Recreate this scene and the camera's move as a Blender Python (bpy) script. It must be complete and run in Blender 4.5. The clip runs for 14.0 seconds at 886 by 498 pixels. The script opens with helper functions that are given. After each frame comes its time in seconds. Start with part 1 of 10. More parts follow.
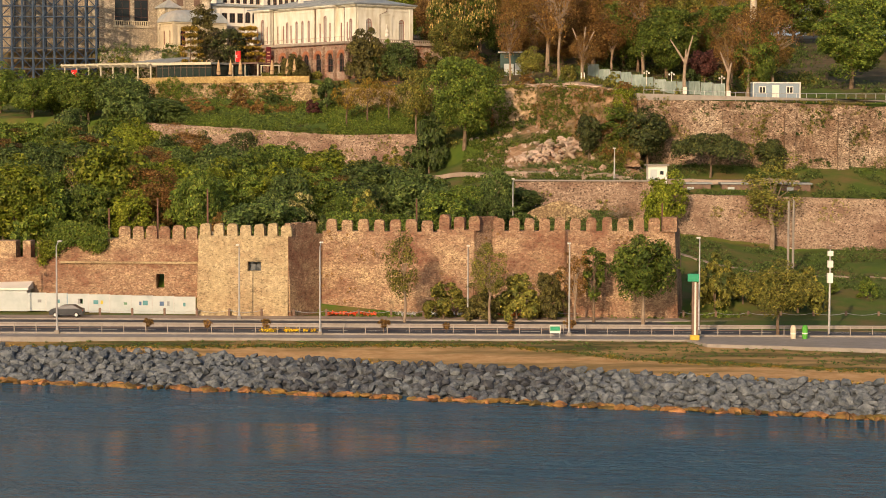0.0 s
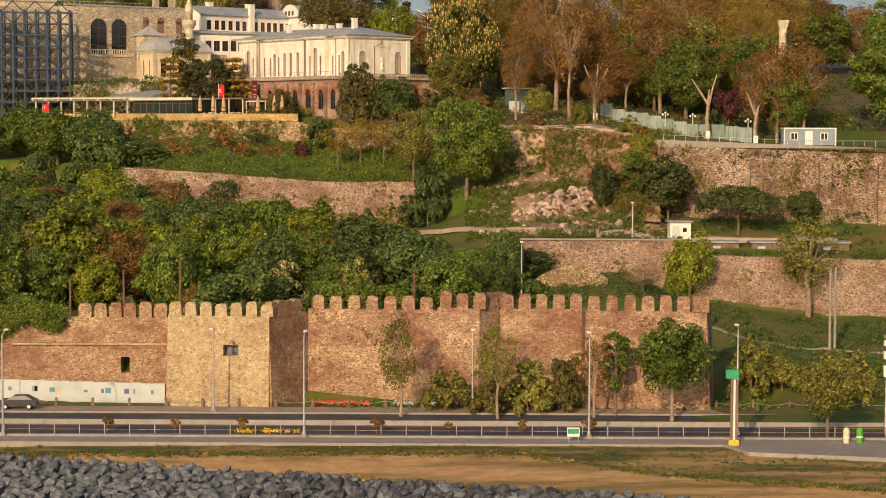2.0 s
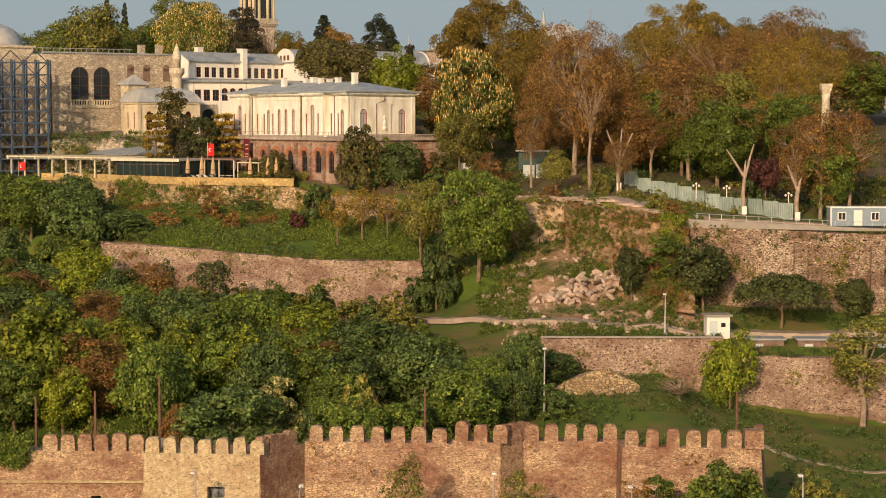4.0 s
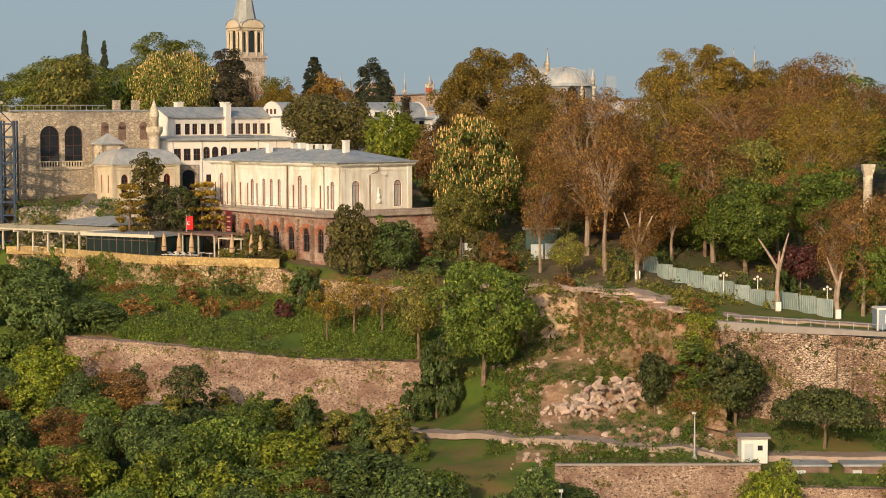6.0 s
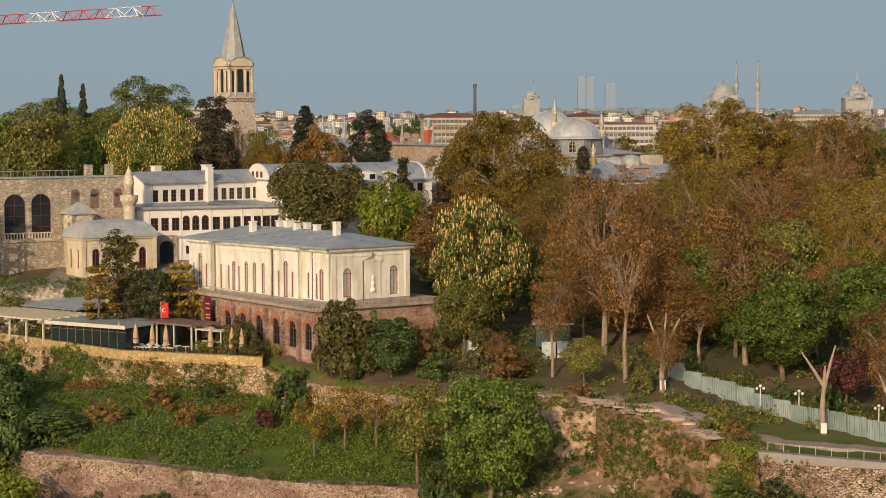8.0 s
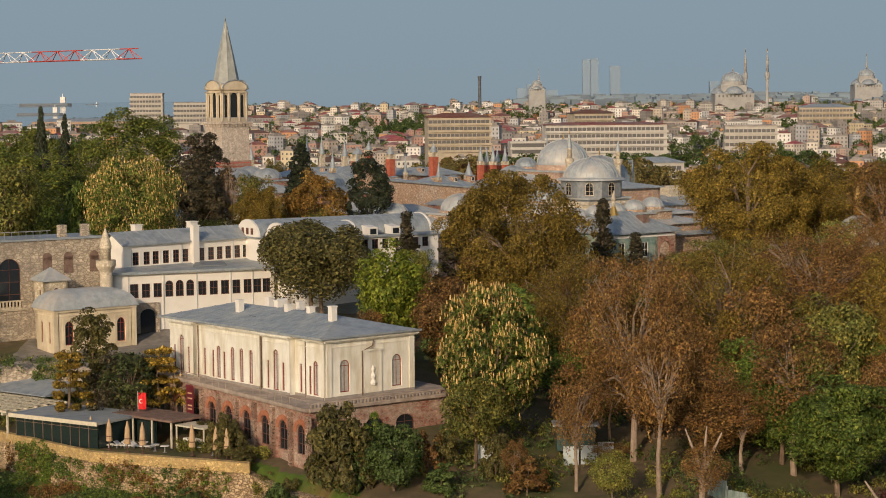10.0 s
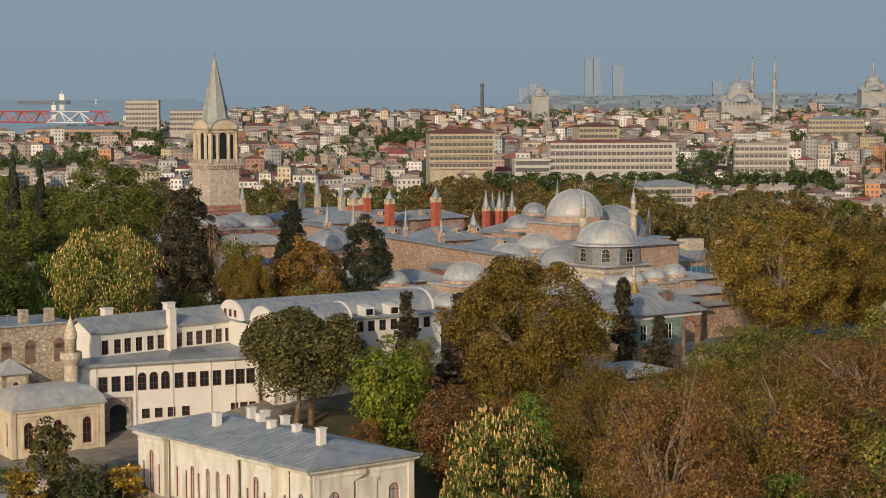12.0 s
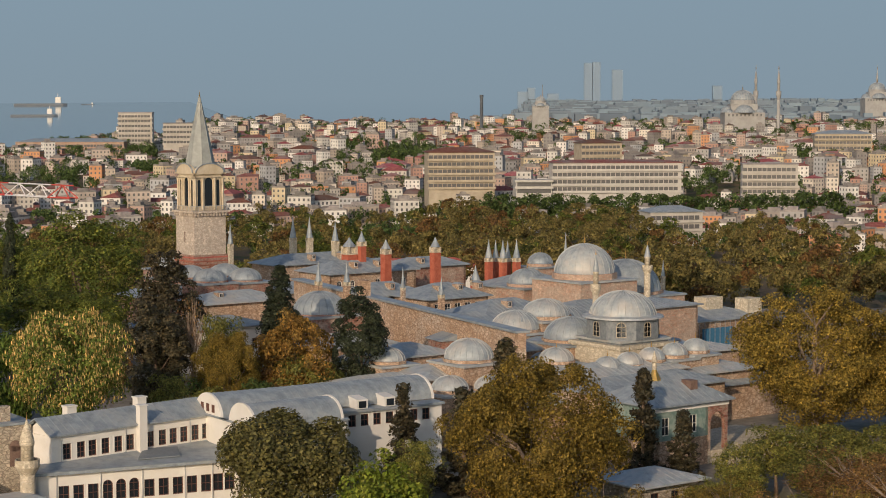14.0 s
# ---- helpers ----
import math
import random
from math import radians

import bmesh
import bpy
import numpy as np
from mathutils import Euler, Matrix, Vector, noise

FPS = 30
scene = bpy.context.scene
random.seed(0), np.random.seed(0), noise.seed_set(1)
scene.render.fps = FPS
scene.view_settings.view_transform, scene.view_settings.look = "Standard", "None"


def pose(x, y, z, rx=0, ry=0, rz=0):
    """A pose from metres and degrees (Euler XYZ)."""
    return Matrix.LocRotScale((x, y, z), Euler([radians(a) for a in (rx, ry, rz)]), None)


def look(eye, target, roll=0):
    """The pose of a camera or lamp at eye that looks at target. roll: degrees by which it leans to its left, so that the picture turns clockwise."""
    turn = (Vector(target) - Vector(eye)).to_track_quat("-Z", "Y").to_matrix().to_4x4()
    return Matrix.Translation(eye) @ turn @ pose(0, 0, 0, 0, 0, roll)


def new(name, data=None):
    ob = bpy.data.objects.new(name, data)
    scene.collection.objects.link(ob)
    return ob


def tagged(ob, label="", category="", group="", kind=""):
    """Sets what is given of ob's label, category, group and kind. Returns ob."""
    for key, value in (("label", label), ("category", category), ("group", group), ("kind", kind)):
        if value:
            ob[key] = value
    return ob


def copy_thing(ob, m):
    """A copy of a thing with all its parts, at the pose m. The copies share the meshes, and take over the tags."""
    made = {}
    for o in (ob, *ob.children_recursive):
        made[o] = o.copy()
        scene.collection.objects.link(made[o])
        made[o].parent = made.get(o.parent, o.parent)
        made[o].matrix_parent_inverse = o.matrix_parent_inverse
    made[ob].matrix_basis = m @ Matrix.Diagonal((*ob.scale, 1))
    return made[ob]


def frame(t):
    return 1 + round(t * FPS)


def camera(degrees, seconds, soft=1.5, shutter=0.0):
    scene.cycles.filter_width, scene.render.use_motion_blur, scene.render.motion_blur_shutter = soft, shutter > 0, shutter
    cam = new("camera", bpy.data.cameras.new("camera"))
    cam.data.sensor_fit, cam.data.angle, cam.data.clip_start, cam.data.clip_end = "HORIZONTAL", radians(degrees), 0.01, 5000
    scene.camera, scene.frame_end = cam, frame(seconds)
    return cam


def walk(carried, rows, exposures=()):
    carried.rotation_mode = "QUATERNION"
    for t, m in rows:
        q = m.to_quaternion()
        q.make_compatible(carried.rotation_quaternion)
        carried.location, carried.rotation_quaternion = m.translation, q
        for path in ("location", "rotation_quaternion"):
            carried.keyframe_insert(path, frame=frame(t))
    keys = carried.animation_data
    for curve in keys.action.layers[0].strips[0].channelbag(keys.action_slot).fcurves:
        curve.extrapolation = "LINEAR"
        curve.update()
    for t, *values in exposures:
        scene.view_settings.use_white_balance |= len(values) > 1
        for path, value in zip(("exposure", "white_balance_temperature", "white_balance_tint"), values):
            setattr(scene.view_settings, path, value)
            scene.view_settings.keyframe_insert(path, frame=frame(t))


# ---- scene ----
cam = camera(25.2, 14.0, 0.95)
PATH = [
    (0, (2.038, 0.328, 30.825), (2.017, 2.324, 30.696), 0.2),
    (0.5, (1.858, 6.736, 31.975), (1.838, 8.731, 31.846), 0.2),
    (1, (1.661, 13.445, 33.443), (1.642, 15.441, 33.315), 0.2),
    (1.5, (1.516, 19.654, 35.106), (1.498, 21.65, 34.978), 0.2),
    (2, (1.314, 26.301, 37.106), (1.296, 28.297, 36.978), 0.2),
    (2.5, (0.945, 32.467, 39.196), (0.926, 34.463, 39.069), 0.2),
    (3, (0.492, 39.134, 41.493), (0.474, 41.13, 41.366), 0.2),
    (5.5, (-1.084, 70.002, 54.194), (-1.098, 71.997, 54.062), -0.2),
    (6, (-1.026, 76.876, 56.591), (-1.039, 78.871, 56.459), -0.2),
    (6.5, (-0.921, 83.396, 58.81), (-0.935, 85.392, 58.679), -0.2),
    (7, (-1.075, 90.079, 61.195), (-1.088, 92.075, 61.065), -0.2),
    (7.5, (-1.134, 96.49, 63.44), (-1.147, 98.486, 63.311), -0.3),
    (8, (-1.52, 103.044, 65.863), (-1.531, 105.04, 65.734), -0.2),
    (10.5, (-2.161, 136.374, 78.495), (-2.177, 138.368, 78.341), -0.5),
    (11, (-2.348, 143.535, 80.978), (-2.365, 145.529, 80.823), -0.4),
    (11.5, (-2.39, 150.062, 83.123), (-2.406, 152.056, 82.968), -0.4),
    (12, (-2.574, 156.798, 85.35), (-2.59, 158.792, 85.195), -0.2),
    (12.5, (-2.803, 162.908, 87.438), (-2.818, 164.902, 87.284), -0.2),
    (13, (-2.988, 169.826, 89.738), (-3.003, 171.82, 89.583), -0.2),
    (13.5, (-3.074, 175.956, 91.686), (-3.088, 177.95, 91.531), -0.1),
    (14, (-3.108, 182.483, 93.478), (-3.122, 184.477, 93.323), -0.1),
]
walk(cam, [(t, look(eye, target, roll)) for t, eye, target, roll in PATH],
     [(0, -0.13, 7050, 13), (3, -0.24, 7150, 13), (5.5, -0.14, 6600, 11), (8, -0.35, 6300, 10), (10.5, -0.56, 6050, 10), (14, -0.58, 5900, 10)])

# world, sun and exposure
SUN_AZ, SUN_EL = 17.0, 20.0      # degrees: to the left of straight behind the lens, and above the horizon
sky_world = bpy.data.worlds.new("sky_world")
scene.world = sky_world
sky_world.use_nodes = True
_wt = sky_world.node_tree
_sky = _wt.nodes.new("ShaderNodeTexSky")
_sky.sky_type = "NISHITA"
_sky.sun_disc = False
_sky.sun_elevation = radians(SUN_EL)
_sky.sun_rotation = radians(180 + SUN_AZ)
_sky.dust_density = 2.0
_bg = _wt.nodes["Background"]
_bg.inputs["Strength"].default_value = 0.15
_wt.links.new(_sky.outputs["Color"], _bg.inputs["Color"])
_sun = bpy.data.lights.new("sun", "SUN")
_sun.energy, _sun.angle, _sun.color = 4.0, radians(0.6), (1.0, 0.745, 0.50)
sun = new("sun", _sun)
_sd = Vector((-math.sin(radians(SUN_AZ)) * math.cos(radians(SUN_EL)), -math.cos(radians(SUN_AZ)) * math.cos(radians(SUN_EL)), math.sin(radians(SUN_EL))))
sun.matrix_world = Matrix.Translation((-300, -500, 300)) @ _sd.to_track_quat("Z", "Y").to_matrix().to_4x4()

# ---- materials ----
def node(nt, kind, **values):
    n = nt.nodes.new(kind)
    for key, value in values.items():
        n.inputs[key].default_value = value
    return n


def rgb(c):
    return (c[0], c[1], c[2], 1.0)


def material(name, a, b, scale=1.0, rough=0.85, bump=0.0, stain=None, stain_scale=0.08, stain_amt=0.6, random_amt=0.0, metal=0.0,
             stretch=(1, 1, 1), stain_stretch=(1, 1, 1), island=0.0, spec=0.3, detail=6.0, lo=0.35, hi=0.65):
    """Two colours mixed by fine noise, a third in large stains; world-sized."""
    m = bpy.data.materials.new(name)
    m.use_nodes = True
    nt = m.node_tree
    bs = nt.nodes["Principled BSDF"]
    bs.inputs["Roughness"].default_value = rough
    bs.inputs["Metallic"].default_value = metal
    bs.inputs["Specular IOR Level"].default_value = spec
    geo = nt.nodes.new("ShaderNodeNewGeometry")
    mp = nt.nodes.new("ShaderNodeMapping")
    mp.inputs["Scale"].default_value = stretch
    nt.links.new(geo.outputs["Position"], mp.inputs["Vector"])
    n1 = node(nt, "ShaderNodeTexNoise", Scale=scale, Detail=detail, Roughness=0.65)
    nt.links.new(mp.outputs["Vector"], n1.inputs["Vector"])
    r1 = nt.nodes.new("ShaderNodeMapRange")
    r1.inputs["From Min"].default_value, r1.inputs["From Max"].default_value = lo, hi
    nt.links.new(n1.outputs["Fac"], r1.inputs["Value"])
    mx = nt.nodes.new("ShaderNodeMix")
    mx.data_type = "RGBA"
    mx.inputs[6].default_value, mx.inputs[7].default_value = rgb(a), rgb(b)
    nt.links.new(r1.outputs["Result"], mx.inputs[0])
    out = mx.outputs[2]
    if stain:
        n2 = node(nt, "ShaderNodeTexNoise", Scale=stain_scale, Detail=5.0, Roughness=0.6)
        ms = nt.nodes.new("ShaderNodeMapping")
        ms.inputs["Scale"].default_value = stain_stretch
        nt.links.new(geo.outputs["Position"], ms.inputs["Vector"])
        nt.links.new(ms.outputs["Vector"], n2.inputs["Vector"])
        r2 = nt.nodes.new("ShaderNodeMapRange")
        r2.inputs["From Min"].default_value, r2.inputs["From Max"].default_value, r2.inputs["To Max"].default_value = 0.45, 0.65, stain_amt
        nt.links.new(n2.outputs["Fac"], r2.inputs["Value"])
        m2 = nt.nodes.new("ShaderNodeMix")
        m2.data_type = "RGBA"
        m2.inputs[7].default_value = rgb(stain)
        nt.links.new(out, m2.inputs[6])
        nt.links.new(r2.outputs["Result"], m2.inputs[0])
        out = m2.outputs[2]
    for amount, source in ((random_amt, "object"), (island, "island")):
        if amount:
            src = nt.nodes.new("ShaderNodeObjectInfo").outputs["Random"] if source == "object" else geo.outputs["Random Per Island"]
            hs = nt.nodes.new("ShaderNodeHueSaturation")
            rv = nt.nodes.new("ShaderNodeMapRange")
            rv.inputs["To Min"].default_value, rv.inputs["To Max"].default_value = 1 - amount, 1 + amount
            nt.links.new(src, rv.inputs["Value"])
            nt.links.new(rv.outputs["Result"], hs.inputs["Value"])
            rh = nt.nodes.new("ShaderNodeMapRange")
            rh.inputs["To Min"].default_value, rh.inputs["To Max"].default_value = 0.5 + 0.05 * amount, 0.5 - 0.05 * amount
            nt.links.new(src, rh.inputs["Value"])
            nt.links.new(rh.outputs["Result"], hs.inputs["Hue"])
            nt.links.new(out, hs.inputs["Color"])
            out = hs.outputs["Color"]
    nt.links.new(out, bs.inputs["Base Color"])
    if bump:
        bp = node(nt, "ShaderNodeBump", Strength=min(1.0, bump), Distance=0.15)
        nt.links.new(n1.outputs["Fac"], bp.inputs["Height"])
        nt.links.new(bp.outputs["Normal"], bs.inputs["Normal"])
    return m


def masonry(name, a, b, joint, brick_w=0.7, row=0.3, rough=0.9, stain=None, stain_scale=0.12, stain_amt=0.8, stain2=None, bump=0.9, pock=0.0, stain2_scale=None, stain2_amt=0.75):
    """Rough coursed stone: Voronoi blocks squeezed to courses, dark joints, large stains."""
    m = bpy.data.materials.new(name)
    m.use_nodes = True
    nt = m.node_tree
    bs = nt.nodes["Principled BSDF"]
    bs.inputs["Roughness"].default_value = rough
    bs.inputs["Specular IOR Level"].default_value = 0.2
    geo = nt.nodes.new("ShaderNodeNewGeometry")
    mp = nt.nodes.new("ShaderNodeMapping")
    mp.inputs["Scale"].default_value = (1 / brick_w, 1 / brick_w, 1 / row)
    sway = node(nt, "ShaderNodeTexNoise", Scale=0.9, Detail=3.0, Roughness=0.6)
    nt.links.new(geo.outputs["Position"], sway.inputs["Vector"])
    shift = nt.nodes.new("ShaderNodeVectorMath")
    shift.operation = "MULTIPLY_ADD"
    shift.inputs[1].default_value = (0.5, 0.5, 0.5)
    nt.links.new(sway.outputs["Color"], shift.inputs[0])
    nt.links.new(geo.outputs["Position"], shift.inputs[2])
    nt.links.new(shift.outputs["Vector"], mp.inputs["Vector"])
    vo = node(nt, "ShaderNodeTexVoronoi", Scale=1.0)
    ve = node(nt, "ShaderNodeTexVoronoi", Scale=1.0)
    ve.feature = "DISTANCE_TO_EDGE"
    for v in (vo, ve):
        nt.links.new(mp.outputs["Vector"], v.inputs["Vector"])
    mx = nt.nodes.new("ShaderNodeMix")
    mx.data_type = "RGBA"
    mx.inputs[6].default_value, mx.inputs[7].default_value = rgb(a), rgb(b)
    sep = nt.nodes.new("ShaderNodeSeparateColor")
    nt.links.new(vo.outputs["Color"], sep.inputs["Color"])
    nt.links.new(sep.outputs["Red"], mx.inputs[0])
    out = mx.outputs[2]
    sources = [(stain, stain_scale, 0.46, 0.6, stain_amt), (stain2, stain2_scale or stain_scale * 2.3, 0.5, 0.62, stain2_amt)]
    for i, (c, sc, lo, hi, amt) in enumerate(sources):
        if not c:
            continue
        n2 = node(nt, "ShaderNodeTexNoise", Scale=sc, Detail=8.0, Roughness=0.7)
        off = nt.nodes.new("ShaderNodeMapping")
        off.inputs["Location"].default_value = (13.0 * i, 7.0 * i, 3.0 * i)
        off.inputs["Scale"].default_value = (1, 1, 1.6)
        nt.links.new(geo.outputs["Position"], off.inputs["Vector"])
        nt.links.new(off.outputs["Vector"], n2.inputs["Vector"])
        r2 = nt.nodes.new("ShaderNodeMapRange")
        r2.inputs["From Min"].default_value, r2.inputs["From Max"].default_value, r2.inputs["To Max"].default_value = lo, hi, amt
        nt.links.new(n2.outputs["Fac"], r2.inputs["Value"])
        m2 = nt.nodes.new("ShaderNodeMix")
        m2.data_type = "RGBA"
        m2.inputs[7].default_value = rgb(c)
        nt.links.new(out, m2.inputs[6])
        nt.links.new(r2.outputs["Result"], m2.inputs[0])
        out = m2.outputs[2]
    n3 = node(nt, "ShaderNodeTexNoise", Scale=2.2, Detail=8.0, Roughness=0.75)
    nt.links.new(geo.outputs["Position"], n3.inputs["Vector"])
    hs = nt.nodes.new("ShaderNodeHueSaturation")
    rv = nt.nodes.new("ShaderNodeMapRange")
    rv.inputs["From Min"].default_value, rv.inputs["From Max"].default_value = 0.3, 0.7
    rv.inputs["To Min"].default_value, rv.inputs["To Max"].default_value = 0.42, 1.45
    nt.links.new(n3.outputs["Fac"], rv.inputs["Value"])
    nt.links.new(rv.outputs["Result"], hs.inputs["Value"])
    nt.links.new(out, hs.inputs["Color"])
    out = hs.outputs["Color"]
    je = nt.nodes.new("ShaderNodeMapRange")
    je.inputs["From Min"].default_value, je.inputs["From Max"].default_value = 0.03, 0.1
    nt.links.new(ve.outputs["Distance"], je.inputs["Value"])
    m3 = nt.nodes.new("ShaderNodeMix")
    m3.data_type = "RGBA"
    m3.inputs[6].default_value = rgb(joint)
    nt.links.new(out, m3.inputs[7])
    nt.links.new(je.outputs["Result"], m3.inputs[0])
    nt.links.new(m3.outputs[2], bs.inputs["Base Color"])
    # dark specks: shade of small holes and pits put into the colour, no depth
    if pock:
        n4 = node(nt, "ShaderNodeTexNoise", Scale=3.4, Detail=3.0, Roughness=0.55)
        pm = nt.nodes.new("ShaderNodeMapping")
        pm.inputs["Scale"].default_value = (1.0, 1.0, 1.7)
        nt.links.new(geo.outputs["Position"], pm.inputs["Vector"])
        nt.links.new(pm.outputs["Vector"], n4.inputs["Vector"])
        r4 = nt.nodes.new("ShaderNodeMapRange")
        r4.inputs["From Min"].default_value, r4.inputs["From Max"].default_value, r4.inputs["To Max"].default_value = 0.565, 0.63, pock
        nt.links.new(n4.outputs["Fac"], r4.inputs["Value"])
        m4 = nt.nodes.new("ShaderNodeMix")
        m4.data_type = "RGBA"
        m4.inputs[7].default_value = rgb([v * 0.28 for v in joint])
        nt.links.new(m3.outputs[2], m4.inputs[6])
        nt.links.new(r4.outputs["Result"], m4.inputs[0])
        nt.links.new(m4.outputs[2], bs.inputs["Base Color"])
    ad = nt.nodes.new("ShaderNodeMath")
    ad.operation = "ADD"
    nt.links.new(je.outputs["Result"], ad.inputs[0])
    nt.links.new(n3.outputs["Fac"], ad.inputs[1])
    bp = node(nt, "ShaderNodeBump", Strength=bump, Distance=0.12)
    nt.links.new(ad.outputs["Value"], bp.inputs["Height"])
    nt.links.new(bp.outputs["Normal"], bs.inputs["Normal"])
    return m


def leafage(name, a, b, c, through_amt=0.28):
    """Leaves: three tones by leaf and by clump, thin enough to let some light through."""
    m = bpy.data.materials.new(name)
    m.use_nodes = True
    nt = m.node_tree
    bs = nt.nodes["Principled BSDF"]
    bs.inputs["Roughness"].default_value = 0.6
    bs.inputs["Specular IOR Level"].default_value = 0.25
    geo = nt.nodes.new("ShaderNodeNewGeometry")
    info = nt.nodes.new("ShaderNodeObjectInfo")
    n1 = node(nt, "ShaderNodeTexNoise", Scale=0.55, Detail=3.0)
    nt.links.new(geo.outputs["Position"], n1.inputs["Vector"])
    r1 = nt.nodes.new("ShaderNodeMapRange")
    r1.inputs["From Min"].default_value, r1.inputs["From Max"].default_value = 0.35, 0.65
    nt.links.new(n1.outputs["Fac"], r1.inputs["Value"])
    mx = nt.nodes.new("ShaderNodeMix")
    mx.data_type = "RGBA"
    a, b, c = [[min(0.8, v * 1.75) for v in q] for q in (a, b, c)]
    mx.inputs[6].default_value, mx.inputs[7].default_value = rgb(a), rgb(b)
    nt.links.new(r1.outputs["Result"], mx.inputs[0])
    m2 = nt.nodes.new("ShaderNodeMix")
    m2.data_type = "RGBA"
    m2.inputs[7].default_value = rgb(c)
    ri = nt.nodes.new("ShaderNodeMapRange")
    ri.inputs["From Min"].default_value, ri.inputs["From Max"].default_value = 0.55, 1.0
    nt.links.new(geo.outputs["Random Per Island"], ri.inputs["Value"])
    nt.links.new(mx.outputs[2], m2.inputs[6])
    nt.links.new(ri.outputs["Result"], m2.inputs[0])
    hs = nt.nodes.new("ShaderNodeHueSaturation")
    rv = nt.nodes.new("ShaderNodeMapRange")
    rv.inputs["To Min"].default_value, rv.inputs["To Max"].default_value = 0.75, 1.3
    nt.links.new(info.outputs["Random"], rv.inputs["Value"])
    leaf = nt.nodes.new("ShaderNodeTexWhiteNoise")
    leaf.noise_dimensions = "1D"
    nt.links.new(geo.outputs["Random Per Island"], leaf.inputs["W"])
    lv = nt.nodes.new("ShaderNodeMapRange")
    lv.inputs["To Min"].default_value, lv.inputs["To Max"].default_value = 0.38, 1.62
    nt.links.new(leaf.outputs["Value"], lv.inputs["Value"])
    both = nt.nodes.new("ShaderNodeMath")
    both.operation = "MULTIPLY"
    nt.links.new(rv.outputs["Result"], both.inputs[0])
    nt.links.new(lv.outputs["Result"], both.inputs[1])
    nt.links.new(both.outputs["Value"], hs.inputs["Value"])
    nt.links.new(m2.outputs[2], hs.inputs["Color"])
    nt.links.new(hs.outputs["Color"], bs.inputs["Base Color"])
    tr = nt.nodes.new("ShaderNodeBsdfTranslucent")
    nt.links.new(hs.outputs["Color"], tr.inputs["Color"])
    mix = nt.nodes.new("ShaderNodeMixShader")
    mix.inputs[0].default_value = through_amt
    nt.links.new(bs.outputs["BSDF"], mix.inputs[1])
    nt.links.new(tr.outputs["BSDF"], mix.inputs[2])
    nt.links.new(mix.outputs["Shader"], nt.nodes["Material Output"].inputs["Surface"])
    return m


def plain(name, c, rough=0.6, metal=0.0, spec=0.4):
    return material(name, [v * 0.86 for v in c], [min(1, v * 1.1) for v in c], scale=3.0, rough=rough, metal=metal, spec=spec)


M = {}
M["seawall"] = masonry("sea_wall_stone", (0.36, 0.21, 0.13), (0.56, 0.39, 0.25), (0.27, 0.165, 0.11), 0.36, 0.14, stain=(0.21, 0.075, 0.048), stain_scale=0.17, stain_amt=0.8, stain2=(0.70, 0.53, 0.31), bump=0.6, pock=0.55, stain2_scale=0.11, stain2_amt=0.72)
M["tower_stone"] = masonry("pale_tower_stone", (0.48, 0.37, 0.21), (0.60, 0.48, 0.29), (0.42, 0.32, 0.19), 0.36, 0.15, stain=(0.34, 0.21, 0.12), stain_scale=0.25, stain_amt=0.7, stain2=(0.62, 0.50, 0.31), bump=0.5, pock=0.6, stain2_scale=0.2)
M["retaining"] = masonry("retaining_stone", (0.36, 0.245, 0.18), (0.53, 0.40, 0.30), (0.25, 0.165, 0.12), 0.34, 0.16, stain=(0.21, 0.115, 0.082), stain_scale=0.22, stain2=(0.60, 0.46, 0.335), bump=0.6, pock=0.9, stain2_scale=0.15, stain2_amt=0.75)
M["cliff"] = masonry("broken_cliff_masonry", (0.34, 0.235, 0.17), (0.54, 0.40, 0.28), (0.22, 0.14, 0.095), 0.4, 0.2, stain=(0.20, 0.115, 0.07), stain_scale=0.25, stain2=(0.66, 0.53, 0.39), bump=1.0, pock=0.9, stain2_scale=0.14, stain2_amt=0.85)
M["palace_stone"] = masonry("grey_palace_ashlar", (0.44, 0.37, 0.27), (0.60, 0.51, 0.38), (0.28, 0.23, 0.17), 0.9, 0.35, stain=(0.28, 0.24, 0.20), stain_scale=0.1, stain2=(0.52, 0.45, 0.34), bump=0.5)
M["rose_brick"] = masonry("rose_brick_and_stone", (0.24, 0.085, 0.06), (0.40, 0.21, 0.15), (0.32, 0.24, 0.18), 0.6, 0.28, stain=(0.52, 0.42, 0.33), stain_scale=0.25, bump=0.4)
M["brick_band"] = masonry("banded_brick", (0.42, 0.24, 0.16), (0.55, 0.38, 0.27), (0.42, 0.32, 0.24), 1.2, 0.4, stain=(0.48, 0.38, 0.29), stain_scale=0.2, bump=0.4)
M["yellow_coping"] = masonry("ochre_coping", (0.50, 0.34, 0.13), (0.64, 0.47, 0.20), (0.36, 0.25, 0.11), 0.6, 0.3, stain=(0.40, 0.28, 0.13), stain_scale=0.3, bump=0.4)
M["cream"] = material("cream_plaster", (0.70, 0.675, 0.575), (0.80, 0.775, 0.68), 0.5, 0.75, 0.05, stain=(0.52, 0.46, 0.32), stain_scale=0.9, stain_amt=0.65, stain_stretch=(1, 1, 0.22))
M["white"] = material("white_render", (0.70, 0.66, 0.58), (0.80, 0.77, 0.70), 0.6, 0.75, 0.05, stain=(0.60, 0.55, 0.48), stain_scale=0.3, stain_amt=0.4)
M["lead"] = material("weathered_lead", (0.22, 0.25, 0.265), (0.35, 0.385, 0.395), 0.9, 0.5, 0.1, stain=(0.43, 0.43, 0.40), stain_scale=0.35, metal=0.15, stain_amt=0.5)
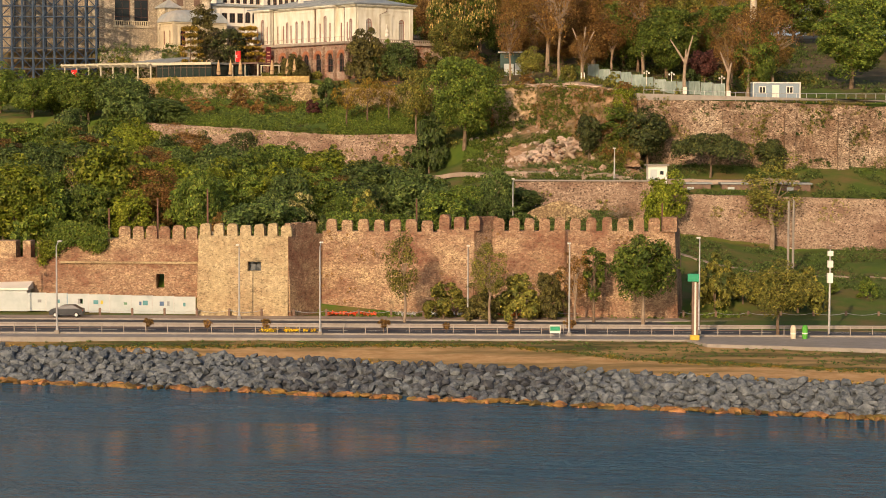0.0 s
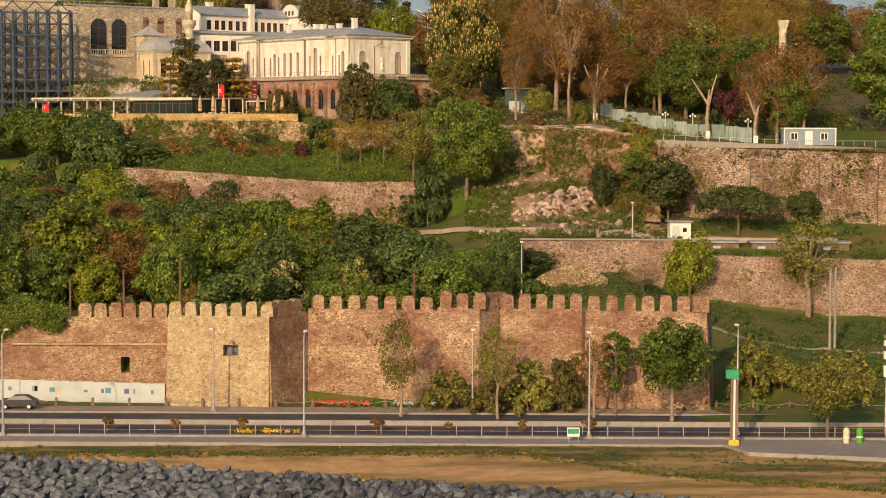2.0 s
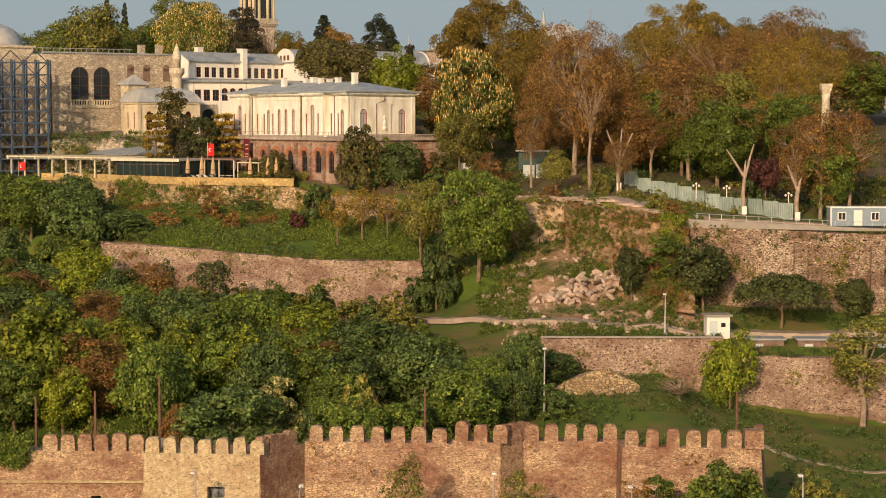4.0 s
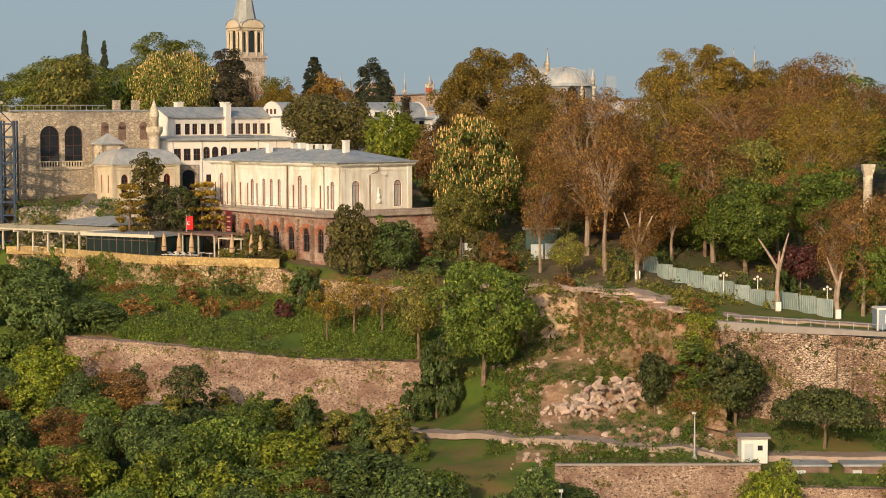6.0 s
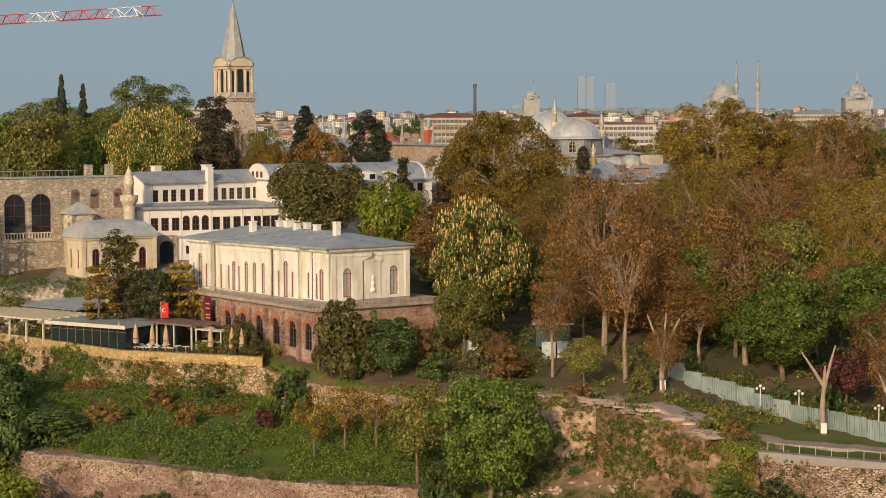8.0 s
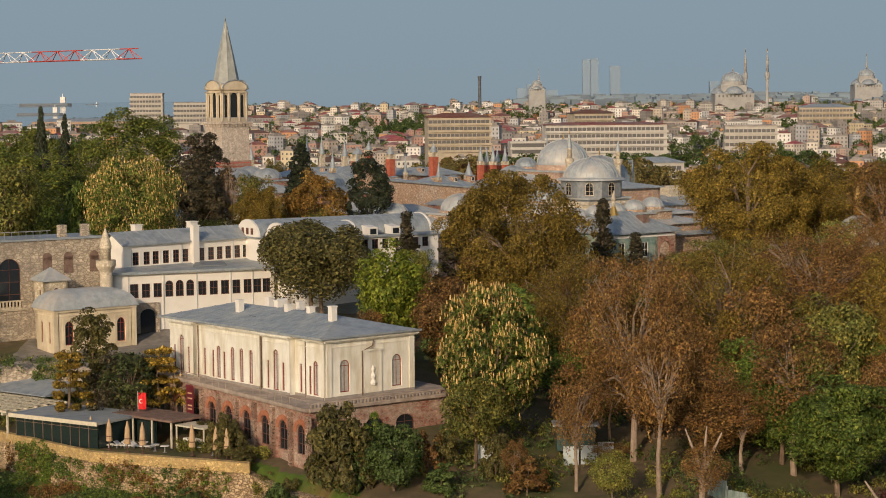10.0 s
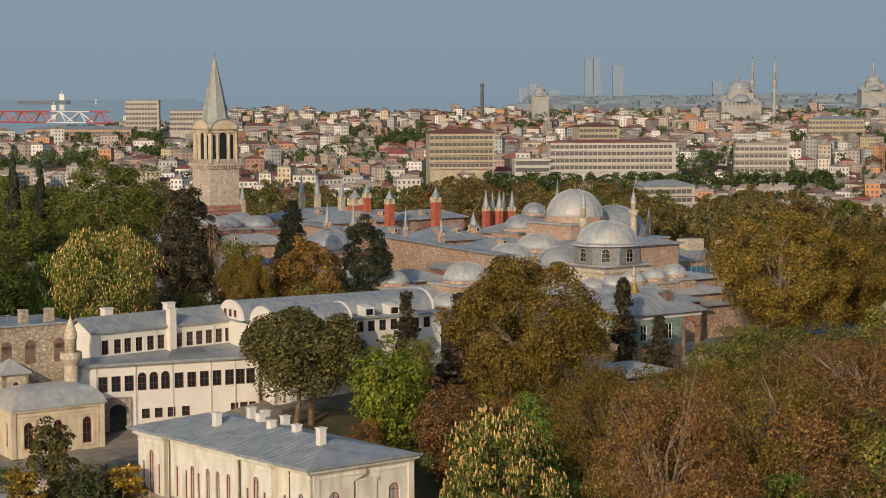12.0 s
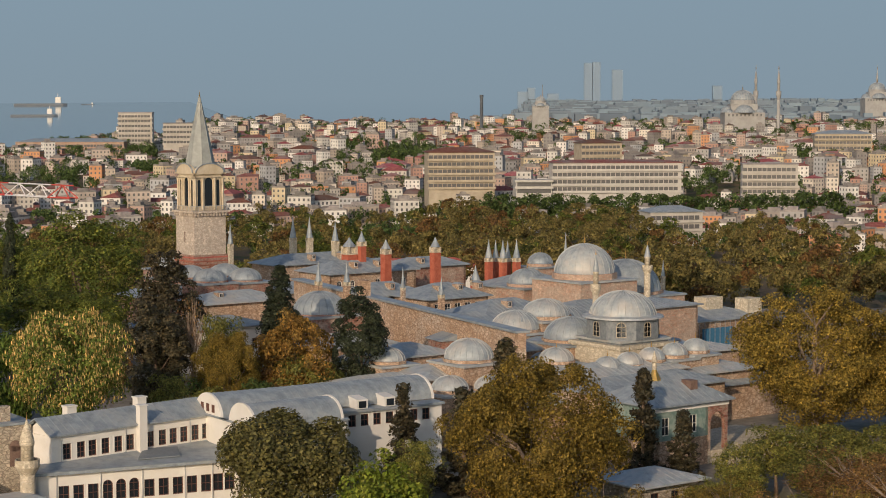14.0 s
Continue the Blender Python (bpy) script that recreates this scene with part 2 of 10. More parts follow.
M["lead_pale"] = material("pale_lead_dome", (0.31, 0.34, 0.345), (0.47, 0.49, 0.475), 0.9, 0.55, 0.1, stain=(0.54, 0.48, 0.40), stain_scale=0.3, metal=0.15)
M["asphalt"] = material("asphalt", (0.05, 0.05, 0.055), (0.08, 0.08, 0.085), 1.5, 0.9, 0.1, stain=(0.10, 0.10, 0.10), stain_scale=0.2, stretch=(0.15, 1, 1))
M["concrete"] = material("pale_concrete", (0.25, 0.225, 0.20), (0.35, 0.31, 0.27), 1.2, 0.9, 0.1, stain=(0.25, 0.22, 0.18), stain_scale=0.3)
M["paving"] = material("brownish_paving", (0.30, 0.23, 0.18), (0.40, 0.31, 0.24), 1.5, 0.9, 0.1, stain=(0.25, 0.2, 0.16), stain_scale=0.4)
M["sand"] = material("dry_sand", (0.46, 0.25, 0.09), (0.62, 0.38, 0.17), 0.8, 0.95, 0.2, stain=(0.17, 0.12, 0.03), stain_scale=0.3, stain_amt=0.8, stain_stretch=(0.22, 1.0, 1.0))
M["rock"] = material("dark_armour_stone", (0.036, 0.043, 0.051), (0.140, 0.152, 0.166), 1.6, 0.75, 1.0, random_amt=0.5, spec=0.4)
M["rock_wet"] = material("weed_stained_stone", (0.07, 0.04, 0.02), (0.36, 0.20, 0.055), 0.7, 0.6, 0.6, island=0.5)
M["steel"] = plain("galvanised_steel", (0.5, 0.5, 0.5), 0.45, 0.6)
M["dark_glass"] = plain("dark_window_glass", (0.02, 0.025, 0.03), 0.08, 0.0, 0.6)
M["red_frame"] = plain("oxblood_painted_wood", (0.22, 0.03, 0.02), 0.5)
M["kiosk_frame"] = plain("oxblood_kiosk_frames", (0.20, 0.03, 0.02), 0.5)
M["curtain"] = plain("pale_curtained_glass", (0.42, 0.41, 0.37), 0.12, 0.0, 0.6)
M["brown_wood"] = plain("brown_window_wood", (0.12, 0.05, 0.03), 0.6)
M["red_tile"] = material("red_roof_tile", (0.30, 0.08, 0.05), (0.42, 0.15, 0.09), 1.0, 0.85, 0.2, stain=(0.22, 0.08, 0.06), stain_scale=0.2, random_amt=0.3)
M["bark"] = material("bark", (0.12, 0.08, 0.05), (0.22, 0.16, 0.11), 2.0, 0.95, 0.4)
M["bark_pale"] = material("pale_bark", (0.22, 0.16, 0.11), (0.34, 0.26, 0.19), 1.5, 0.95, 0.4)
M["green"] = leafage("fresh_leaves", (0.078, 0.112, 0.016), (0.042, 0.070, 0.013), (0.125, 0.140, 0.022))
M["deep"] = leafage("deep_green_leaves", (0.050, 0.075, 0.018), (0.034, 0.055, 0.015), (0.088, 0.108, 0.028))
M["olive"] = leafage("olive_spring_leaves", (0.12, 0.115, 0.022), (0.075, 0.085, 0.02), (0.18, 0.15, 0.03))
M["russet"] = leafage("russet_spring_leaves", (0.140, 0.070, 0.022), (0.088, 0.053, 0.017), (0.18, 0.108, 0.028))
M["plum"] = leafage("plum_leaves", (0.07, 0.024, 0.02), (0.045, 0.02, 0.016), (0.1, 0.04, 0.03))
M["cypress"] = leafage("cypress_foliage", (0.020, 0.025, 0.012), (0.013, 0.018, 0.010), (0.034, 0.038, 0.016), 0.1)
M["pine"] = leafage("pine_foliage", (0.035, 0.045, 0.012), (0.022, 0.032, 0.010), (0.065, 0.065, 0.018), 0.15)
M["blossom"] = leafage("cream_blossom", (0.34, 0.235, 0.080), (0.26, 0.18, 0.06), (0.40, 0.29, 0.12))
M["grass"] = material("spring_grass", (0.052, 0.096, 0.011), (0.095, 0.132, 0.017), 0.5, 0.95, 0.3, stain=(0.16, 0.11, 0.04), stain_scale=0.17, stain_amt=0.9, lo=0.3, hi=0.7)


# ---- mesh helpers ----
class Geo:
    """Gathers vertices and faces for one mesh."""
    def __init__(self):
        self.v, self.f = [], []

    def add(self, vs, fs, m=None):
        k = len(self.v)
        self.v += [tuple(m @ Vector(p)) for p in vs] if m is not None else [tuple(p) for p in vs]
        self.f += [tuple(i + k for i in f) for f in fs]
        return self

    def box(self, x0, x1, y0, y1, z0, z1, m=None):
        vs = [(x, y, z) for z in (z0, z1) for y in (y0, y1) for x in (x0, x1)]
        return self.add(vs, [(0, 2, 3, 1), (4, 5, 7, 6), (0, 1, 5, 4), (2, 6, 7, 3), (0, 4, 6, 2), (1, 3, 7, 5)], m)

    def prism(self, pts, z0, z1, m=None, top=None):
        """Upright prism over a plan polygon given anticlockwise; z1 may be a list; top: a second outline for battered walls."""
        n = len(pts)
        zt = z1 if isinstance(z1, (list, tuple)) else [z1] * n
        tp = top or pts
        vs = [(p[0], p[1], z0) for p in pts] + [(p[0], p[1], z) for p, z in zip(tp, zt)]
        fs = [tuple(reversed(range(n))), tuple(range(n, 2 * n))] + [(i, (i + 1) % n, n + (i + 1) % n, n + i) for i in range(n)]
        return self.add(vs, fs, m)

    def lathe(self, prof, n=24, c=(0, 0, 0), m=None, a0=0.0, closed=True):
        vs, fs = [], []
        for r, z in prof:
            for i in range(n):
                a = a0 + 2 * math.pi * i / n
                vs.append((c[0] + r * math.cos(a), c[1] + r * math.sin(a), c[2] + z))
        for j in range(len(prof) - 1):
            for i in range(n):
                k = (i + 1) % n
                fs.append((j * n + i, j * n + k, (j + 1) * n + k, (j + 1) * n + i))
        if closed:
            fs.append(tuple(reversed(range(n))))
            fs.append(tuple((len(prof) - 1) * n + i for i in range(n)))
        return self.add(vs, fs, m)

    def tube(self, pts, radii, n=6, m=None):
        vs, fs = [], []
        for j, p in enumerate(pts):
            p = Vector(p)
            d = (Vector(pts[min(j + 1, len(pts) - 1)]) - Vector(pts[max(j - 1, 0)])).normalized()
            s = d.cross(Vector((0.3, 0.9, 0.1))).normalized()
            t = d.cross(s)
            for i in range(n):
                a = 2 * math.pi * i / n
                vs.append(tuple(p + radii[j] * (math.cos(a) * s + math.sin(a) * t)))
        for j in range(len(pts) - 1):
            for i in range(n):
                k = (i + 1) % n
                fs.append((j * n + i, j * n + k, (j + 1) * n + k, (j + 1) * n + i))
        fs.append(tuple(reversed(range(n))))
        fs.append(tuple((len(pts) - 1) * n + i for i in range(n)))
        return self.add(vs, fs, m)

    def wall(self, length, height, thick, holes=(), m=None):
        """A wall along x from 0, its outer face at y = 0 and its inner at thick, with real openings (u0, u1, v0, v1, arch)."""
        us = sorted({0.0, length, *[h[0] for h in holes], *[h[1] for h in holes]})
        vs = sorted({0.0, height, *[h[2] for h in holes], *[h[3] for h in holes]})
        us, vs = [u for u in us if 0 <= u <= length], [v for v in vs if 0 <= v <= height]
        at, co, fs = {}, [], []

        def vert(x, y, z):
            key = (round(x, 4), round(y, 4), round(z, 4))
            if key not in at:
                at[key] = len(co)
                co.append((x, y, z))
            return at[key]

        def solid(i, k):
            if not (0 <= i < len(us) - 1 and 0 <= k < len(vs) - 1):
                return False
            u, v = (us[i] + us[i + 1]) / 2, (vs[k] + vs[k + 1]) / 2
            return not any(h[0] < u < h[1] and h[2] < v < h[3] for h in holes)

        for i in range(len(us) - 1):
            for k in range(len(vs) - 1):
                if not solid(i, k):
                    continue
                a, b, c, d = us[i], us[i + 1], vs[k], vs[k + 1]
                q = lambda *pts: fs.append(tuple(vert(*p) for p in pts))
                q((a, 0, c), (b, 0, c), (b, 0, d), (a, 0, d))
                q((b, thick, c), (a, thick, c), (a, thick, d), (b, thick, d))
                if not solid(i - 1, k):
                    q((a, thick, c), (a, 0, c), (a, 0, d), (a, thick, d))
                if not solid(i + 1, k):
                    q((b, 0, c), (b, thick, c), (b, thick, d), (b, 0, d))
                if not solid(i, k - 1):
                    q((a, thick, c), (b, thick, c), (b, 0, c), (a, 0, c))
                if not solid(i, k + 1):
                    q((a, 0, d), (b, 0, d), (b, thick, d), (a, thick, d))
        for h in holes:
            if len(h) > 4 and h[4]:
                u0, u1, v1, r = h[0], h[1], h[3], (h[1] - h[0]) / 2
                rise = r * h[4]
                for side in (-1, 1):
                    c = (u0 + u1) / 2
                    pts = [(c + side * r * math.cos(k * math.pi / 12), v1 - rise + rise * math.sin(k * math.pi / 12)) for k in range(7)] + [(c + side * r, v1)]
                    n = len(pts)
                    fr, bk = [vert(p[0], 0, p[1]) for p in pts], [vert(p[0], thick, p[1]) for p in pts]
                    fs.append(tuple(fr if side < 0 else reversed(fr)))
                    fs.append(tuple(reversed(bk) if side < 0 else bk))
                    for k in range(6):
                        fs.append((fr[k], bk[k], bk[k + 1], fr[k + 1]))
        self.add(co, fs, m)
        return self

    def mesh(self, name, mat, smooth=False):
        me = bpy.data.meshes.new(name)
        me.from_pydata(self.v, [], self.f)
        me.materials.append(mat)
        if smooth:
            me.shade_smooth()
        return me


def part(name, geo, mat, parent=None, label="", smooth=False):
    """Links a Geo, or a finished mesh, as one object under a thing."""
    me = geo.mesh(name, mat, smooth) if isinstance(geo, Geo) else geo
    ob = new(name, me)
    ob.parent = parent
    return tagged(ob, label)


def thing(name, m, label, category, group="", kind=""):
    ob = new(name)
    ob.matrix_basis = m
    return tagged(ob, label, category, group, kind)


def structure(name, geo, mat, label="", category="", smooth=False):
    return tagged(part(name, geo, mat, None, "", smooth), label, category, "", "structure")


def quads_mesh(name, co, mat, tris=False):
    """A mesh from an array of n quads (n, 4, 3) or triangles, quickly."""
    n, k = co.shape[0], co.shape[1]
    me = bpy.data.meshes.new(name)
    me.vertices.add(n * k)
    me.vertices.foreach_set("co", co.reshape(-1).astype(np.float32))
    me.loops.add(n * k)
    me.loops.foreach_set("vertex_index", np.arange(n * k, dtype=np.int32))
    me.polygons.add(n)
    me.polygons.foreach_set("loop_start", np.arange(0, n * k, k, dtype=np.int32))
    me.materials.append(mat)
    me.update(calc_edges=True)
    return me


def leaf_quads(rng, centres, radii, per, size, flat=0.0, heart=None, corners=4):
    """Leaf sprays on the skins of many small clumps; with a heart, they face away from it and upwards."""
    c = np.repeat(np.asarray(centres, float), per, axis=0)
    r = np.repeat(np.asarray(radii, float), per)[:, None]
    n = len(c)
    d = rng.normal(size=(n, 3))
    d[:, 2] = d[:, 2] * 0.9 + 0.25
    if heart is not None:
        heart = np.asarray(heart, float)
        away = c - (np.repeat(heart, per, axis=0) if heart.ndim == 2 else heart)
        away /= np.linalg.norm(away, axis=1)[:, None] + 1e-6
        d = d + away * 0.9
        d[:, 2] += 0.3
    d /= np.linalg.norm(d, axis=1)[:, None]
    reach = rng.uniform(0.35, 1.3, (n, 1)) if heart is None else 1.04 - 0.5 * rng.uniform(0, 1, (n, 1)) ** 2.2
    p = c + d * r * reach * np.array([1, 1, 1 - flat])
    nm = d + rng.normal(scale=0.55 if heart is None else 0.42, size=(n, 3))
    nm /= np.linalg.norm(nm, axis=1)[:, None]
    t = np.cross(nm, rng.normal(size=(n, 3)))
    t /= np.linalg.norm(t, axis=1)[:, None]
    b = np.cross(nm, t)
    s = size * rng.uniform(0.55, 1.3, (n, 1))
    w = s * rng.uniform(0.45, 0.8, (n, 1))
    if corners == 3:
        return np.stack([p - t * s, p + t * s * 0.7 - b * w, p + t * s * 0.7 + b * w], axis=1)
    return np.stack([p - t * s, p - b * w + nm * s * 0.15, p + t * s, p + b * w + nm * s * 0.15], axis=1)


# ---- ground, water, distance ----
XK = [-62, -42, -24, -10, -4, 6, 13, 22, 27, 45]
EDGE_Y = [364, 343, 335.5, 319.5, 317.5, 311.5, 310, 292, 288.5, 281.8]       # brow of the upper terrace
MID_Y = [322, 315, 309, 304.7, 302.3, 297, 288.5, 283.5, 283.5, 281]      # foot of the middle slope
KX = [(202, [8.9] * 10), (223.5, [9.0] * 8 + [9.3, 9.6]), (227, [12.5] * 8 + [10.4, 10.2]),
      (257, [17.0, 17.0, 17.0, 17.2, 17.5, 17.8, 18, 18, 15.6, 13.6])]
FOOT = [20, 20, 20, 20, 20, 19.4, 19.0, 18.4, 16.0, 13.9]
LIFT = [20.6, 20.6, 20.6, 20.6, 20.6, 20.8, 22.3, 22.3, 20.9, 20.5]
SLOPE0 = [23, 23, 22.6, 22.4, 23.0, 26.0, 25.2, 24.8, 24.4, 24.4]
SLOPE1 = [31, 30, 28.6, 28.2, 27.0, 26.8, 26.2, 26.0, 24.6, 24.6]
BROW0 = [34, 34, 33.5, 33, 32, 30, 31.5, 30, 24.8, 24.8]
BROW1 = [37.6, 37.6, 37.6, 36.2, 36, 35.8, 36.2, 35.4, 34.3, 33.6]
BACK = [37.7, 37.8, 38.3, 39.5, 39, 37.8, 38, 37, 35.5, 34.5]


def on(table, x):
    return float(np.interp(x, XK, table))


def shore(x):
    return 176.5 - 0.267 * x


def rock_top(x):
    return 183.0 - 0.315 * x


def column(x):
    """The ground's section at x: depths and heights."""
    low = 269.2 if x < 27 else 265.6
    ys = [-600, shore(x) - 14, shore(x), rock_top(x)] + [k[0] for k in KX]
    zs = [-4, 0.5, 5.7, 8.1] + [on(k[1], x) for k in KX]
    m, e = on(MID_Y, x), on(EDGE_Y, x)
    low_court = float(np.interp(x, [-34, -26], [1, 0]))
    ys += [low - 0.5, low + 0.5, m - 1.2, m + 0.6, e - 0.8, e + 0.5, e + 16, 375, 391, 409, 589, 620, 673, 914, 1082, 1380, 1860, 2280, 3100, 4900]
    zs += [on(FOOT, x), on(LIFT, x), on(SLOPE0, x), on(SLOPE1, x), on(BROW0, x), on(BROW1, x), on(BACK, x), 45.5 - 2.1 * low_court, 46.9 - 2.0 * low_court, 48.5, 49.5, 46, 37, 36, 38, 50, 62, 63, 67, 72]
    return ys, zs


def ground_z(x, y):
    ys, zs = column(max(-75.0, min(75.0, x)))
    z = float(np.interp(y, ys, zs))
    if y > 840:                                   # the sea opens beyond the town on one side
        side = (-0.12 * y - x) / 160.0 - max(0, 1800 - y) / 360.0
        z -= 75 * min(1.0, max(0.0, side))
        z -= 90 * min(1.0, max(0.0, (0.035 - x / y) / 0.03)) * min(1.0, max(0.0, (y - 2080) / 260))
        z += 5 * noise.noise((x * 0.006, y * 0.006, 0.3)) * min(1, (y - 840) / 240)
    return z


def surf_z(x, y):
    """The ground with its small bumps."""
    z = ground_z(x, y)
    if 226 < y < 400 and abs(x) < 80:
        z += 0.35 * noise.noise((x * 0.25, y * 0.25, 0)) + 0.18 * noise.noise((x * 0.8, y * 0.8, 4))
    elif rock_top(x) < y < 200:
        z += 0.07 * noise.noise((x * 0.3, y * 0.5, 9))
    return z


def verge_line(x):
    """Where the sand gives way to the dry verge."""
    return float(np.interp(x, [-60, 6, 18, 60], [195.3, 195.0, rock_top(18) + 9.0, rock_top(60) + 7.0]))


def build_ground():
    xs = list(np.arange(-76, 76.1, 1.0))
    step = 1.5
    while xs[-1] < 2600:
        step *= 1.13
        xs = [xs[0] - step] + xs + [xs[-1] + step]
    ys = [-600, -300, -100, 40, 120, 145] + list(np.arange(158, 416, 0.95))
    step = 1.0
    while ys[-1] < 4850:
        step = min(60, step * 1.05)
        ys.append(min(4850, ys[-1] + step))
    co, fs, mats = [], [], []
    for y in ys:
        for x in xs:
            co.append((x, y, surf_z(x, y)))
    nx = len(xs)
    for j in range(len(ys) - 1):
        for i in range(nx - 1):
            fs.append((j * nx + i, j * nx + i + 1, (j + 1) * nx + i + 1, (j + 1) * nx + i))
            y, x = ys[j], xs[i]
            # slot 7, beyond the ridge, is ground with haze painted into its colour
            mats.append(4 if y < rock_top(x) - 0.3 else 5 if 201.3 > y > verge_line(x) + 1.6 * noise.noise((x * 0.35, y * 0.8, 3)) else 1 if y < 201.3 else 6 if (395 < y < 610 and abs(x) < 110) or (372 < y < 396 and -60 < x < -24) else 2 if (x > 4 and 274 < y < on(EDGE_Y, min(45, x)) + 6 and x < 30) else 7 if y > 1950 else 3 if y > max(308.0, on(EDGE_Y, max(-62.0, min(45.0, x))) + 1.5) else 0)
    me = bpy.data.meshes.new("ground")
    me.from_pydata(co, [], fs)
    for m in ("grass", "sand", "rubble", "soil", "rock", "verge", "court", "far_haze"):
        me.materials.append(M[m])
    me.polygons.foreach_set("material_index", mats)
    me.shade_smooth()
    tagged(new("ground", me), "hillside of spring grass, earth and rubble above a sandy shore", "ground", "", "structure")


M["soil"] = material("leaf_litter_soil", (0.10, 0.075, 0.04), (0.17, 0.12, 0.065), 0.5, 0.95, 0.3, stain=(0.06, 0.075, 0.02), stain_scale=0.09, stain_amt=0.9)
M["rubble"] = material("rubbly_bank", (0.23, 0.125, 0.065), (0.44, 0.29, 0.18), 1.1, 0.95, 0.9, stain=(0.075, 0.095, 0.02), stain_scale=0.16, stain_amt=0.95)
# blue-grey haze painted into the base colour of the far ground and blocks
M["far_haze"] = material("far_haze_tint", (0.15, 0.195, 0.235), (0.21, 0.255, 0.285), 0.01, 0.9, 0.0, island=0.25)
M["verge"] = material("dry_verge_grass", (0.060, 0.072, 0.013), (0.14, 0.10, 0.025), 0.9, 0.95, 0.4, stain=(0.46, 0.28, 0.11), stain_scale=0.3, stain_amt=0.9, stain_stretch=(0.3, 1, 1))
M["court"] = material("worn_court_paving", (0.19, 0.17, 0.14), (0.30, 0.265, 0.22), 0.8, 0.9, 0.2, stain=(0.10, 0.10, 0.05), stain_scale=0.12, stain_amt=0.8)
build_ground()
M["rockface"] = material("broken_rock_face", (0.24, 0.15, 0.085), (0.56, 0.41, 0.26), 0.9, 0.95, 1.0, stain=(0.58, 0.45, 0.31), stain_scale=0.35, stain_amt=0.8, lo=0.3, hi=0.7)


def water_material():
    m = bpy.data.materials.new("harbour_water")
    m.use_nodes = True
    nt = m.node_tree
    bs = nt.nodes["Principled BSDF"]
    bs.inputs["Base Color"].default_value = (0.036, 0.112, 0.180, 1)
    bs.inputs["Roughness"].default_value = 0.1
    bs.inputs["IOR"].default_value = 1.33
    bs.inputs["Specular IOR Level"].default_value = 0.32
    geo = nt.nodes.new("ShaderNodeNewGeometry")
    height = None
    for sc, amt in ((0.4, 1.0), (1.2, 0.9), (3.2, 0.3), (0.13, 1.6), (0.04, 2.4)):
        mp = nt.nodes.new("ShaderNodeMapping")
        mp.inputs["Scale"].default_value = (0.55, 1.3, 1)
        nt.links.new(geo.outputs["Position"], mp.inputs["Vector"])
        n = node(nt, "ShaderNodeTexNoise", Scale=sc, Detail=4.0, Roughness=0.6)
        nt.links.new(mp.outputs["Vector"], n.inputs["Vector"])
        ml = nt.nodes.new("ShaderNodeMath")
        ml.operation = "MULTIPLY_ADD"
        ml.inputs[1].default_value = amt
        nt.links.new(n.outputs["Fac"], ml.inputs[0])
        if height is None:
            ml.inputs[2].default_value = 0
        else:
            nt.links.new(height, ml.inputs[2])
        height = ml.outputs["Value"]
    wind = node(nt, "ShaderNodeTexNoise", Scale=0.035, Detail=5.0, Roughness=0.6)
    wm = nt.nodes.new("ShaderNodeMapping")
    wm.inputs["Scale"].default_value = (0.6, 1.6, 1)
    nt.links.new(geo.outputs["Position"], wm.inputs["Vector"])
    nt.links.new(wm.outputs["Vector"], wind.inputs["Vector"])
    wr = nt.nodes.new("ShaderNodeMapRange")
    wr.inputs["From Min"].default_value, wr.inputs["From Max"].default_value = 0.4, 0.62
    wr.inputs["To Min"].default_value, wr.inputs["To Max"].default_value = 0.03, 0.32
    nt.links.new(wind.outputs["Fac"], wr.inputs["Value"])
    nt.links.new(wr.outputs["Result"], bs.inputs["Roughness"])
    bp = node(nt, "ShaderNodeBump", Strength=1.0, Distance=1.5)
    nt.links.new(height, bp.inputs["Height"])
    nt.links.new(bp.outputs["Normal"], bs.inputs["Normal"])
    return m


M["water"] = water_material()


def sea_sheet(far):
    """The sea: level inshore, lifted gently far out so that it meets the hazy horizon."""
    us = [-1.2, -0.5, -0.3, -0.22, -0.18, -0.15, -0.13, -0.12, -0.11, -0.1, -0.09, 0.0, 0.3, 1.2]
    if not far:
        return Geo().add([(-4800, -600, 6), (4800, -600, 6), (1.2 * 900, 900, 6), (-1.2 * 900, 900, 6)], [(0, 1, 2, 3)])
    ys = [900, 1600] + [2400 + 80 * i for i in range(33)]
    co = [(u * y, y, 6 + 0.0285 * max(0, y - 2400) * min(1.0, max(0.0, (-0.09 - u) / 0.04))) for y in ys for u in us]
    n = len(us)
    return Geo().add(co, [(j * n + i, 1 + j * n + i, 1 + (j + 1) * n + i, (j + 1) * n + i) for j in range(len(ys) - 1) for i in range(n - 1)])


structure("water", sea_sheet(False), M["water"], "dark blue rippled sea water", "sea")
M["calm_water"] = material("calm_open_water", (0.10, 0.15, 0.18), (0.13, 0.18, 0.21), 0.01, 0.07, 0.0, spec=0.9, stretch=(0.3, 1, 1))
structure("water_far", sea_sheet(True), M["calm_water"], "calm pale open sea under haze", "sea")


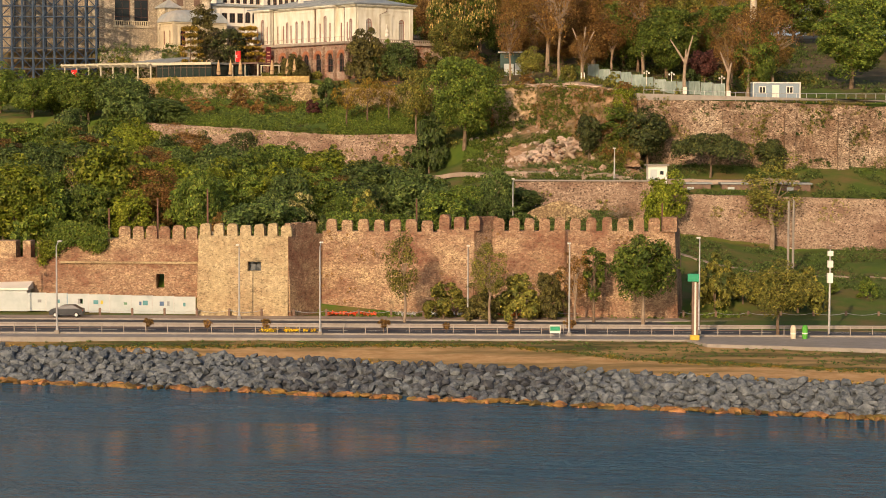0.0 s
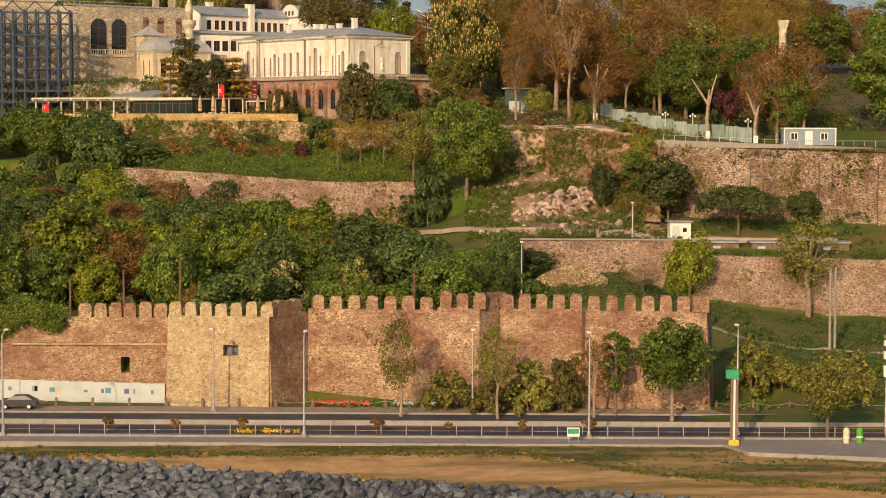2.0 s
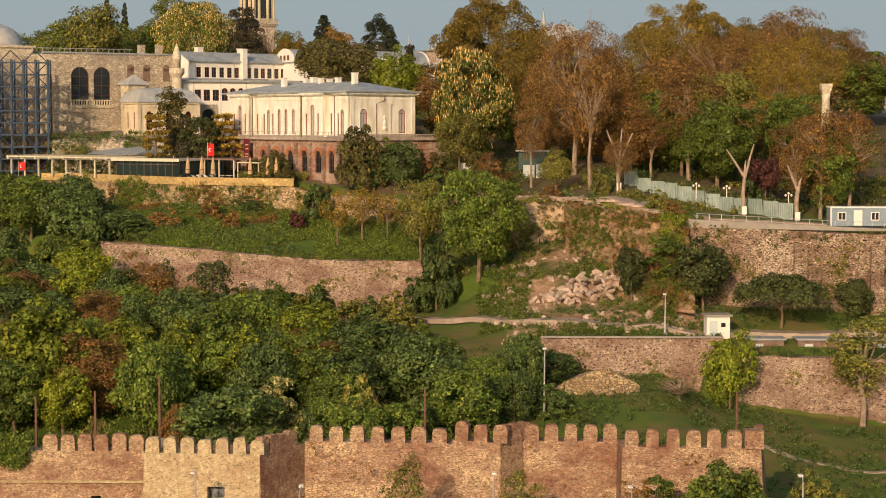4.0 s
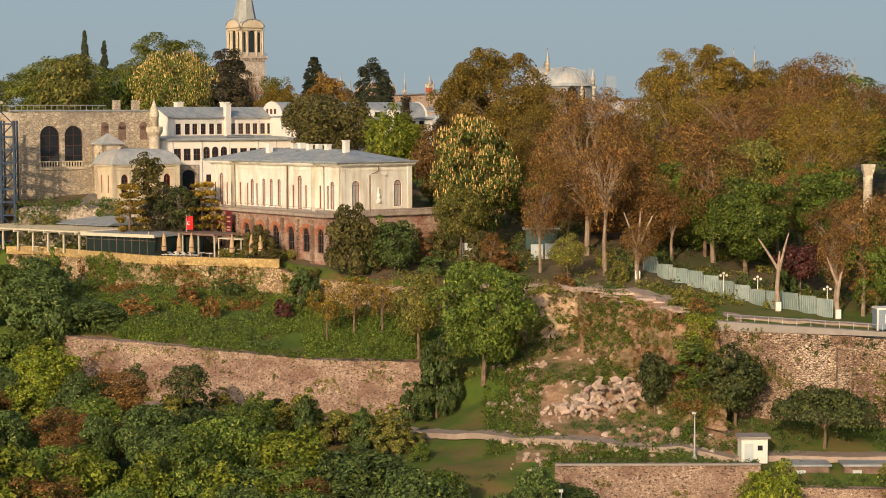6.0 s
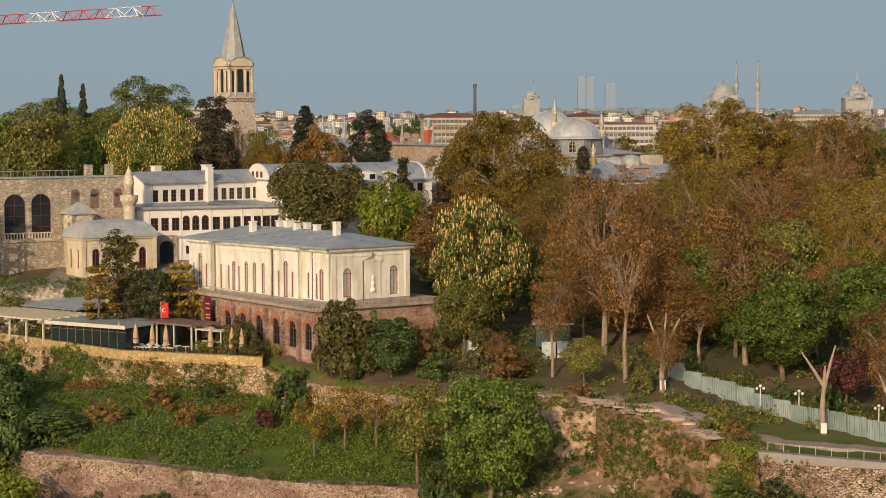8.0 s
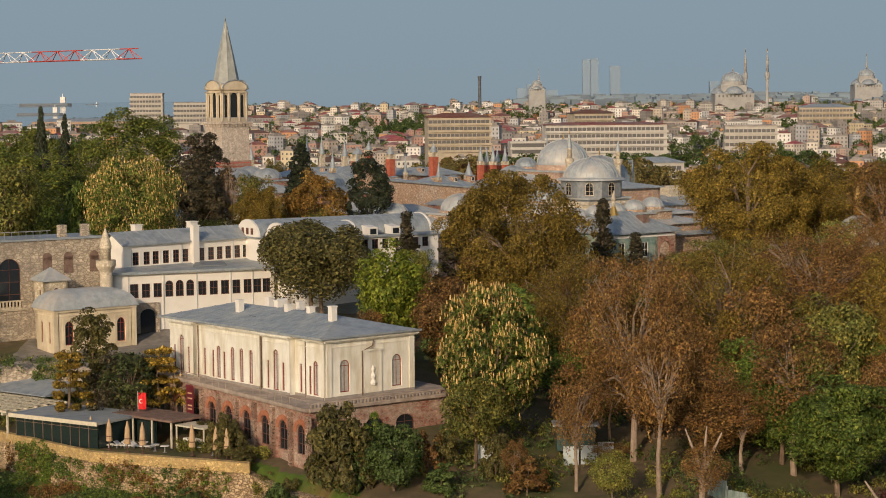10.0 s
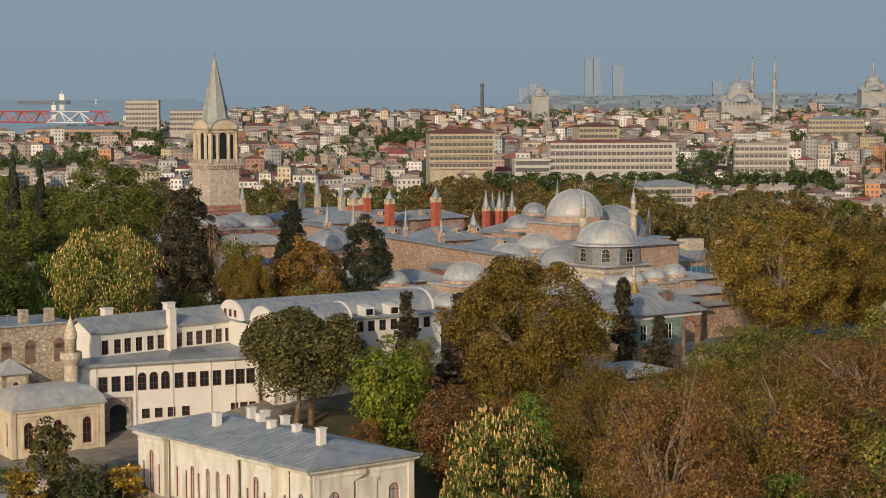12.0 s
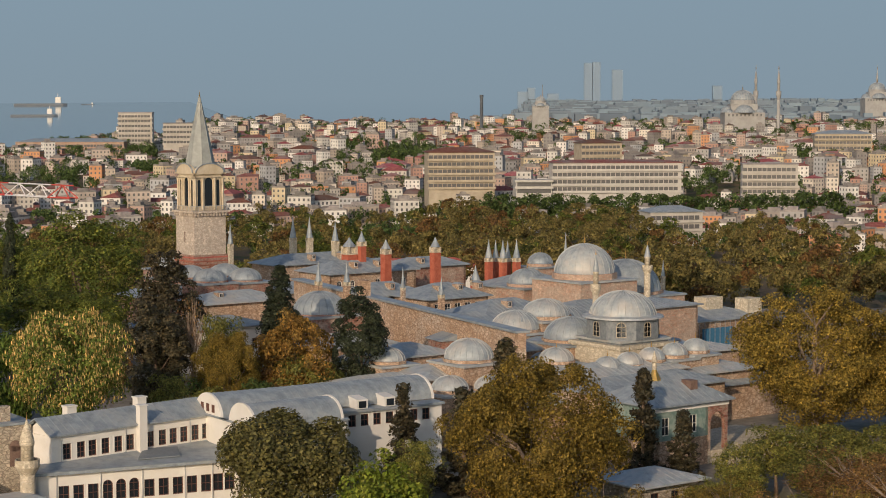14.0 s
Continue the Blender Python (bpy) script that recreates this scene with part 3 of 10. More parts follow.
def haze_backdrop():
    """The hazy low sky far behind everything, a plain gradient."""
    m = bpy.data.materials.new("hazy_sky")
    m.use_nodes = True
    nt = m.node_tree
    nt.nodes.remove(nt.nodes["Principled BSDF"])
    geo = nt.nodes.new("ShaderNodeNewGeometry")
    sep = nt.nodes.new("ShaderNodeSeparateXYZ")
    nt.links.new(geo.outputs["Position"], sep.inputs["Vector"])
    mr = nt.nodes.new("ShaderNodeMapRange")
    mr.inputs["From Min"].default_value, mr.inputs["From Max"].default_value = -20, 480
    nt.links.new(sep.outputs["Z"], mr.inputs["Value"])
    cr = nt.nodes.new("ShaderNodeValToRGB")
    stops = [(0.0, SKY_LOW), (0.22, SKY_MID), (1.0, SKY_HIGH)]
    cr.color_ramp.elements[0].position, cr.color_ramp.elements[0].color = 0.0, rgb(stops[0][1])
    cr.color_ramp.elements[1].position, cr.color_ramp.elements[1].color = 1.0, rgb(stops[2][1])
    e = cr.color_ramp.elements.new(0.22)
    e.color = rgb(stops[1][1])
    nt.links.new(mr.outputs["Result"], cr.inputs["Fac"])
    em = nt.nodes.new("ShaderNodeEmission")
    nt.links.new(cr.outputs["Color"], em.inputs["Color"])
    nt.links.new(em.outputs["Emission"], nt.nodes["Material Output"].inputs["Surface"])
    g = Geo()
    n = 24
    pts = [(4960 * math.sin(a), 4960 * math.cos(a)) for a in np.linspace(-0.7, 0.7, n)]
    g.add([(x, y, -20) for x, y in pts] + [(x, y, 900) for x, y in pts], [(i, i + 1, n + i + 1, n + i) for i in range(n - 1)])
    structure("backdrop", g, m, "hazy blue-grey sky and far distance", "sky")


SKY_LOW, SKY_MID, SKY_HIGH = (0.315, 0.395, 0.435), (0.36, 0.445, 0.485), (0.37, 0.48, 0.54)
haze_backdrop()


# ---- the sea wall and the road before it ----
def along(a, b, u, v=0.0):
    """A point u along the line a-b and v behind it."""
    d = (Vector(b) - Vector(a)).normalized()
    return (a[0] + d.x * u - d.y * v, a[1] + d.y * u + d.x * v)


def frame_on(a, b, z):
    """The pose of a wall's foot: x runs from a to b, y goes back."""
    return pose(a[0], a[1], z, 0, 0, math.degrees(math.atan2(b[1] - a[1], b[0] - a[0])))


def dist(a, b):
    return math.hypot(b[0] - a[0], b[1] - a[1])


def merlon_mesh(w, h, t, mat, rng):
    """A worn merlon with a slightly rounded and uneven head."""
    j = lambda s: rng.uniform(-s, s)
    g = Geo()
    x0, x1 = -w / 2 + j(0.04), w / 2 + j(0.04)
    hh = h + j(0.08)
    pts = [(x0, 0), (x1, 0), (x1 + j(0.04), hh * 0.72), (x1 - 0.12, hh * 0.95 + j(0.04)), (0.1 + j(0.1), hh), (x0 + 0.16, hh * 0.96 + j(0.04)), (x0 + j(0.03), hh * 0.7)]
    n = len(pts)
    vs = [(p[0], 0, p[1]) for p in pts] + [(p[0], t, p[1]) for p in pts]
    g.add(vs, [tuple(range(n)), tuple(n + i for i in reversed(range(n)))] + [(i, n + i, n + (i + 1) % n, (i + 1) % n) for i in range(n)])
    return g.mesh("merlon", mat)


wall_rng = random.Random(5)
SEA_MERLONS = [merlon_mesh(1.22, 1.5, 0.7, M["seawall"], wall_rng) for _ in range(5)]
PALE_MERLONS = [merlon_mesh(1.22, 1.45, 0.7, M["tower_stone"], wall_rng) for _ in range(3)]


def crenels(parent, a, b, z, first, pitch, count, meshes, rise=1.0):
    ang = math.atan2(b[1] - a[1], b[0] - a[0])
    for i in range(count):
        p = along(a, b, first + i * pitch)
        ob = new("merlon", wall_rng.choice(meshes))
        ob.parent = parent
        ob.matrix_basis = Matrix.LocRotScale((p[0], p[1], z - 0.02), Euler((0, 0, ang + wall_rng.uniform(-0.02, 0.02))), (wall_rng.uniform(0.92, 1.06), 1, rise * wall_rng.uniform(0.9, 1.08)))


def battered(a, b, z0, z1, thick, lean, holes=(), mat=None, name="wall_body", parent=None):
    """A length of wall with openings and a lean, in place."""
    length = dist(a, b)
    g = Geo().wall(length, z1 - z0, thick, holes)
    m = frame_on(a, b, z0)
    out = []
    for x, y, z in g.v:
        if y < thick * 0.5:
            y = y - lean * (1 - z / (z1 - z0))
        out.append(tuple(m @ Vector((x, y, z))))
    g.v = out
    return part(name, g, mat, parent)


sea_wall = thing("sea_wall", Matrix(), "weathered crenellated stone sea wall beside the coast road", "fortress wall", "", "structure")
# low wall with two openings, then the crenellated run
battered((-64, 226.2), (-44.2, 225.5), 8.5, 17.0, 2.0, 0.25, [(14.9, 15.7, 6.6, 8.5), (16.6, 17.4, 6.6, 8.5)], M["seawall"], "low_wall", sea_wall)
battered((-44.2, 225.5), (-28.0, 225.3), 8.5, 17.3, 2.2, 0.3, [(11.2, 12.1, 3.2, 4.8)], M["seawall"], "left_curtain", sea_wall)
crenels(sea_wall, (-37.2, 225.4), (-28.0, 225.3), 17.3, 0.6, 1.52, 6, SEA_MERLONS)
part("string_course", Geo().box(-44.0, -28.2, 225.0, 225.5, 14.5, 14.72), M["tower_stone"], sea_wall)
# square tower with a gun port
t0, t1, t2 = (-27.5, 220.4), (-17.45, 219.5), (-14.0, 225.3)
tower_front = battered(t0, t1, 8.4, 18.0, 1.4, 0.4, [(5.55, 7.05, 5.7, 6.75)], M["tower_stone"], "tower_front", sea_wall)
battered(t1, t2, 8.4, 18.0, 1.2, 0.35, [], M["seawall"], "tower_side", sea_wall)
battered((-27.4, 228.4), t0, 8.4, 18.0, 1.2, 0.3, [], M["tower_stone"], "tower_flank", sea_wall)
part("tower_deck", Geo().prism([(-27.2, 221.4), (-17.8, 220.6), (-14.6, 225.7), (-15, 229.6), (-27.2, 229.6)], 8.4, 17.2), M["seawall"], sea_wall)
# added dark panel that imitates the shade deep in the gun port
part("gun_port_shutter", Geo().box(5.5, 7.1, 0.75, 0.95, 5.5, 6.9, frame_on(t0, t1, 8.4)), M["rock"], sea_wall, "added dark panel standing in for the shade inside the gun port")
crenels(sea_wall, t0, t1, 18.0, 0.75, 1.52, 7, PALE_MERLONS, 0.95)
crenels(sea_wall, t1, t2, 18.0, 0.8, 1.35, 4, SEA_MERLONS, 0.95)
# middle curtain, with its raised end
c0, c1, c2 = (-14.0, 224.8), (-1.0, 223.6), (3.2, 222.2)
battered(c0, c1, 8.5, 18.3, 2.0, 0.3, [], M["seawall"], "curtain_wall", sea_wall)
battered(c1, c2, 8.5, 18.6, 2.0, 0.3, [], M["seawall"], "curtain_wall", sea_wall)
battered(c2, (5.2, 224.4), 8.5, 18.6, 1.2, 0.2, [], M["seawall"], "return_wall", sea_wall)
crenels(sea_wall, c0, c1, 18.3, 1.0, 1.82, 7, SEA_MERLONS, 0.92)
crenels(sea_wall, c1, c2, 18.6, 0.9, 1.75, 3, SEA_MERLONS, 1.1)
crenels(sea_wall, c2, (5.2, 224.4), 18.6, 0.9, 1.3, 3, SEA_MERLONS)
# inner curtain and the last tower
d0, d1 = (5.2, 224.6), (13.6, 224.1)
battered(d0, d1, 8.5, 18.4, 2.0, 0.25, [], M["seawall"], "curtain_wall", sea_wall)
crenels(sea_wall, d0, d1, 18.4, 0.8, 1.72, 5, SEA_MERLONS, 1.05)
e0, e1, e2 = (13.6, 219.8), (25.3, 218.8), (26.6, 226.0)
battered((13.5, 224.3), e0, 8.5, 18.6, 1.2, 0.2, [], M["seawall"], "tower_flank", sea_wall)
battered(e0, e1, 8.5, 18.7, 1.4, 0.35, [], M["seawall"], "tower_front", sea_wall)
battered(e1, e2, 8.5, 18.7, 1.2, 0.5, [], M["seawall"], "tower_side", sea_wall)
part("tower_deck", Geo().prism([(14.2, 221.2), (24.8, 220.4), (26, 226.0), (14.2, 227.2)], 8.5, 17.6), M["seawall"], sea_wall)
crenels(sea_wall, e0, e1, 18.7, 0.8, 1.74, 6, SEA_MERLONS, 1.05)
part("corner_block", Geo().box(23.9, 25.5, 218.6, 220.1, 18.7, 20.3), M["seawall"], sea_wall)
crenels(sea_wall, e1, e2, 18.7, 0.9, 1.5, 3, SEA_MERLONS)


# ---- palace buildings ----
ROT = 37.5
_win_cache = {}


def window_meshes(w, h, arch, mat, bars):
    key = (round(w, 2), round(h, 2), arch, mat.name, bars)
    if key not in _win_cache:
        t, d = 0.09, 0.10
        r = w / 2
        rise = r * arch

        def outline(k):
            a = r - k
            if arch:
                pts = [(a * math.cos(i * math.pi / 8), h - rise + max(0.01, rise - k) * math.sin(i * math.pi / 8)) for i in range(9)]
            else:
                pts = [(a, h - k), (-a, h - k)]
            return [(-a, k)] + [(a, k)] + pts
        o, i = outline(0), outline(t)
        n = len(o)
        g = Geo()
        vs = [(p[0], 0, p[1]) for p in o] + [(p[0], 0, p[1]) for p in i] + [(p[0], d, p[1]) for p in i]
        g.add(vs, [(k, (k + 1) % n, n + (k + 1) % n, n + k) for k in range(n)] + [(n + k, n + (k + 1) % n, 2 * n + (k + 1) % n, 2 * n + k) for k in range(n)])
        if bars:
            g.box(-0.025, 0.025, 0.02, 0.07, t, h - t)
            for q in range(1, bars + 1):
                zz = (h - rise) * q / bars
                g.box(-r + t, r - t, 0.02, 0.07, zz - 0.03, zz + 0.03)
        p = Geo()
        vs = [(q[0], d * 0.6, q[1]) for q in i]
        p.add(vs, [tuple(range(n))])
        _win_cache[key] = (g.mesh("window", mat), p.mesh("pane", M["curtain"] if mat is M["kiosk_frame"] else M["dark_glass"]))
    return _win_cache[key]


def window(parent, m, w, h, arch=0, mat=None, bars=2, deep=0.12):
    fr, pn = window_meshes(w, h, arch, mat or M["brown_wood"], bars)
    ob = new("window", fr)
    ob.parent, ob.matrix_basis = parent, m @ Matrix.Translation((0, deep, 0))
    p = new("pane", pn)
    p.parent = ob
    return ob


def facade(owner, m, length, height, wins, mat, thick=0.45, frame_mat=None, name="wall", bars=2, surround=None):
    """One wall with its windows: wins are (centre, sill, width, height, arch)."""
    holes = [(u - w / 2, u + w / 2, s, s + h, a) for u, s, w, h, a in wins]
    g = Geo().wall(length, height, thick, holes, m)
    ob = part(name, g, mat, owner)
    for u, s, w, h, a in wins:
        window(owner, m @ Matrix.Translation((u, 0, s)), w, h, a, frame_mat, bars)
        if surround:
            k = 0.14
            sg = Geo().box(u - w / 2 - k, u + w / 2 + k, -0.05, 0.03, s - 0.16, s - 0.02, m)
            if not a:
                sg.box(u - w / 2 - k, u + w / 2 + k, -0.05, 0.03, s + h + 0.02, s + h + k, m)
            sg.box(u - w / 2 - k, u - w / 2 - 0.02, -0.035, 0.03, s - 0.02, s + h * (0.82 if a else 1), m)
            sg.box(u + w / 2 + 0.02, u + w / 2 + k, -0.035, 0.03, s - 0.02, s + h * (0.82 if a else 1), m)
            part("window_surround", sg, surround, owner)
    return ob


def quarter(k, x, y):
    """Local pose of a wall turned k quarter turns, its foot at x, y."""
    return pose(x, y, 0, 0, 0, 90 * k)


def hall(owner, L, D, H, mat, front=(), right=(), left=(), frame_mat=None, bars=2, surround=None):
    """Four walls of a rectangular hall in its own frame, front along x at y = 0."""
    facade(owner, quarter(0, 0, 0), L, H, list(front), mat, 0.45, frame_mat, "front_wall", bars, surround)
    facade(owner, quarter(1, L, 0), D, H, list(right), mat, 0.45, frame_mat, "end_wall", bars, surround)
    facade(owner, quarter(3, 0, D), D, H, list(left), mat, 0.45, frame_mat, "end_wall", bars, surround)
    part("back_wall", Geo().box(0, L, D - 0.4, D, 0, H), mat, owner)
    part("dark_floor", Geo().box(0.5, L - 0.5, 0.5, D - 0.5, 0, 0.1), M["brown_wood"], owner)


def hip_roof(owner, x0, x1, y0, y1, z, rise, mat, ridge=None, over=0.35, name="roof", seams=True):
    """A hipped roof with a thin eaves slab and raised seams."""
    a, b, c, d = x0 - over, x1 + over, y0 - over, y1 + over
    w = (d - c) / 2
    inset = min(w, (b - a) / 2 - 0.05) if ridge is None else ridge
    ry0, ry1 = (c + d) / 2 - 0.05, (c + d) / 2 + 0.05
    vs = [(a, c, z), (b, c, z), (b, d, z), (a, d, z), (a, c, z + 0.18), (b, c, z + 0.18), (b, d, z + 0.18), (a, d, z + 0.18),
          (a + inset, ry0, z + rise), (b - inset, ry0, z + rise), (b - inset, ry1, z + rise), (a + inset, ry1, z + rise)]
    fs = [(3, 2, 1, 0), (0, 1, 5, 4), (1, 2, 6, 5), (2, 3, 7, 6), (3, 0, 4, 7), (4, 5, 9, 8), (5, 6, 10, 9), (6, 7, 11, 10), (7, 4, 8, 11), (8, 9, 10, 11)]
    ob = part(name, Geo().add(vs, fs), mat, owner)
    if seams:
        g = Geo()
        n = int((b - a) / 0.9)
        for i in range(1, n):
            x = a + (b - a) * i / n
            f = min(1.0, (x - a) / inset, (b - x) / inset) if inset > 0 else 1.0
            yt = c + (ry0 - c) * f
            zt = z + 0.18 + (rise - 0.18) * f
            g.tube([(x, c, z + 0.2), (x, yt, zt + 0.02)], [0.045, 0.045], 4)
        part("roof_seams", g, mat, owner)
    return ob


def chimney(owner, x, y, z, w=0.8, h=1.3, mat=None, cap=True):
    g = Geo().box(x - w / 2, x + w / 2, y - w / 2, y + w / 2, z - 0.8, z + h)
    if cap:
        g.box(x - w / 2 - 0.08, x + w / 2 + 0.08, y - w / 2 - 0.08, y + w / 2 + 0.08, z + h, z + h + 0.12)
    return part("chimney", g, mat or M["white"], owner)


def dome_geo(r, h, n=32, ribs=True, rings=9):
    prof = [(r * 1.03, -0.12), (r * 1.03, 0.0)] + [(r * math.cos(k * math.pi / 2 / rings), h * math.sin(k * math.pi / 2 / rings)) for k in range(rings)] + [(0.02, h)]
    return Geo().lathe(prof, n)


def rib_geo(r, h, n=16, w=0.05):
    g = Geo()
    for i in range(n):
        a = 2 * math.pi * i / n
        pts = [((r + 0.03) * math.cos(k * math.pi / 16) * math.cos(a), (r + 0.03) * math.cos(k * math.pi / 16) * math.sin(a), (h + 0.03) * math.sin(k * math.pi / 16)) for k in range(9)]
        g.tube(pts, [w] * 9, 4)
    return g


def finial(owner, x, y, z, s=1.0):
    g = Geo().lathe([(0.09 * s, 0), (0.05 * s, 0.15 * s), (0.16 * s, 0.35 * s), (0.05 * s, 0.55 * s), (0.11 * s, 0.72 * s), (0.03 * s, 0.9 * s), (0.01, 1.35 * s)], 8, (x, y, z))
    return part("finial", g, M["gilt"], owner, "gilded finial")


M["zinc"] = plain("grey_zinc_sheet", (0.20, 0.22, 0.23), 0.6, 0.2)
M["gilt"] = plain("gilt_metal", (0.75, 0.45, 0.12), 0.3, 0.9)

# the garden kiosk over its brick basement
kL, kN = (-36.3, 362.6), (-16.2, 338.7)
kiosk = thing("garden_kiosk", frame_on(kL, kN, 44.1), "long cream plastered garden kiosk with a low grey lead roof", "palace building")
KL, KD, KH = 31.2, 12.0, 6.55
RED = M["red_frame"]


def kiosk_front():
    bays = [(0.0, 1.3, 0.0), (1.3, 6.3, -0.8), (6.3, 9.0, 0.0), (9.0, 19.2, -0.35), (19.2, 20.5, 0.0), (20.5, 25.6, -0.8), (25.6, 28.0, 0.0), (28.0, KL, -0.3)]
    wide = [(3.87, 4.5, 1.0, 0.3), (10.95, 3.7, 0.85, 0.4), (13.8, 3.8, 0.8, 0.4), (15.6, 3.8, 0.8, 0.4), (17.5, 3.8, 0.8, 0.4), (23.0, 4.5, 1.05, 0.3), (29.7, 3.7, 0.95, 0.4)]
    slim = [2.3, 5.3, 7.5, 9.8, 12.1, 19.85, 21.5, 24.4, 26.6, 28.7, 31.0]
    for u0, u1, y in bays:
        wins = [(u - u0, s, w, h, 1) for u, h, w, s in wide if u0 <= u < u1] + [(u - u0, 0.4, 0.44, 3.1, 0) for u in slim if u0 <= u < u1]
        facade(kiosk, quarter(0, u0, y), u1 - u0, KH - 0.25, wins, M["cream"], 0.5, M["kiosk_frame"], "front_bay", 1)
        part("string_mould", Geo().box(u0 + 0.002, u1 - 0.002, y - 0.09, y + 0.01, KH - 1.05, KH - 0.95), M["cream"], kiosk)
        for u in (u0, u1):
            if y < 0:
                part("bay_return", Geo().box(u - (0 if u == u0 else 0.4), u + (0.4 if u == u0 else 0), y + 0.003, 0.2, 0, KH - 0.25), M["cream"], kiosk)
        part("cornice", Geo().box(u0 - (0.15 if y < 0 else -0.15), u1 + (0.15 if y < 0 else -0.15), y - 0.32, 0.4, KH - 0.42, KH - 0.28).box(u0 - (0.3 if y < 0 else -0.3), u1 + (0.3 if y < 0 else -0.3), y - 0.5, 0.4, KH - 0.28, KH - 0.06), M["cream"], kiosk)
        part("plinth", Geo().box(u0, u1, y - 0.12, y - 0.01, 0, 0.28), M["concrete"], kiosk)
    for u in (6.5, 19.4, 27.8):
        part("downpipe", Geo().tube([(u, -0.25, 0), (u, -0.25, KH - 0.5)], [0.06, 0.06], 6), M["brown_wood"], kiosk, "brown iron downpipe")


kiosk_front()
facade(kiosk, quarter(1, KL, 0), KD, KH - 0.25, [(2.5, 0.65, 1.3, 3.5, 1), (9.6, 0.65, 1.3, 3.5, 1)], M["cream"], 0.5, M["kiosk_frame"], "end_wall", 1, M["cream"])
for _u in (0.35, KD - 0.35):
    part("pilaster", Geo().box(KL + 0.003, KL + 0.12, _u - 0.35, _u + 0.35, 0.28, KH - 0.42), M["cream"], kiosk)
part("string_mould", Geo().box(KL - 0.05, KL + 0.09, 0, KD, KH - 1.05, KH - 0.95), M["cream"], kiosk)
part("end_cornice", Geo().box(KL - 0.1, KL + 0.32, -0.3, KD + 0.3, KH - 0.42, KH - 0.28).box(KL - 0.1, KL + 0.5, -0.5, KD + 0.4, KH - 0.28, KH - 0.06), M["cream"], kiosk)
part("end_plinth", Geo().box(KL + 0.01, KL + 0.14, -0.2, KD, 0, 0.28), M["concrete"], kiosk)
niche = part("niche", Geo().box(KL + 0.005, KL + 0.16, 5.0, 7.4, 0.3, 4.8).box(KL + 0.1, KL + 0.26, 4.8, 7.6, 4.8, 5.05), M["cream"], kiosk, "carved cream niche with a relief panel")
part("relief", Geo().lathe([(0.3, 0.0), (0.42, 0.25), (0.2, 0.6), (0.34, 1.0), (0.16, 1.4), (0.26, 1.8), (0.05, 2.2)], 8, (KL + 0.12, 6.2, 1.1)), M["white"], niche)
part("downpipe", Geo().tube([(KL + 0.2, 4.7, 0.1), (KL + 0.2, 4.7, 4.9), (KL + 0.25, 6.1, 5.4), (KL + 0.3, 6.15, 6.0)], [0.06] * 4, 6), M["brown_wood"], kiosk, "brown iron downpipe")
part("back_wall", Geo().box(0, KL, KD - 0.5, KD, 0, KH - 0.25).box(0, 0.5, 0.5, KD, 0, KH - 0.25), M["cream"], kiosk)
part("dark_floor", Geo().box(0.5, KL - 0.5, 0.5, KD - 0.5, 0, 0.1), M["brown_wood"], kiosk)
hip_roof(kiosk, -0.3, KL + 0.3, -0.7, KD + 0.2, KH - 0.06, 1.75, M["lead"], 6.0, 0.35)
part("gutter", Geo().box(-0.7, KL + 0.7, -1.12, -0.98, KH + 0.02, KH + 0.22).box(KL + 0.62, KL + 0.76, -1.1, KD + 0.6, KH + 0.02, KH + 0.22), M["lead"], kiosk)
for _x, _y, _z, _h in ((10.0, 3.3, 0.95, 1.5), (9.0, 8.2, 1.1, 1.25), (11.6, 8.2, 1.1, 1.25), (13.6, 6.2, 1.6, 0.9), (15.4, 8.0, 1.3, 1.0), (17.0, 5.2, 1.4, 0.95), (20.8, 5.6, 1.5, 0.85), (26.8, 4.2, 1.05, 1.9)):
    chimney(kiosk, _x, _y, KH - 0.1 + _z, 0.72, _h)
    part("chimney_base", Geo().box(_x - 0.62, _x + 0.62, _y - 0.62, _y + 0.62, KH + _z - 0.6, KH + _z + 0.08), M["lead"], kiosk)
part("skylight", Geo().box(13.2, 14.6, 2.4, 3.0, KH + 0.7, KH + 0.95), M["dark_glass"], kiosk)

# brick basement and the kiosk's terrace
B0, B1, B2 = (-37.0, 361.6), (-17.8, 333.4), (-4.0, 343.8)
bl, br = dist(B0, B1), dist(B1, B2)
basement = thing("kiosk_basement", frame_on(B0, B1, 37.0), "rose brick and stone basement with arched windows under a terrace", "basement", "", "structure")
arches = [(4.2, 0.6, 1.9, 4.3, 1), (8.0, 0.5, 2.2, 4.5, 1), (12.4, 2.0, 1.7, 3.2, 1), (16.4, 2.0, 1.8, 3.2, 1), (20.6, 2.0, 1.8, 3.2, 1), (24.8, 2.0, 1.8, 3.2, 1), (28.8, 2.0, 1.8, 3.2, 1), (32.6, 2.0, 1.8, 3.2, 1)]
facade(basement, quarter(0, 0, 0), bl, 6.7, arches, M["rose_brick"], 0.7, M["brown_wood"], "brick_wall", 2)
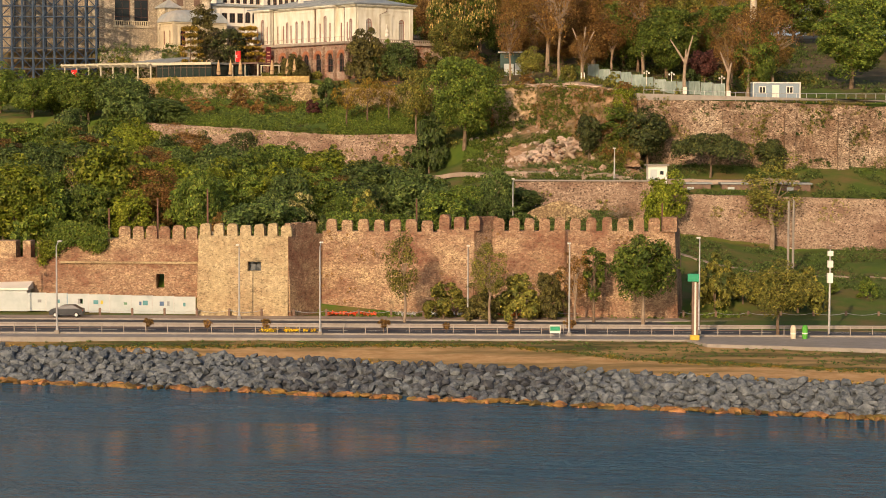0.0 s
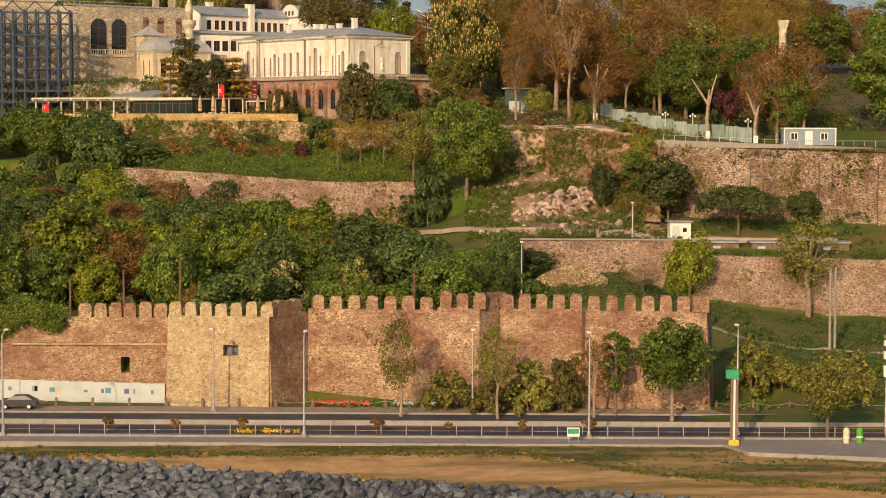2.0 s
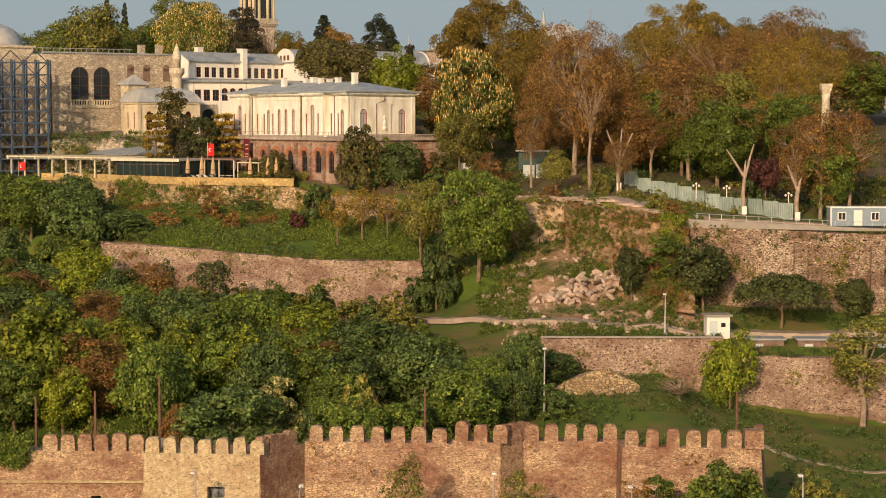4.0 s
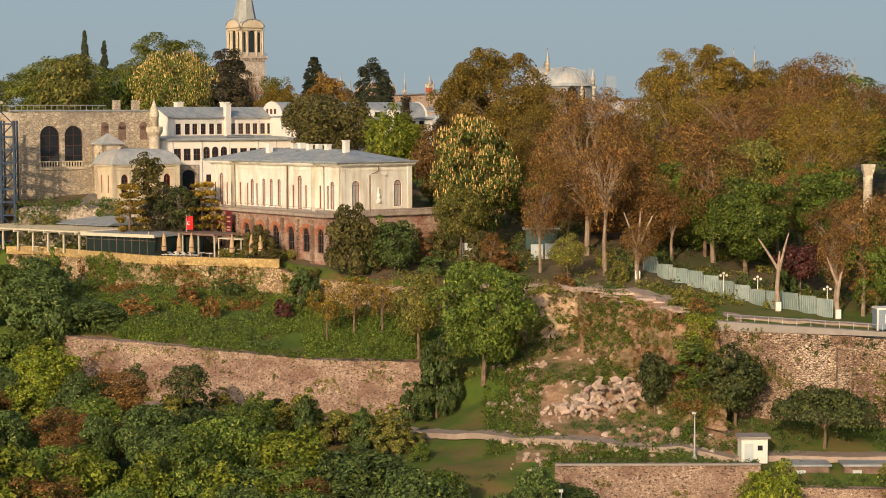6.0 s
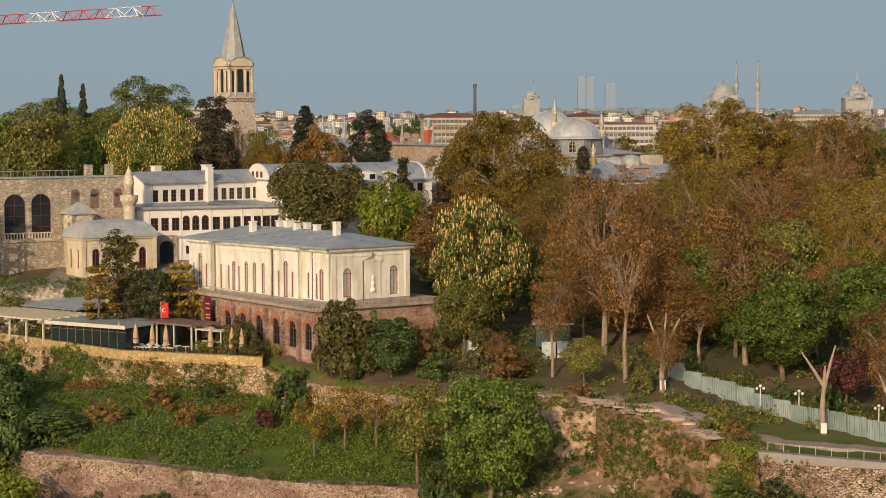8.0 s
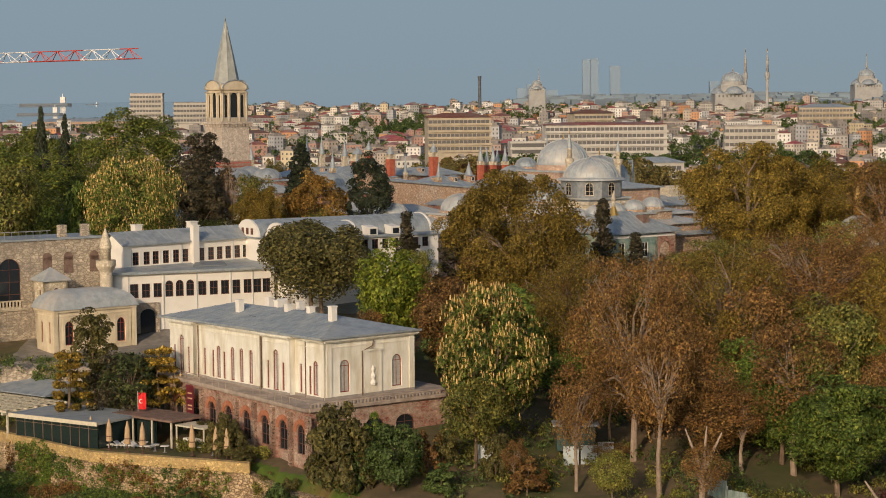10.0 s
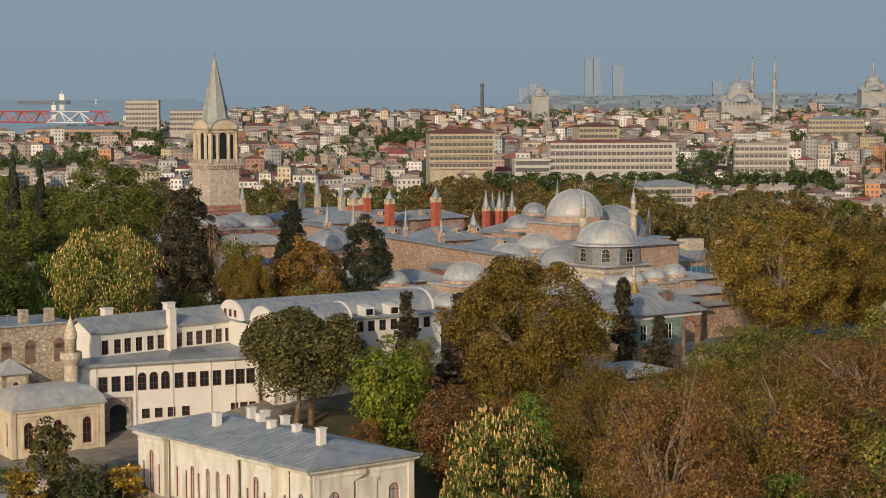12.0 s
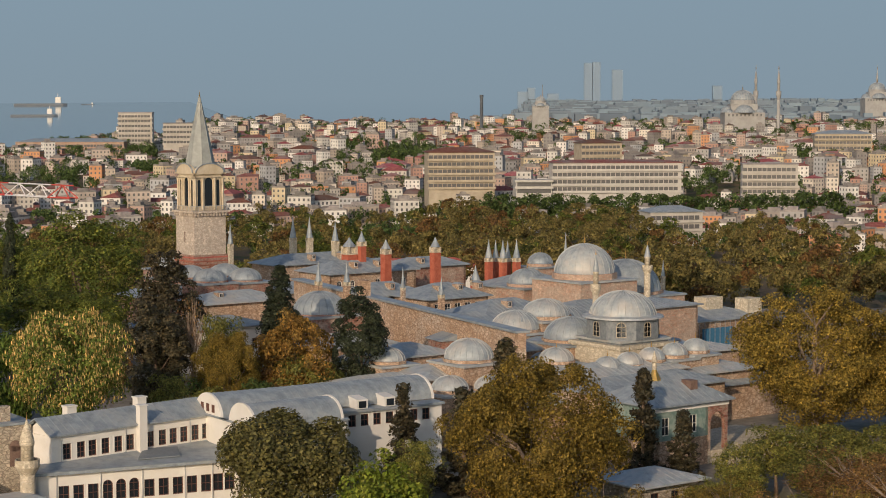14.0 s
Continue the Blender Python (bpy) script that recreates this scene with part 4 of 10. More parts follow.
for _u, _s, _w, _h, _a in arches:
    g = Geo()
    for k in range(13):
        a0, a1 = math.pi * k / 13, math.pi * (k + 1) / 13
        r0, r1 = _w / 2 + 0.04, _w / 2 + 0.55
        q = [(_u + r * math.cos(a), y, _s + _h - _w / 2 + r * math.sin(a)) for y in (-0.12, 0.02) for r, a in ((r0, a0 + 0.02), (r1, a0 + 0.02), (r1, a1 - 0.02), (r0, a1 - 0.02))]
        g.add(q, [(3, 2, 1, 0), (4, 5, 6, 7), (0, 1, 5, 4), (1, 2, 6, 5), (2, 3, 7, 6), (3, 0, 4, 7)])
    part("brick_arch", g, M["orange_brick"] if "orange_brick" in M else M.setdefault("orange_brick", material("orange_brick", (0.32, 0.11, 0.055), (0.44, 0.19, 0.10), 2.0, 0.85, 0.2)), basement)
for _u in (2.2, 6.1, 10.2, 14.4, 18.5, 22.7, 26.8, 30.7, 34.5):
    part("pier", Geo().box(_u - 0.3, _u + 0.3, -0.4, 0.01, 0, 6.3), M["brown_stone"] if "brown_stone" in M else M.setdefault("brown_stone", material("brown_stone", (0.14, 0.09, 0.07), (0.24, 0.16, 0.12), 1.5, 0.9, 0.3)), basement).data.materials[0] = M["retaining"]
facade(basement, frame_on(B0, B1, 37.0).inverted() @ frame_on(B1, B2, 37.0), br, 6.7, [(4.2, 2.2, 3.0, 3.2, 0.7), (8.4, 2.4, 2.4, 2.9, 0.7), (12.4, 2.6, 2.4, 2.7, 0.7)], M["rose_brick"], 0.7, M["brown_wood"], "brick_wall", 2)
_deck = Geo().prism([B0, B1, B2, (-2.6, 347), (-16.5, 366.5), (-30, 371)], 43.7, 44.12, frame_on(B0, B1, 37.0).inverted())
part("terrace_slab", _deck, M["terrace_stone"] if "terrace_stone" in M else M.setdefault("terrace_stone", material("terrace_stone", (0.32, 0.26, 0.20), (0.46, 0.38, 0.31), 1.0, 0.9, 0.1, stain=(0.18, 0.14, 0.12), stain_scale=0.3)), basement)
part("slab_lip", Geo().box(-0.4, bl + 0.25, -0.45, 0.0, 6.7, 7.1), M["terrace_stone"], basement)
_m = frame_on(B0, B1, 37.0).inverted() @ frame_on(B1, B2, 37.0)
part("slab_lip", Geo().box(0.0, br + 0.3, -0.45, 0.0, 6.7, 7.1, _m), M["terrace_stone"], basement)
g = Geo()
for i in range(int(bl / 1.6)):
    g.box(0.2 + i * 1.6, 0.26 + i * 1.6, -0.28, -0.22, 7.1, 7.9)
g.box(0, bl, -0.28, -0.22, 7.86, 7.92)
for i in range(int(br / 0.45)):
    g.box(0.2 + i * 0.45, 0.34 + i * 0.45, -0.3, -0.16, 7.1, 7.45, _m)
g.box(0, br, -0.34, -0.12, 7.45, 7.6, _m)
part("balustrade", g, M["terrace_stone"], basement)
_st = pose(-4.0, 343.8, 37, 0, 0, 34)
part("side_wall", Geo().box(0.02, 4, 0, 0.8, 0, 7.3, frame_on(B0, B1, 37.0).inverted() @ _st), M["retaining"], basement)

# white two-storey library
LIBW = M["white"]
lib = thing("white_wing", pose(-47.9, 390.3, 45.6, 0, 0, 24.2), "white rendered two-storey wing with rows of dark windows and lead roofs", "palace building")
LL = 22.6
low = [(u, 4.35, 1.15, 1.9, 0) for u in (3.0, 4.6, 6.2)] + [(u, 4.35, 1.1, 2.2, 1) for u in (7.8, 9.25, 10.7)] + [(u, 4.35, 1.15, 1.9, 0) for u in (12.4, 14.0, 15.6, 17.2, 18.8, 20.2, 21.5)]
hall(lib, LL, 4.4, 7.7, LIBW, low + [(u, 0.9, 1.0, 1.2, 0) for u in (8.2, 9.8, 11.4, 13.2, 19.4, 20.6, 21.7)], left=[(1.4, 4.35, 0.9, 1.9, 0), (3.0, 4.35, 0.9, 1.9, 0)], frame_mat=M["brown_wood"], surround=M["white"])
part("arch_recess", Geo().wall(3.2, 4.1, 0.35, [(0.55, 2.65, 0, 3.3, 0.8)], pose(3.1, -0.36, -0.4)), M["palace_stone"], lib, "stone surround of an arched gateway")
# dark sheet on the solid wall stands in for the shaded archway
part("gate", Geo().box(3.5, 5.9, -0.03, -0.005, -0.4, 3.0), M["dark_glass"], lib)
_up = frame_on((-47.9, 390.3), (-27.4, 399.5), 45.6).inverted() @ frame_on((-46.9, 393.8), (-31.3, 409.1), 45.6)
_ua, _ub = _up @ Vector((0, 0, 0)), _up @ Vector((21.8, 0, 0))
part("lower_roof", Geo().prism([(-0.35, -0.5), (LL + 0.5, -0.5), (_ub.x + 3.0, _ub.y + 0.6), (_ub.x, _ub.y), (_ua.x, _ua.y), (-0.6, 3.4)], 7.62, [7.85, 7.85, 8.2, 8.3, 8.3, 8.2]), M["lead"], lib)
part("gutter", Geo().box(-0.4, LL + 0.6, -0.62, -0.5, 7.55, 7.9), M["lead"], lib)
part("side_wall", Geo().prism([(LL - 0.4, 0.1), (LL, 0.1), (_ub.x + 2.6, _ub.y + 0.4), (_ub.x + 2.2, _ub.y + 0.4)], 0, 7.7), LIBW, lib)
part("roof_light", Geo().prism([(11.8, 2.4), (16.6, 2.4), (17.6, 7.0), (13.6, 7.0)], 8.0, [8.16, 8.16, 8.36, 8.36]), M["zinc"], lib, "flat grey roof hatch")
facade(lib, _up, 21.8, 11.1, [(u, 8.45, 1.05, 1.75, 0) for u in (2.0, 3.8, 5.3, 7.0, 8.7, 10.3, 13.0, 14.7, 16.2, 17.7, 19.3, 20.8)], LIBW, 0.45, M["brown_wood"], "upper_wall", 3, M["white"])
part("upper_back", Geo().box(0.01, 0.45, 0.46, 5.4, 0, 11.1, _up).box(21.35, 21.79, 0.46, 5.4, 0, 11.1, _up).box(0, 21.8, 5.4, 5.8, 0, 11.1, _up), LIBW, lib)
part("upper_floor", Geo().box(0.5, 21.3, 0.5, 5.3, 8.0, 8.2, _up), M["brown_wood"], lib)
_roof = [(-0.4, -0.4, 11.1), (22.2, -0.4, 11.1), (22.2, 2.7, 12.75), (-0.4, 2.7, 12.75), (-0.4, 6.0, 11.1), (22.2, 6.0, 11.1)]
part("upper_roof", Geo().add(_roof + [(x, y, z + 0.16) for x, y, z in _roof], [(3, 2, 1, 0), (2, 3, 4, 5), (6, 7, 8, 9), (9, 8, 11, 10), (0, 1, 7, 6), (5, 4, 10, 11), (1, 2, 8, 7), (2, 5, 11, 8), (3, 0, 6, 9), (4, 3, 9, 10)], _up), M["lead"], lib)
_seams = Geo()
for i in range(1, 26):
    _seams.tube([(-0.4 + i * 0.87, -0.4, 11.28), (-0.4 + i * 0.87, 2.7, 12.93)], [0.04, 0.04], 4, _up)
part("roof_seams", _seams, M["lead"], lib)
part("gable", Geo().add([(0.2, 0.2, 11.05), (0.2, 5.3, 11.05), (0.2, 2.7, 12.6), (0.5, 0.2, 11.05), (0.5, 5.3, 11.05), (0.5, 2.7, 12.6)], [(0, 2, 1), (3, 4, 5), (0, 1, 4, 3), (1, 2, 5, 4), (2, 0, 3, 5)], _up), LIBW, lib)
part("chimney", Geo().box(11.1, 12.1, -0.75, -0.01, 7.8, 13.3, _up).box(11.0, 12.2, -0.85, 0.1, 13.3, 13.45, _up), LIBW, lib, "tall white chimney stack")
for _x in (4.6, 14.0):
    part("chimney", Geo().box(_x - 0.6, _x + 0.6, 2.9, 3.9, 12.0, 13.6, _up).box(_x - 0.7, _x + 0.7, 2.8, 4.0, 13.6, 13.74, _up), LIBW, lib)
for _u in (2.2, 7.0, 11.6, 16.4, 19.5):
    part("downpipe", Geo().tube([(_u, -0.1, 0), (_u, -0.1, 7.6)], [0.06, 0.06], 6), M["steel"], lib)
for _u in (1.2, 9.6, 18.5):
    part("downpipe", Geo().tube([_up @ Vector((_u, -0.1, 8.3)), _up @ Vector((_u, -0.1, 11.0))], [0.05, 0.05], 6), M["steel"], lib)

# vaulted hall behind it
vault = thing("vaulted_hall", pose(-25.2, 398.0, 45.6, 0, 0, 33), "white hall with two lead-covered barrel vaults", "palace building")


def barrel(x0, x1, y0, y1, z, rise, mat, gable):
    n = 14
    r = (y1 - y0) / 2
    pts = [((y0 + y1) / 2 - r * math.cos(k * math.pi / n), z + rise * math.sin(k * math.pi / n)) for k in range(n + 1)]
    vs = [(x0, p[0], p[1]) for p in pts] + [(x1, p[0], p[1]) for p in pts]
    part("barrel_roof", Geo().add(vs, [(k + 1, k, n + 1 + k, n + 2 + k) for k in range(n)]), mat, vault, "", False)
    inner = [((y0 + y1) / 2 + (p[0] - (y0 + y1) / 2) * 1.03, z + (p[1] - z) * 1.05) for p in pts]
    for x in (x0 - 0.25, x1 - 0.05):
        vs = [(x, p[0], p[1]) for p in inner] + [(x + 0.3, p[0], p[1]) for p in inner]
        m_ = n + 1
        part("gable", Geo().add(vs, [tuple(range(m_)), tuple(reversed(range(m_, 2 * m_)))] + [(k, m_ + k, m_ + (k + 1) % m_, (k + 1) % m_) for k in range(m_)]), gable, vault)
    sm = Geo()
    for i in range(1, int((x1 - x0) / 0.8)):
        x = x0 + i * 0.8
        sm.tube([(x, p[0], p[1] + 0.02) for p in pts], [0.035] * (n + 1), 4)
    part("roof_seams", sm, mat, vault)


facade(vault, quarter(0, 0, 0), 11.4, 11.3, [(7.0, 4.6, 0.9, 1.5, 0)], M["white"], 0.5, M["brown_wood"], "front_wall")
facade(vault, quarter(3, 0, 16.0), 16.0, 11.3, [(2.6, 8.2, 0.8, 1.9, 1), (2.4, 5.8, 0.9, 1.0, 0)], M["white"], 0.5, M["brown_wood"], "end_wall")
part("end_wall", Geo().box(10.9, 11.4, 0.5, 7.5, 0, 11.3), M["white"], vault)
facade(vault, quarter(0, 11.4, 6.6), 17.0, 10.8, [(1.2 + 1.7 * k, 9.1, 1.05, 1.4, 0) for k in range(9)], M["white"], 0.5, M["brown_wood"], "rear_front", 2, M["white"])
part("rear_back", Geo().box(0, 28.4, 15.6, 16.0, 0, 10.8).box(27.9, 28.4, 7.1, 15.6, 0, 10.8), M["white"], vault)
barrel(0.3, 11.1, 0.5, 6.7, 11.3, 2.3, M["lead"], M["white"])
barrel(0.2, 28.3, 8.6, 15.3, 11.2, 2.5, M["lead"], M["white"])
part("flat_gutter", Geo().box(-0.35, 11.7, -0.35, 0.5, 11.26, 11.42).box(-0.35, 11.7, 6.7, 8.6, 11.26, 11.42).box(-0.35, -0.01, 0.5, 16.2, 11.26, 11.42).box(11.7, 28.6, 6.2, 8.7, 10.8, 11.1), M["lead"], vault)
for _y in (10.2, 11.6, 13.0):
    part("gable_window", Geo().box(-0.09, -0.05, _y, _y + 0.7, 11.7, 12.6), M["brown_wood"], vault)
for _x in (12.6, 16.8, 20.6):
    part("dormer", Geo().prism([(_x, 6.9), (_x + 1.5, 6.9), (_x + 1.5, 9.6), (_x, 9.6)], 10.8, [12.2, 12.2, 12.5, 12.5]), M["white"], vault)
    part("dormer_window", Geo().box(_x + 0.25, _x + 1.25, 6.84, 6.89, 11.2, 12.0), M["dark_glass"], vault)

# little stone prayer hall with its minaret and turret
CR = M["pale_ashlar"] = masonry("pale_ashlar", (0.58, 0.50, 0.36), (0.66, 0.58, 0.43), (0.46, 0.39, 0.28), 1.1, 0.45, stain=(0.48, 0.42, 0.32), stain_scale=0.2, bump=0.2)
CH = M["chapel_stone"] = material("warm_cream_ashlar", (0.58, 0.49, 0.33), (0.70, 0.61, 0.44), 0.7, 0.8, 0.1, stain=(0.44, 0.36, 0.25), stain_scale=0.5, stain_amt=0.6, stain_stretch=(1, 1, 0.35))
chapel = thing("prayer_hall", pose(-53.4, 380.0, 44.0, 0, 0, ROT), "small pale stone prayer hall with pointed windows and a lead roof", "mosque")
hall(chapel, 11.2, 5.6, 5.3, CH, [(1.9, 1.0, 1.15, 3.1, 1.25), (5.6, 1.0, 1.15, 3.1, 1.25), (9.3, 1.0, 1.15, 3.1, 1.25)], left=[(1.6, 1.2, 0.45, 2.8, 1.2), (3.8, 1.2, 0.45, 2.8, 1.2)], frame_mat=RED)
part("cornice", Geo().box(-0.28, 11.48, -0.28, 5.9, 5.3, 5.6).box(-0.1, 11.3, -0.1, 5.7, 4.75, 4.83), CH, chapel)
for _u in (0.0, 11.2):
    part("corner_pilaster", Geo().box(_u - 0.3, _u + 0.3, -0.12, 0.3, 0, 5.3), CH, chapel)
for _u in (1.9, 5.6, 9.3):
    part("window_surround", Geo().box(_u - 0.95, _u - 0.62, -0.07, 0.02, 0.9, 4.3).box(_u + 0.62, _u + 0.95, -0.07, 0.02, 0.9, 4.3).box(_u - 0.95, _u + 0.95, -0.07, 0.02, 4.3, 4.5).box(_u - 1.0, _u + 1.0, -0.1, 0.02, 0.75, 0.9), CH, chapel)
_prof = [(0.0, 0.0), (0.07, 0.75), (0.18, 1.4), (0.36, 1.95), (0.62, 2.3), (1.0, 2.42)]
vs, fs = [], []
for t_, zz in _prof:
    x0, x1, y0, y1 = -0.5 + t_ * 4.4, 11.7 - t_ * 4.4, -0.5 + t_ * 3.1, 6.1 - t_ * 3.1
    vs += [(x0, y0, 5.6 + zz), (x1, y0, 5.6 + zz), (x1, y1, 5.6 + zz), (x0, y1, 5.6 + zz)]
for j in range(len(_prof) - 1):
    fs += [(j * 4 + i, j * 4 + (i + 1) % 4, j * 4 + 4 + (i + 1) % 4, j * 4 + 4 + i) for i in range(4)]
fs += [(3, 2, 1, 0), tuple(len(vs) - 4 + i for i in range(4))]
part("roof", Geo().add(vs, fs), M["lead_pale"], chapel, "curved pale lead roof")


def minaret(x, y, z0, z1, r, label, group="", mat=None, cap=None):
    h = z1 - z0
    ob = thing("minaret", pose(x, y, z0), label, "minaret", group)
    part("shaft", Geo().lathe([(r * 1.25, 0), (r * 1.2, h * 0.1), (r, h * 0.14), (r * 0.95, h * 0.58)], 16), mat or CR, ob, "", True)
    part("balcony", Geo().lathe([(r, h * 0.55), (r * 1.5, h * 0.6), (r * 1.55, h * 0.605), (r * 1.55, h * 0.66), (r * 1.4, h * 0.66), (r * 1.4, h * 0.61), (r * 0.8, h * 0.61)], 16), mat or CR, ob)
    part("upper_shaft", Geo().lathe([(r * 0.82, h * 0.6), (r * 0.8, h * 0.76), (r * 0.92, h * 0.765), (r * 0.92, h * 0.785)], 16), mat or CR, ob, "", True)
    part("cap", Geo().lathe([(r * 0.95, h * 0.785), (r * 0.85, h * 0.82), (r * 0.4, h * 0.9), (0.03, h * 0.96)], 16), cap or CR, ob)
    finial(ob, 0, 0, h * 0.945, h * 0.05)
    return ob


minaret(-48.3, 388.2, 46, 60.2, 0.85, "short pale stone minaret beside the small prayer hall")
turret = thing("stone_turret", pose(-56.3, 387.6, 44, 0, 0, ROT), "square pale stone turret with a low pyramid roof", "turret")
hall(turret, 3.3, 3.3, 8.6, CR, [(1.7, 7.0, 0.7, 0.7, 1)], left=[(1.2, 4.4, 0.5, 1.2, 0), (1.9, 6.6, 0.5, 0.8, 0)], frame_mat=M["brown_wood"])
hip_roof(turret, 0, 3.3, 0, 3.3, 8.6, 1.75, M["lead_pale"], None, 0.35, "roof", False)

# the great palace wall with its loggia
PS = M["palace_stone"]
pw0, pw1 = (-68.5, 383.5), (-49.6, 396.4)
pl = dist(pw0, pw1)
palace_wall = thing("palace_wall", frame_on(pw0, pw1, 36.0), "tall grey ashlar palace wall with arched loggia openings", "palace wall", "", "structure")
facade(palace_wall, quarter(0, 0, 0), pl, 21.8, [(5.0, 13.2, 3.2, 6.4, 1), (9.0, 13.2, 3.0, 6.4, 1)], PS, 1.2, M["brown_wood"], "great_wall", 3)
for _u in (14.3, 17.3, 21.0):
    part("small_arch", Geo().wall(1.3, 2.2, 0.1, [], quarter(0, _u - 0.65, -0.06) @ Matrix.Translation((0, 0, 17.3))).lathe([(0.65, 0), (0.65, 0.1)], 16, (0, 0, 0), pose(_u, 0.04, 19.5, 90)), M["brown_stone"], palace_wall, "blind arched niche")
part("loggia_column", Geo().lathe([(0.35, 13.2), (0.24, 13.5), (0.22, 17.2), (0.4, 17.6)], 12, (7.0, 0.2, 0)), CR, palace_wall)
part("loggia_sill", Geo().box(3.0, 10.9, -0.25, 0.0, 12.7, 13.1), CR, palace_wall)
g = Geo()
for i in range(16):
    g.box(3.3 + i * 0.46, 3.5 + i * 0.46, -0.15, -0.02, 13.1, 13.9)
g.box(3.1, 10.8, -0.2, 0.0, 13.9, 14.05)
part("balustrade", g, CR, palace_wall)
part("offset_band", Geo().box(-0.1, 12.5, -0.35, 0.0, 11.9, 12.25), PS, palace_wall)
part("lower_bastion", Geo().box(0, 13.0, -0.3, 0.0, 0, 11.9), PS, palace_wall)
# paler stone on this flank puts the sunlight on it into the colour
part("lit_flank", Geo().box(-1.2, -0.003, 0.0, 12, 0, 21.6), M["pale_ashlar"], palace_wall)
part("coping", Geo().box(-1.3, pl + 0.2, -0.2, 1.3, 21.8, 22.05), M["lead"], palace_wall)
part("upper_roof", Geo().box(-1.0, pl + 1, 1.3, 12, 21.4, 21.75), M["lead"], palace_wall)
part("far_wall", Geo().box(-32, -1.2, 3.0, 12, 0, 21.4), PS, palace_wall)
for _u in (17.5, 20.8):
    part("chimney", Geo().box(_u - 0.5, _u + 0.5, 2.0, 3.0, 21.7, 23.6), PS, palace_wall)
g = Geo()
for i in range(18):
    g.box(-1 + i * 1.0, -0.94 + i * 1.0, 4.0, 4.06, 21.7, 22.8)
g.box(-1, 16.5, 4.0, 4.06, 22.75, 22.83)
part("roof_rail", g, M["steel"], palace_wall)
# domed lantern over the scaffolded wing
dome_wing = thing("domed_pavilion", pose(-81.5, 398, 56.5, 0, 0, ROT), "square stone pavilion with a pale lead dome", "pavilion")
part("drum", Geo().prism([(-5, -5), (5, -5), (5, 5), (-5, 5)], 0, 3.0), M["pale_ashlar"], dome_wing)
part("dome", dome_geo(4.9, 3.9).mesh("dome", M["lead_pale"], True), None, dome_wing).matrix_basis = Matrix.Translation((0, 0, 3.0))
part("cornice", Geo().box(-5.3, 5.3, -5.3, 5.3, 2.6, 3.0), M["pale_ashlar"], dome_wing)
# scaffolding
scaffold = thing("scaffolding", pose(-84.6, 371.5, 36, 0, 0, 6), "blue-grey steel scaffolding against the palace wall", "scaffolding")
M["scaffold"] = plain("blue_grey_scaffold", (0.02, 0.045, 0.085), 0.6, 0.1)
M["scaffold_wood"] = plain("scaffold_board", (0.16, 0.10, 0.06), 0.8)
for i in range(10):
    for y in (0, 1.6, 5.0):
        part("upright", Geo().box(i * 1.95 - 0.14, i * 1.95 + 0.14, y - 0.12, y + 0.12, 0, 20.4), M["scaffold"], scaffold)
for k in range(11):
    zz = 0.4 + k * 1.95
    part("deck_rail", Geo().box(-0.2, 17.7, -0.06, 0.06, zz - 0.11, zz + 0.11).box(-0.2, 17.7, 1.54, 1.66, zz - 0.11, zz + 0.11), M["scaffold"], scaffold)
    part("board", Geo().box(-0.1, 18.9, 0.2, 1.5, zz - 0.06, zz + 0.02), M["scaffold_wood"], scaffold)
    for i in range(9):
        a, b = (i, i + 1) if (i + k) % 2 else (i + 1, i)
        part("brace", Geo().tube([(a * 1.95, -0.05, zz), (b * 1.95, -0.05, zz + 1.95)], [0.09, 0.09], 4), M["scaffold"], scaffold)


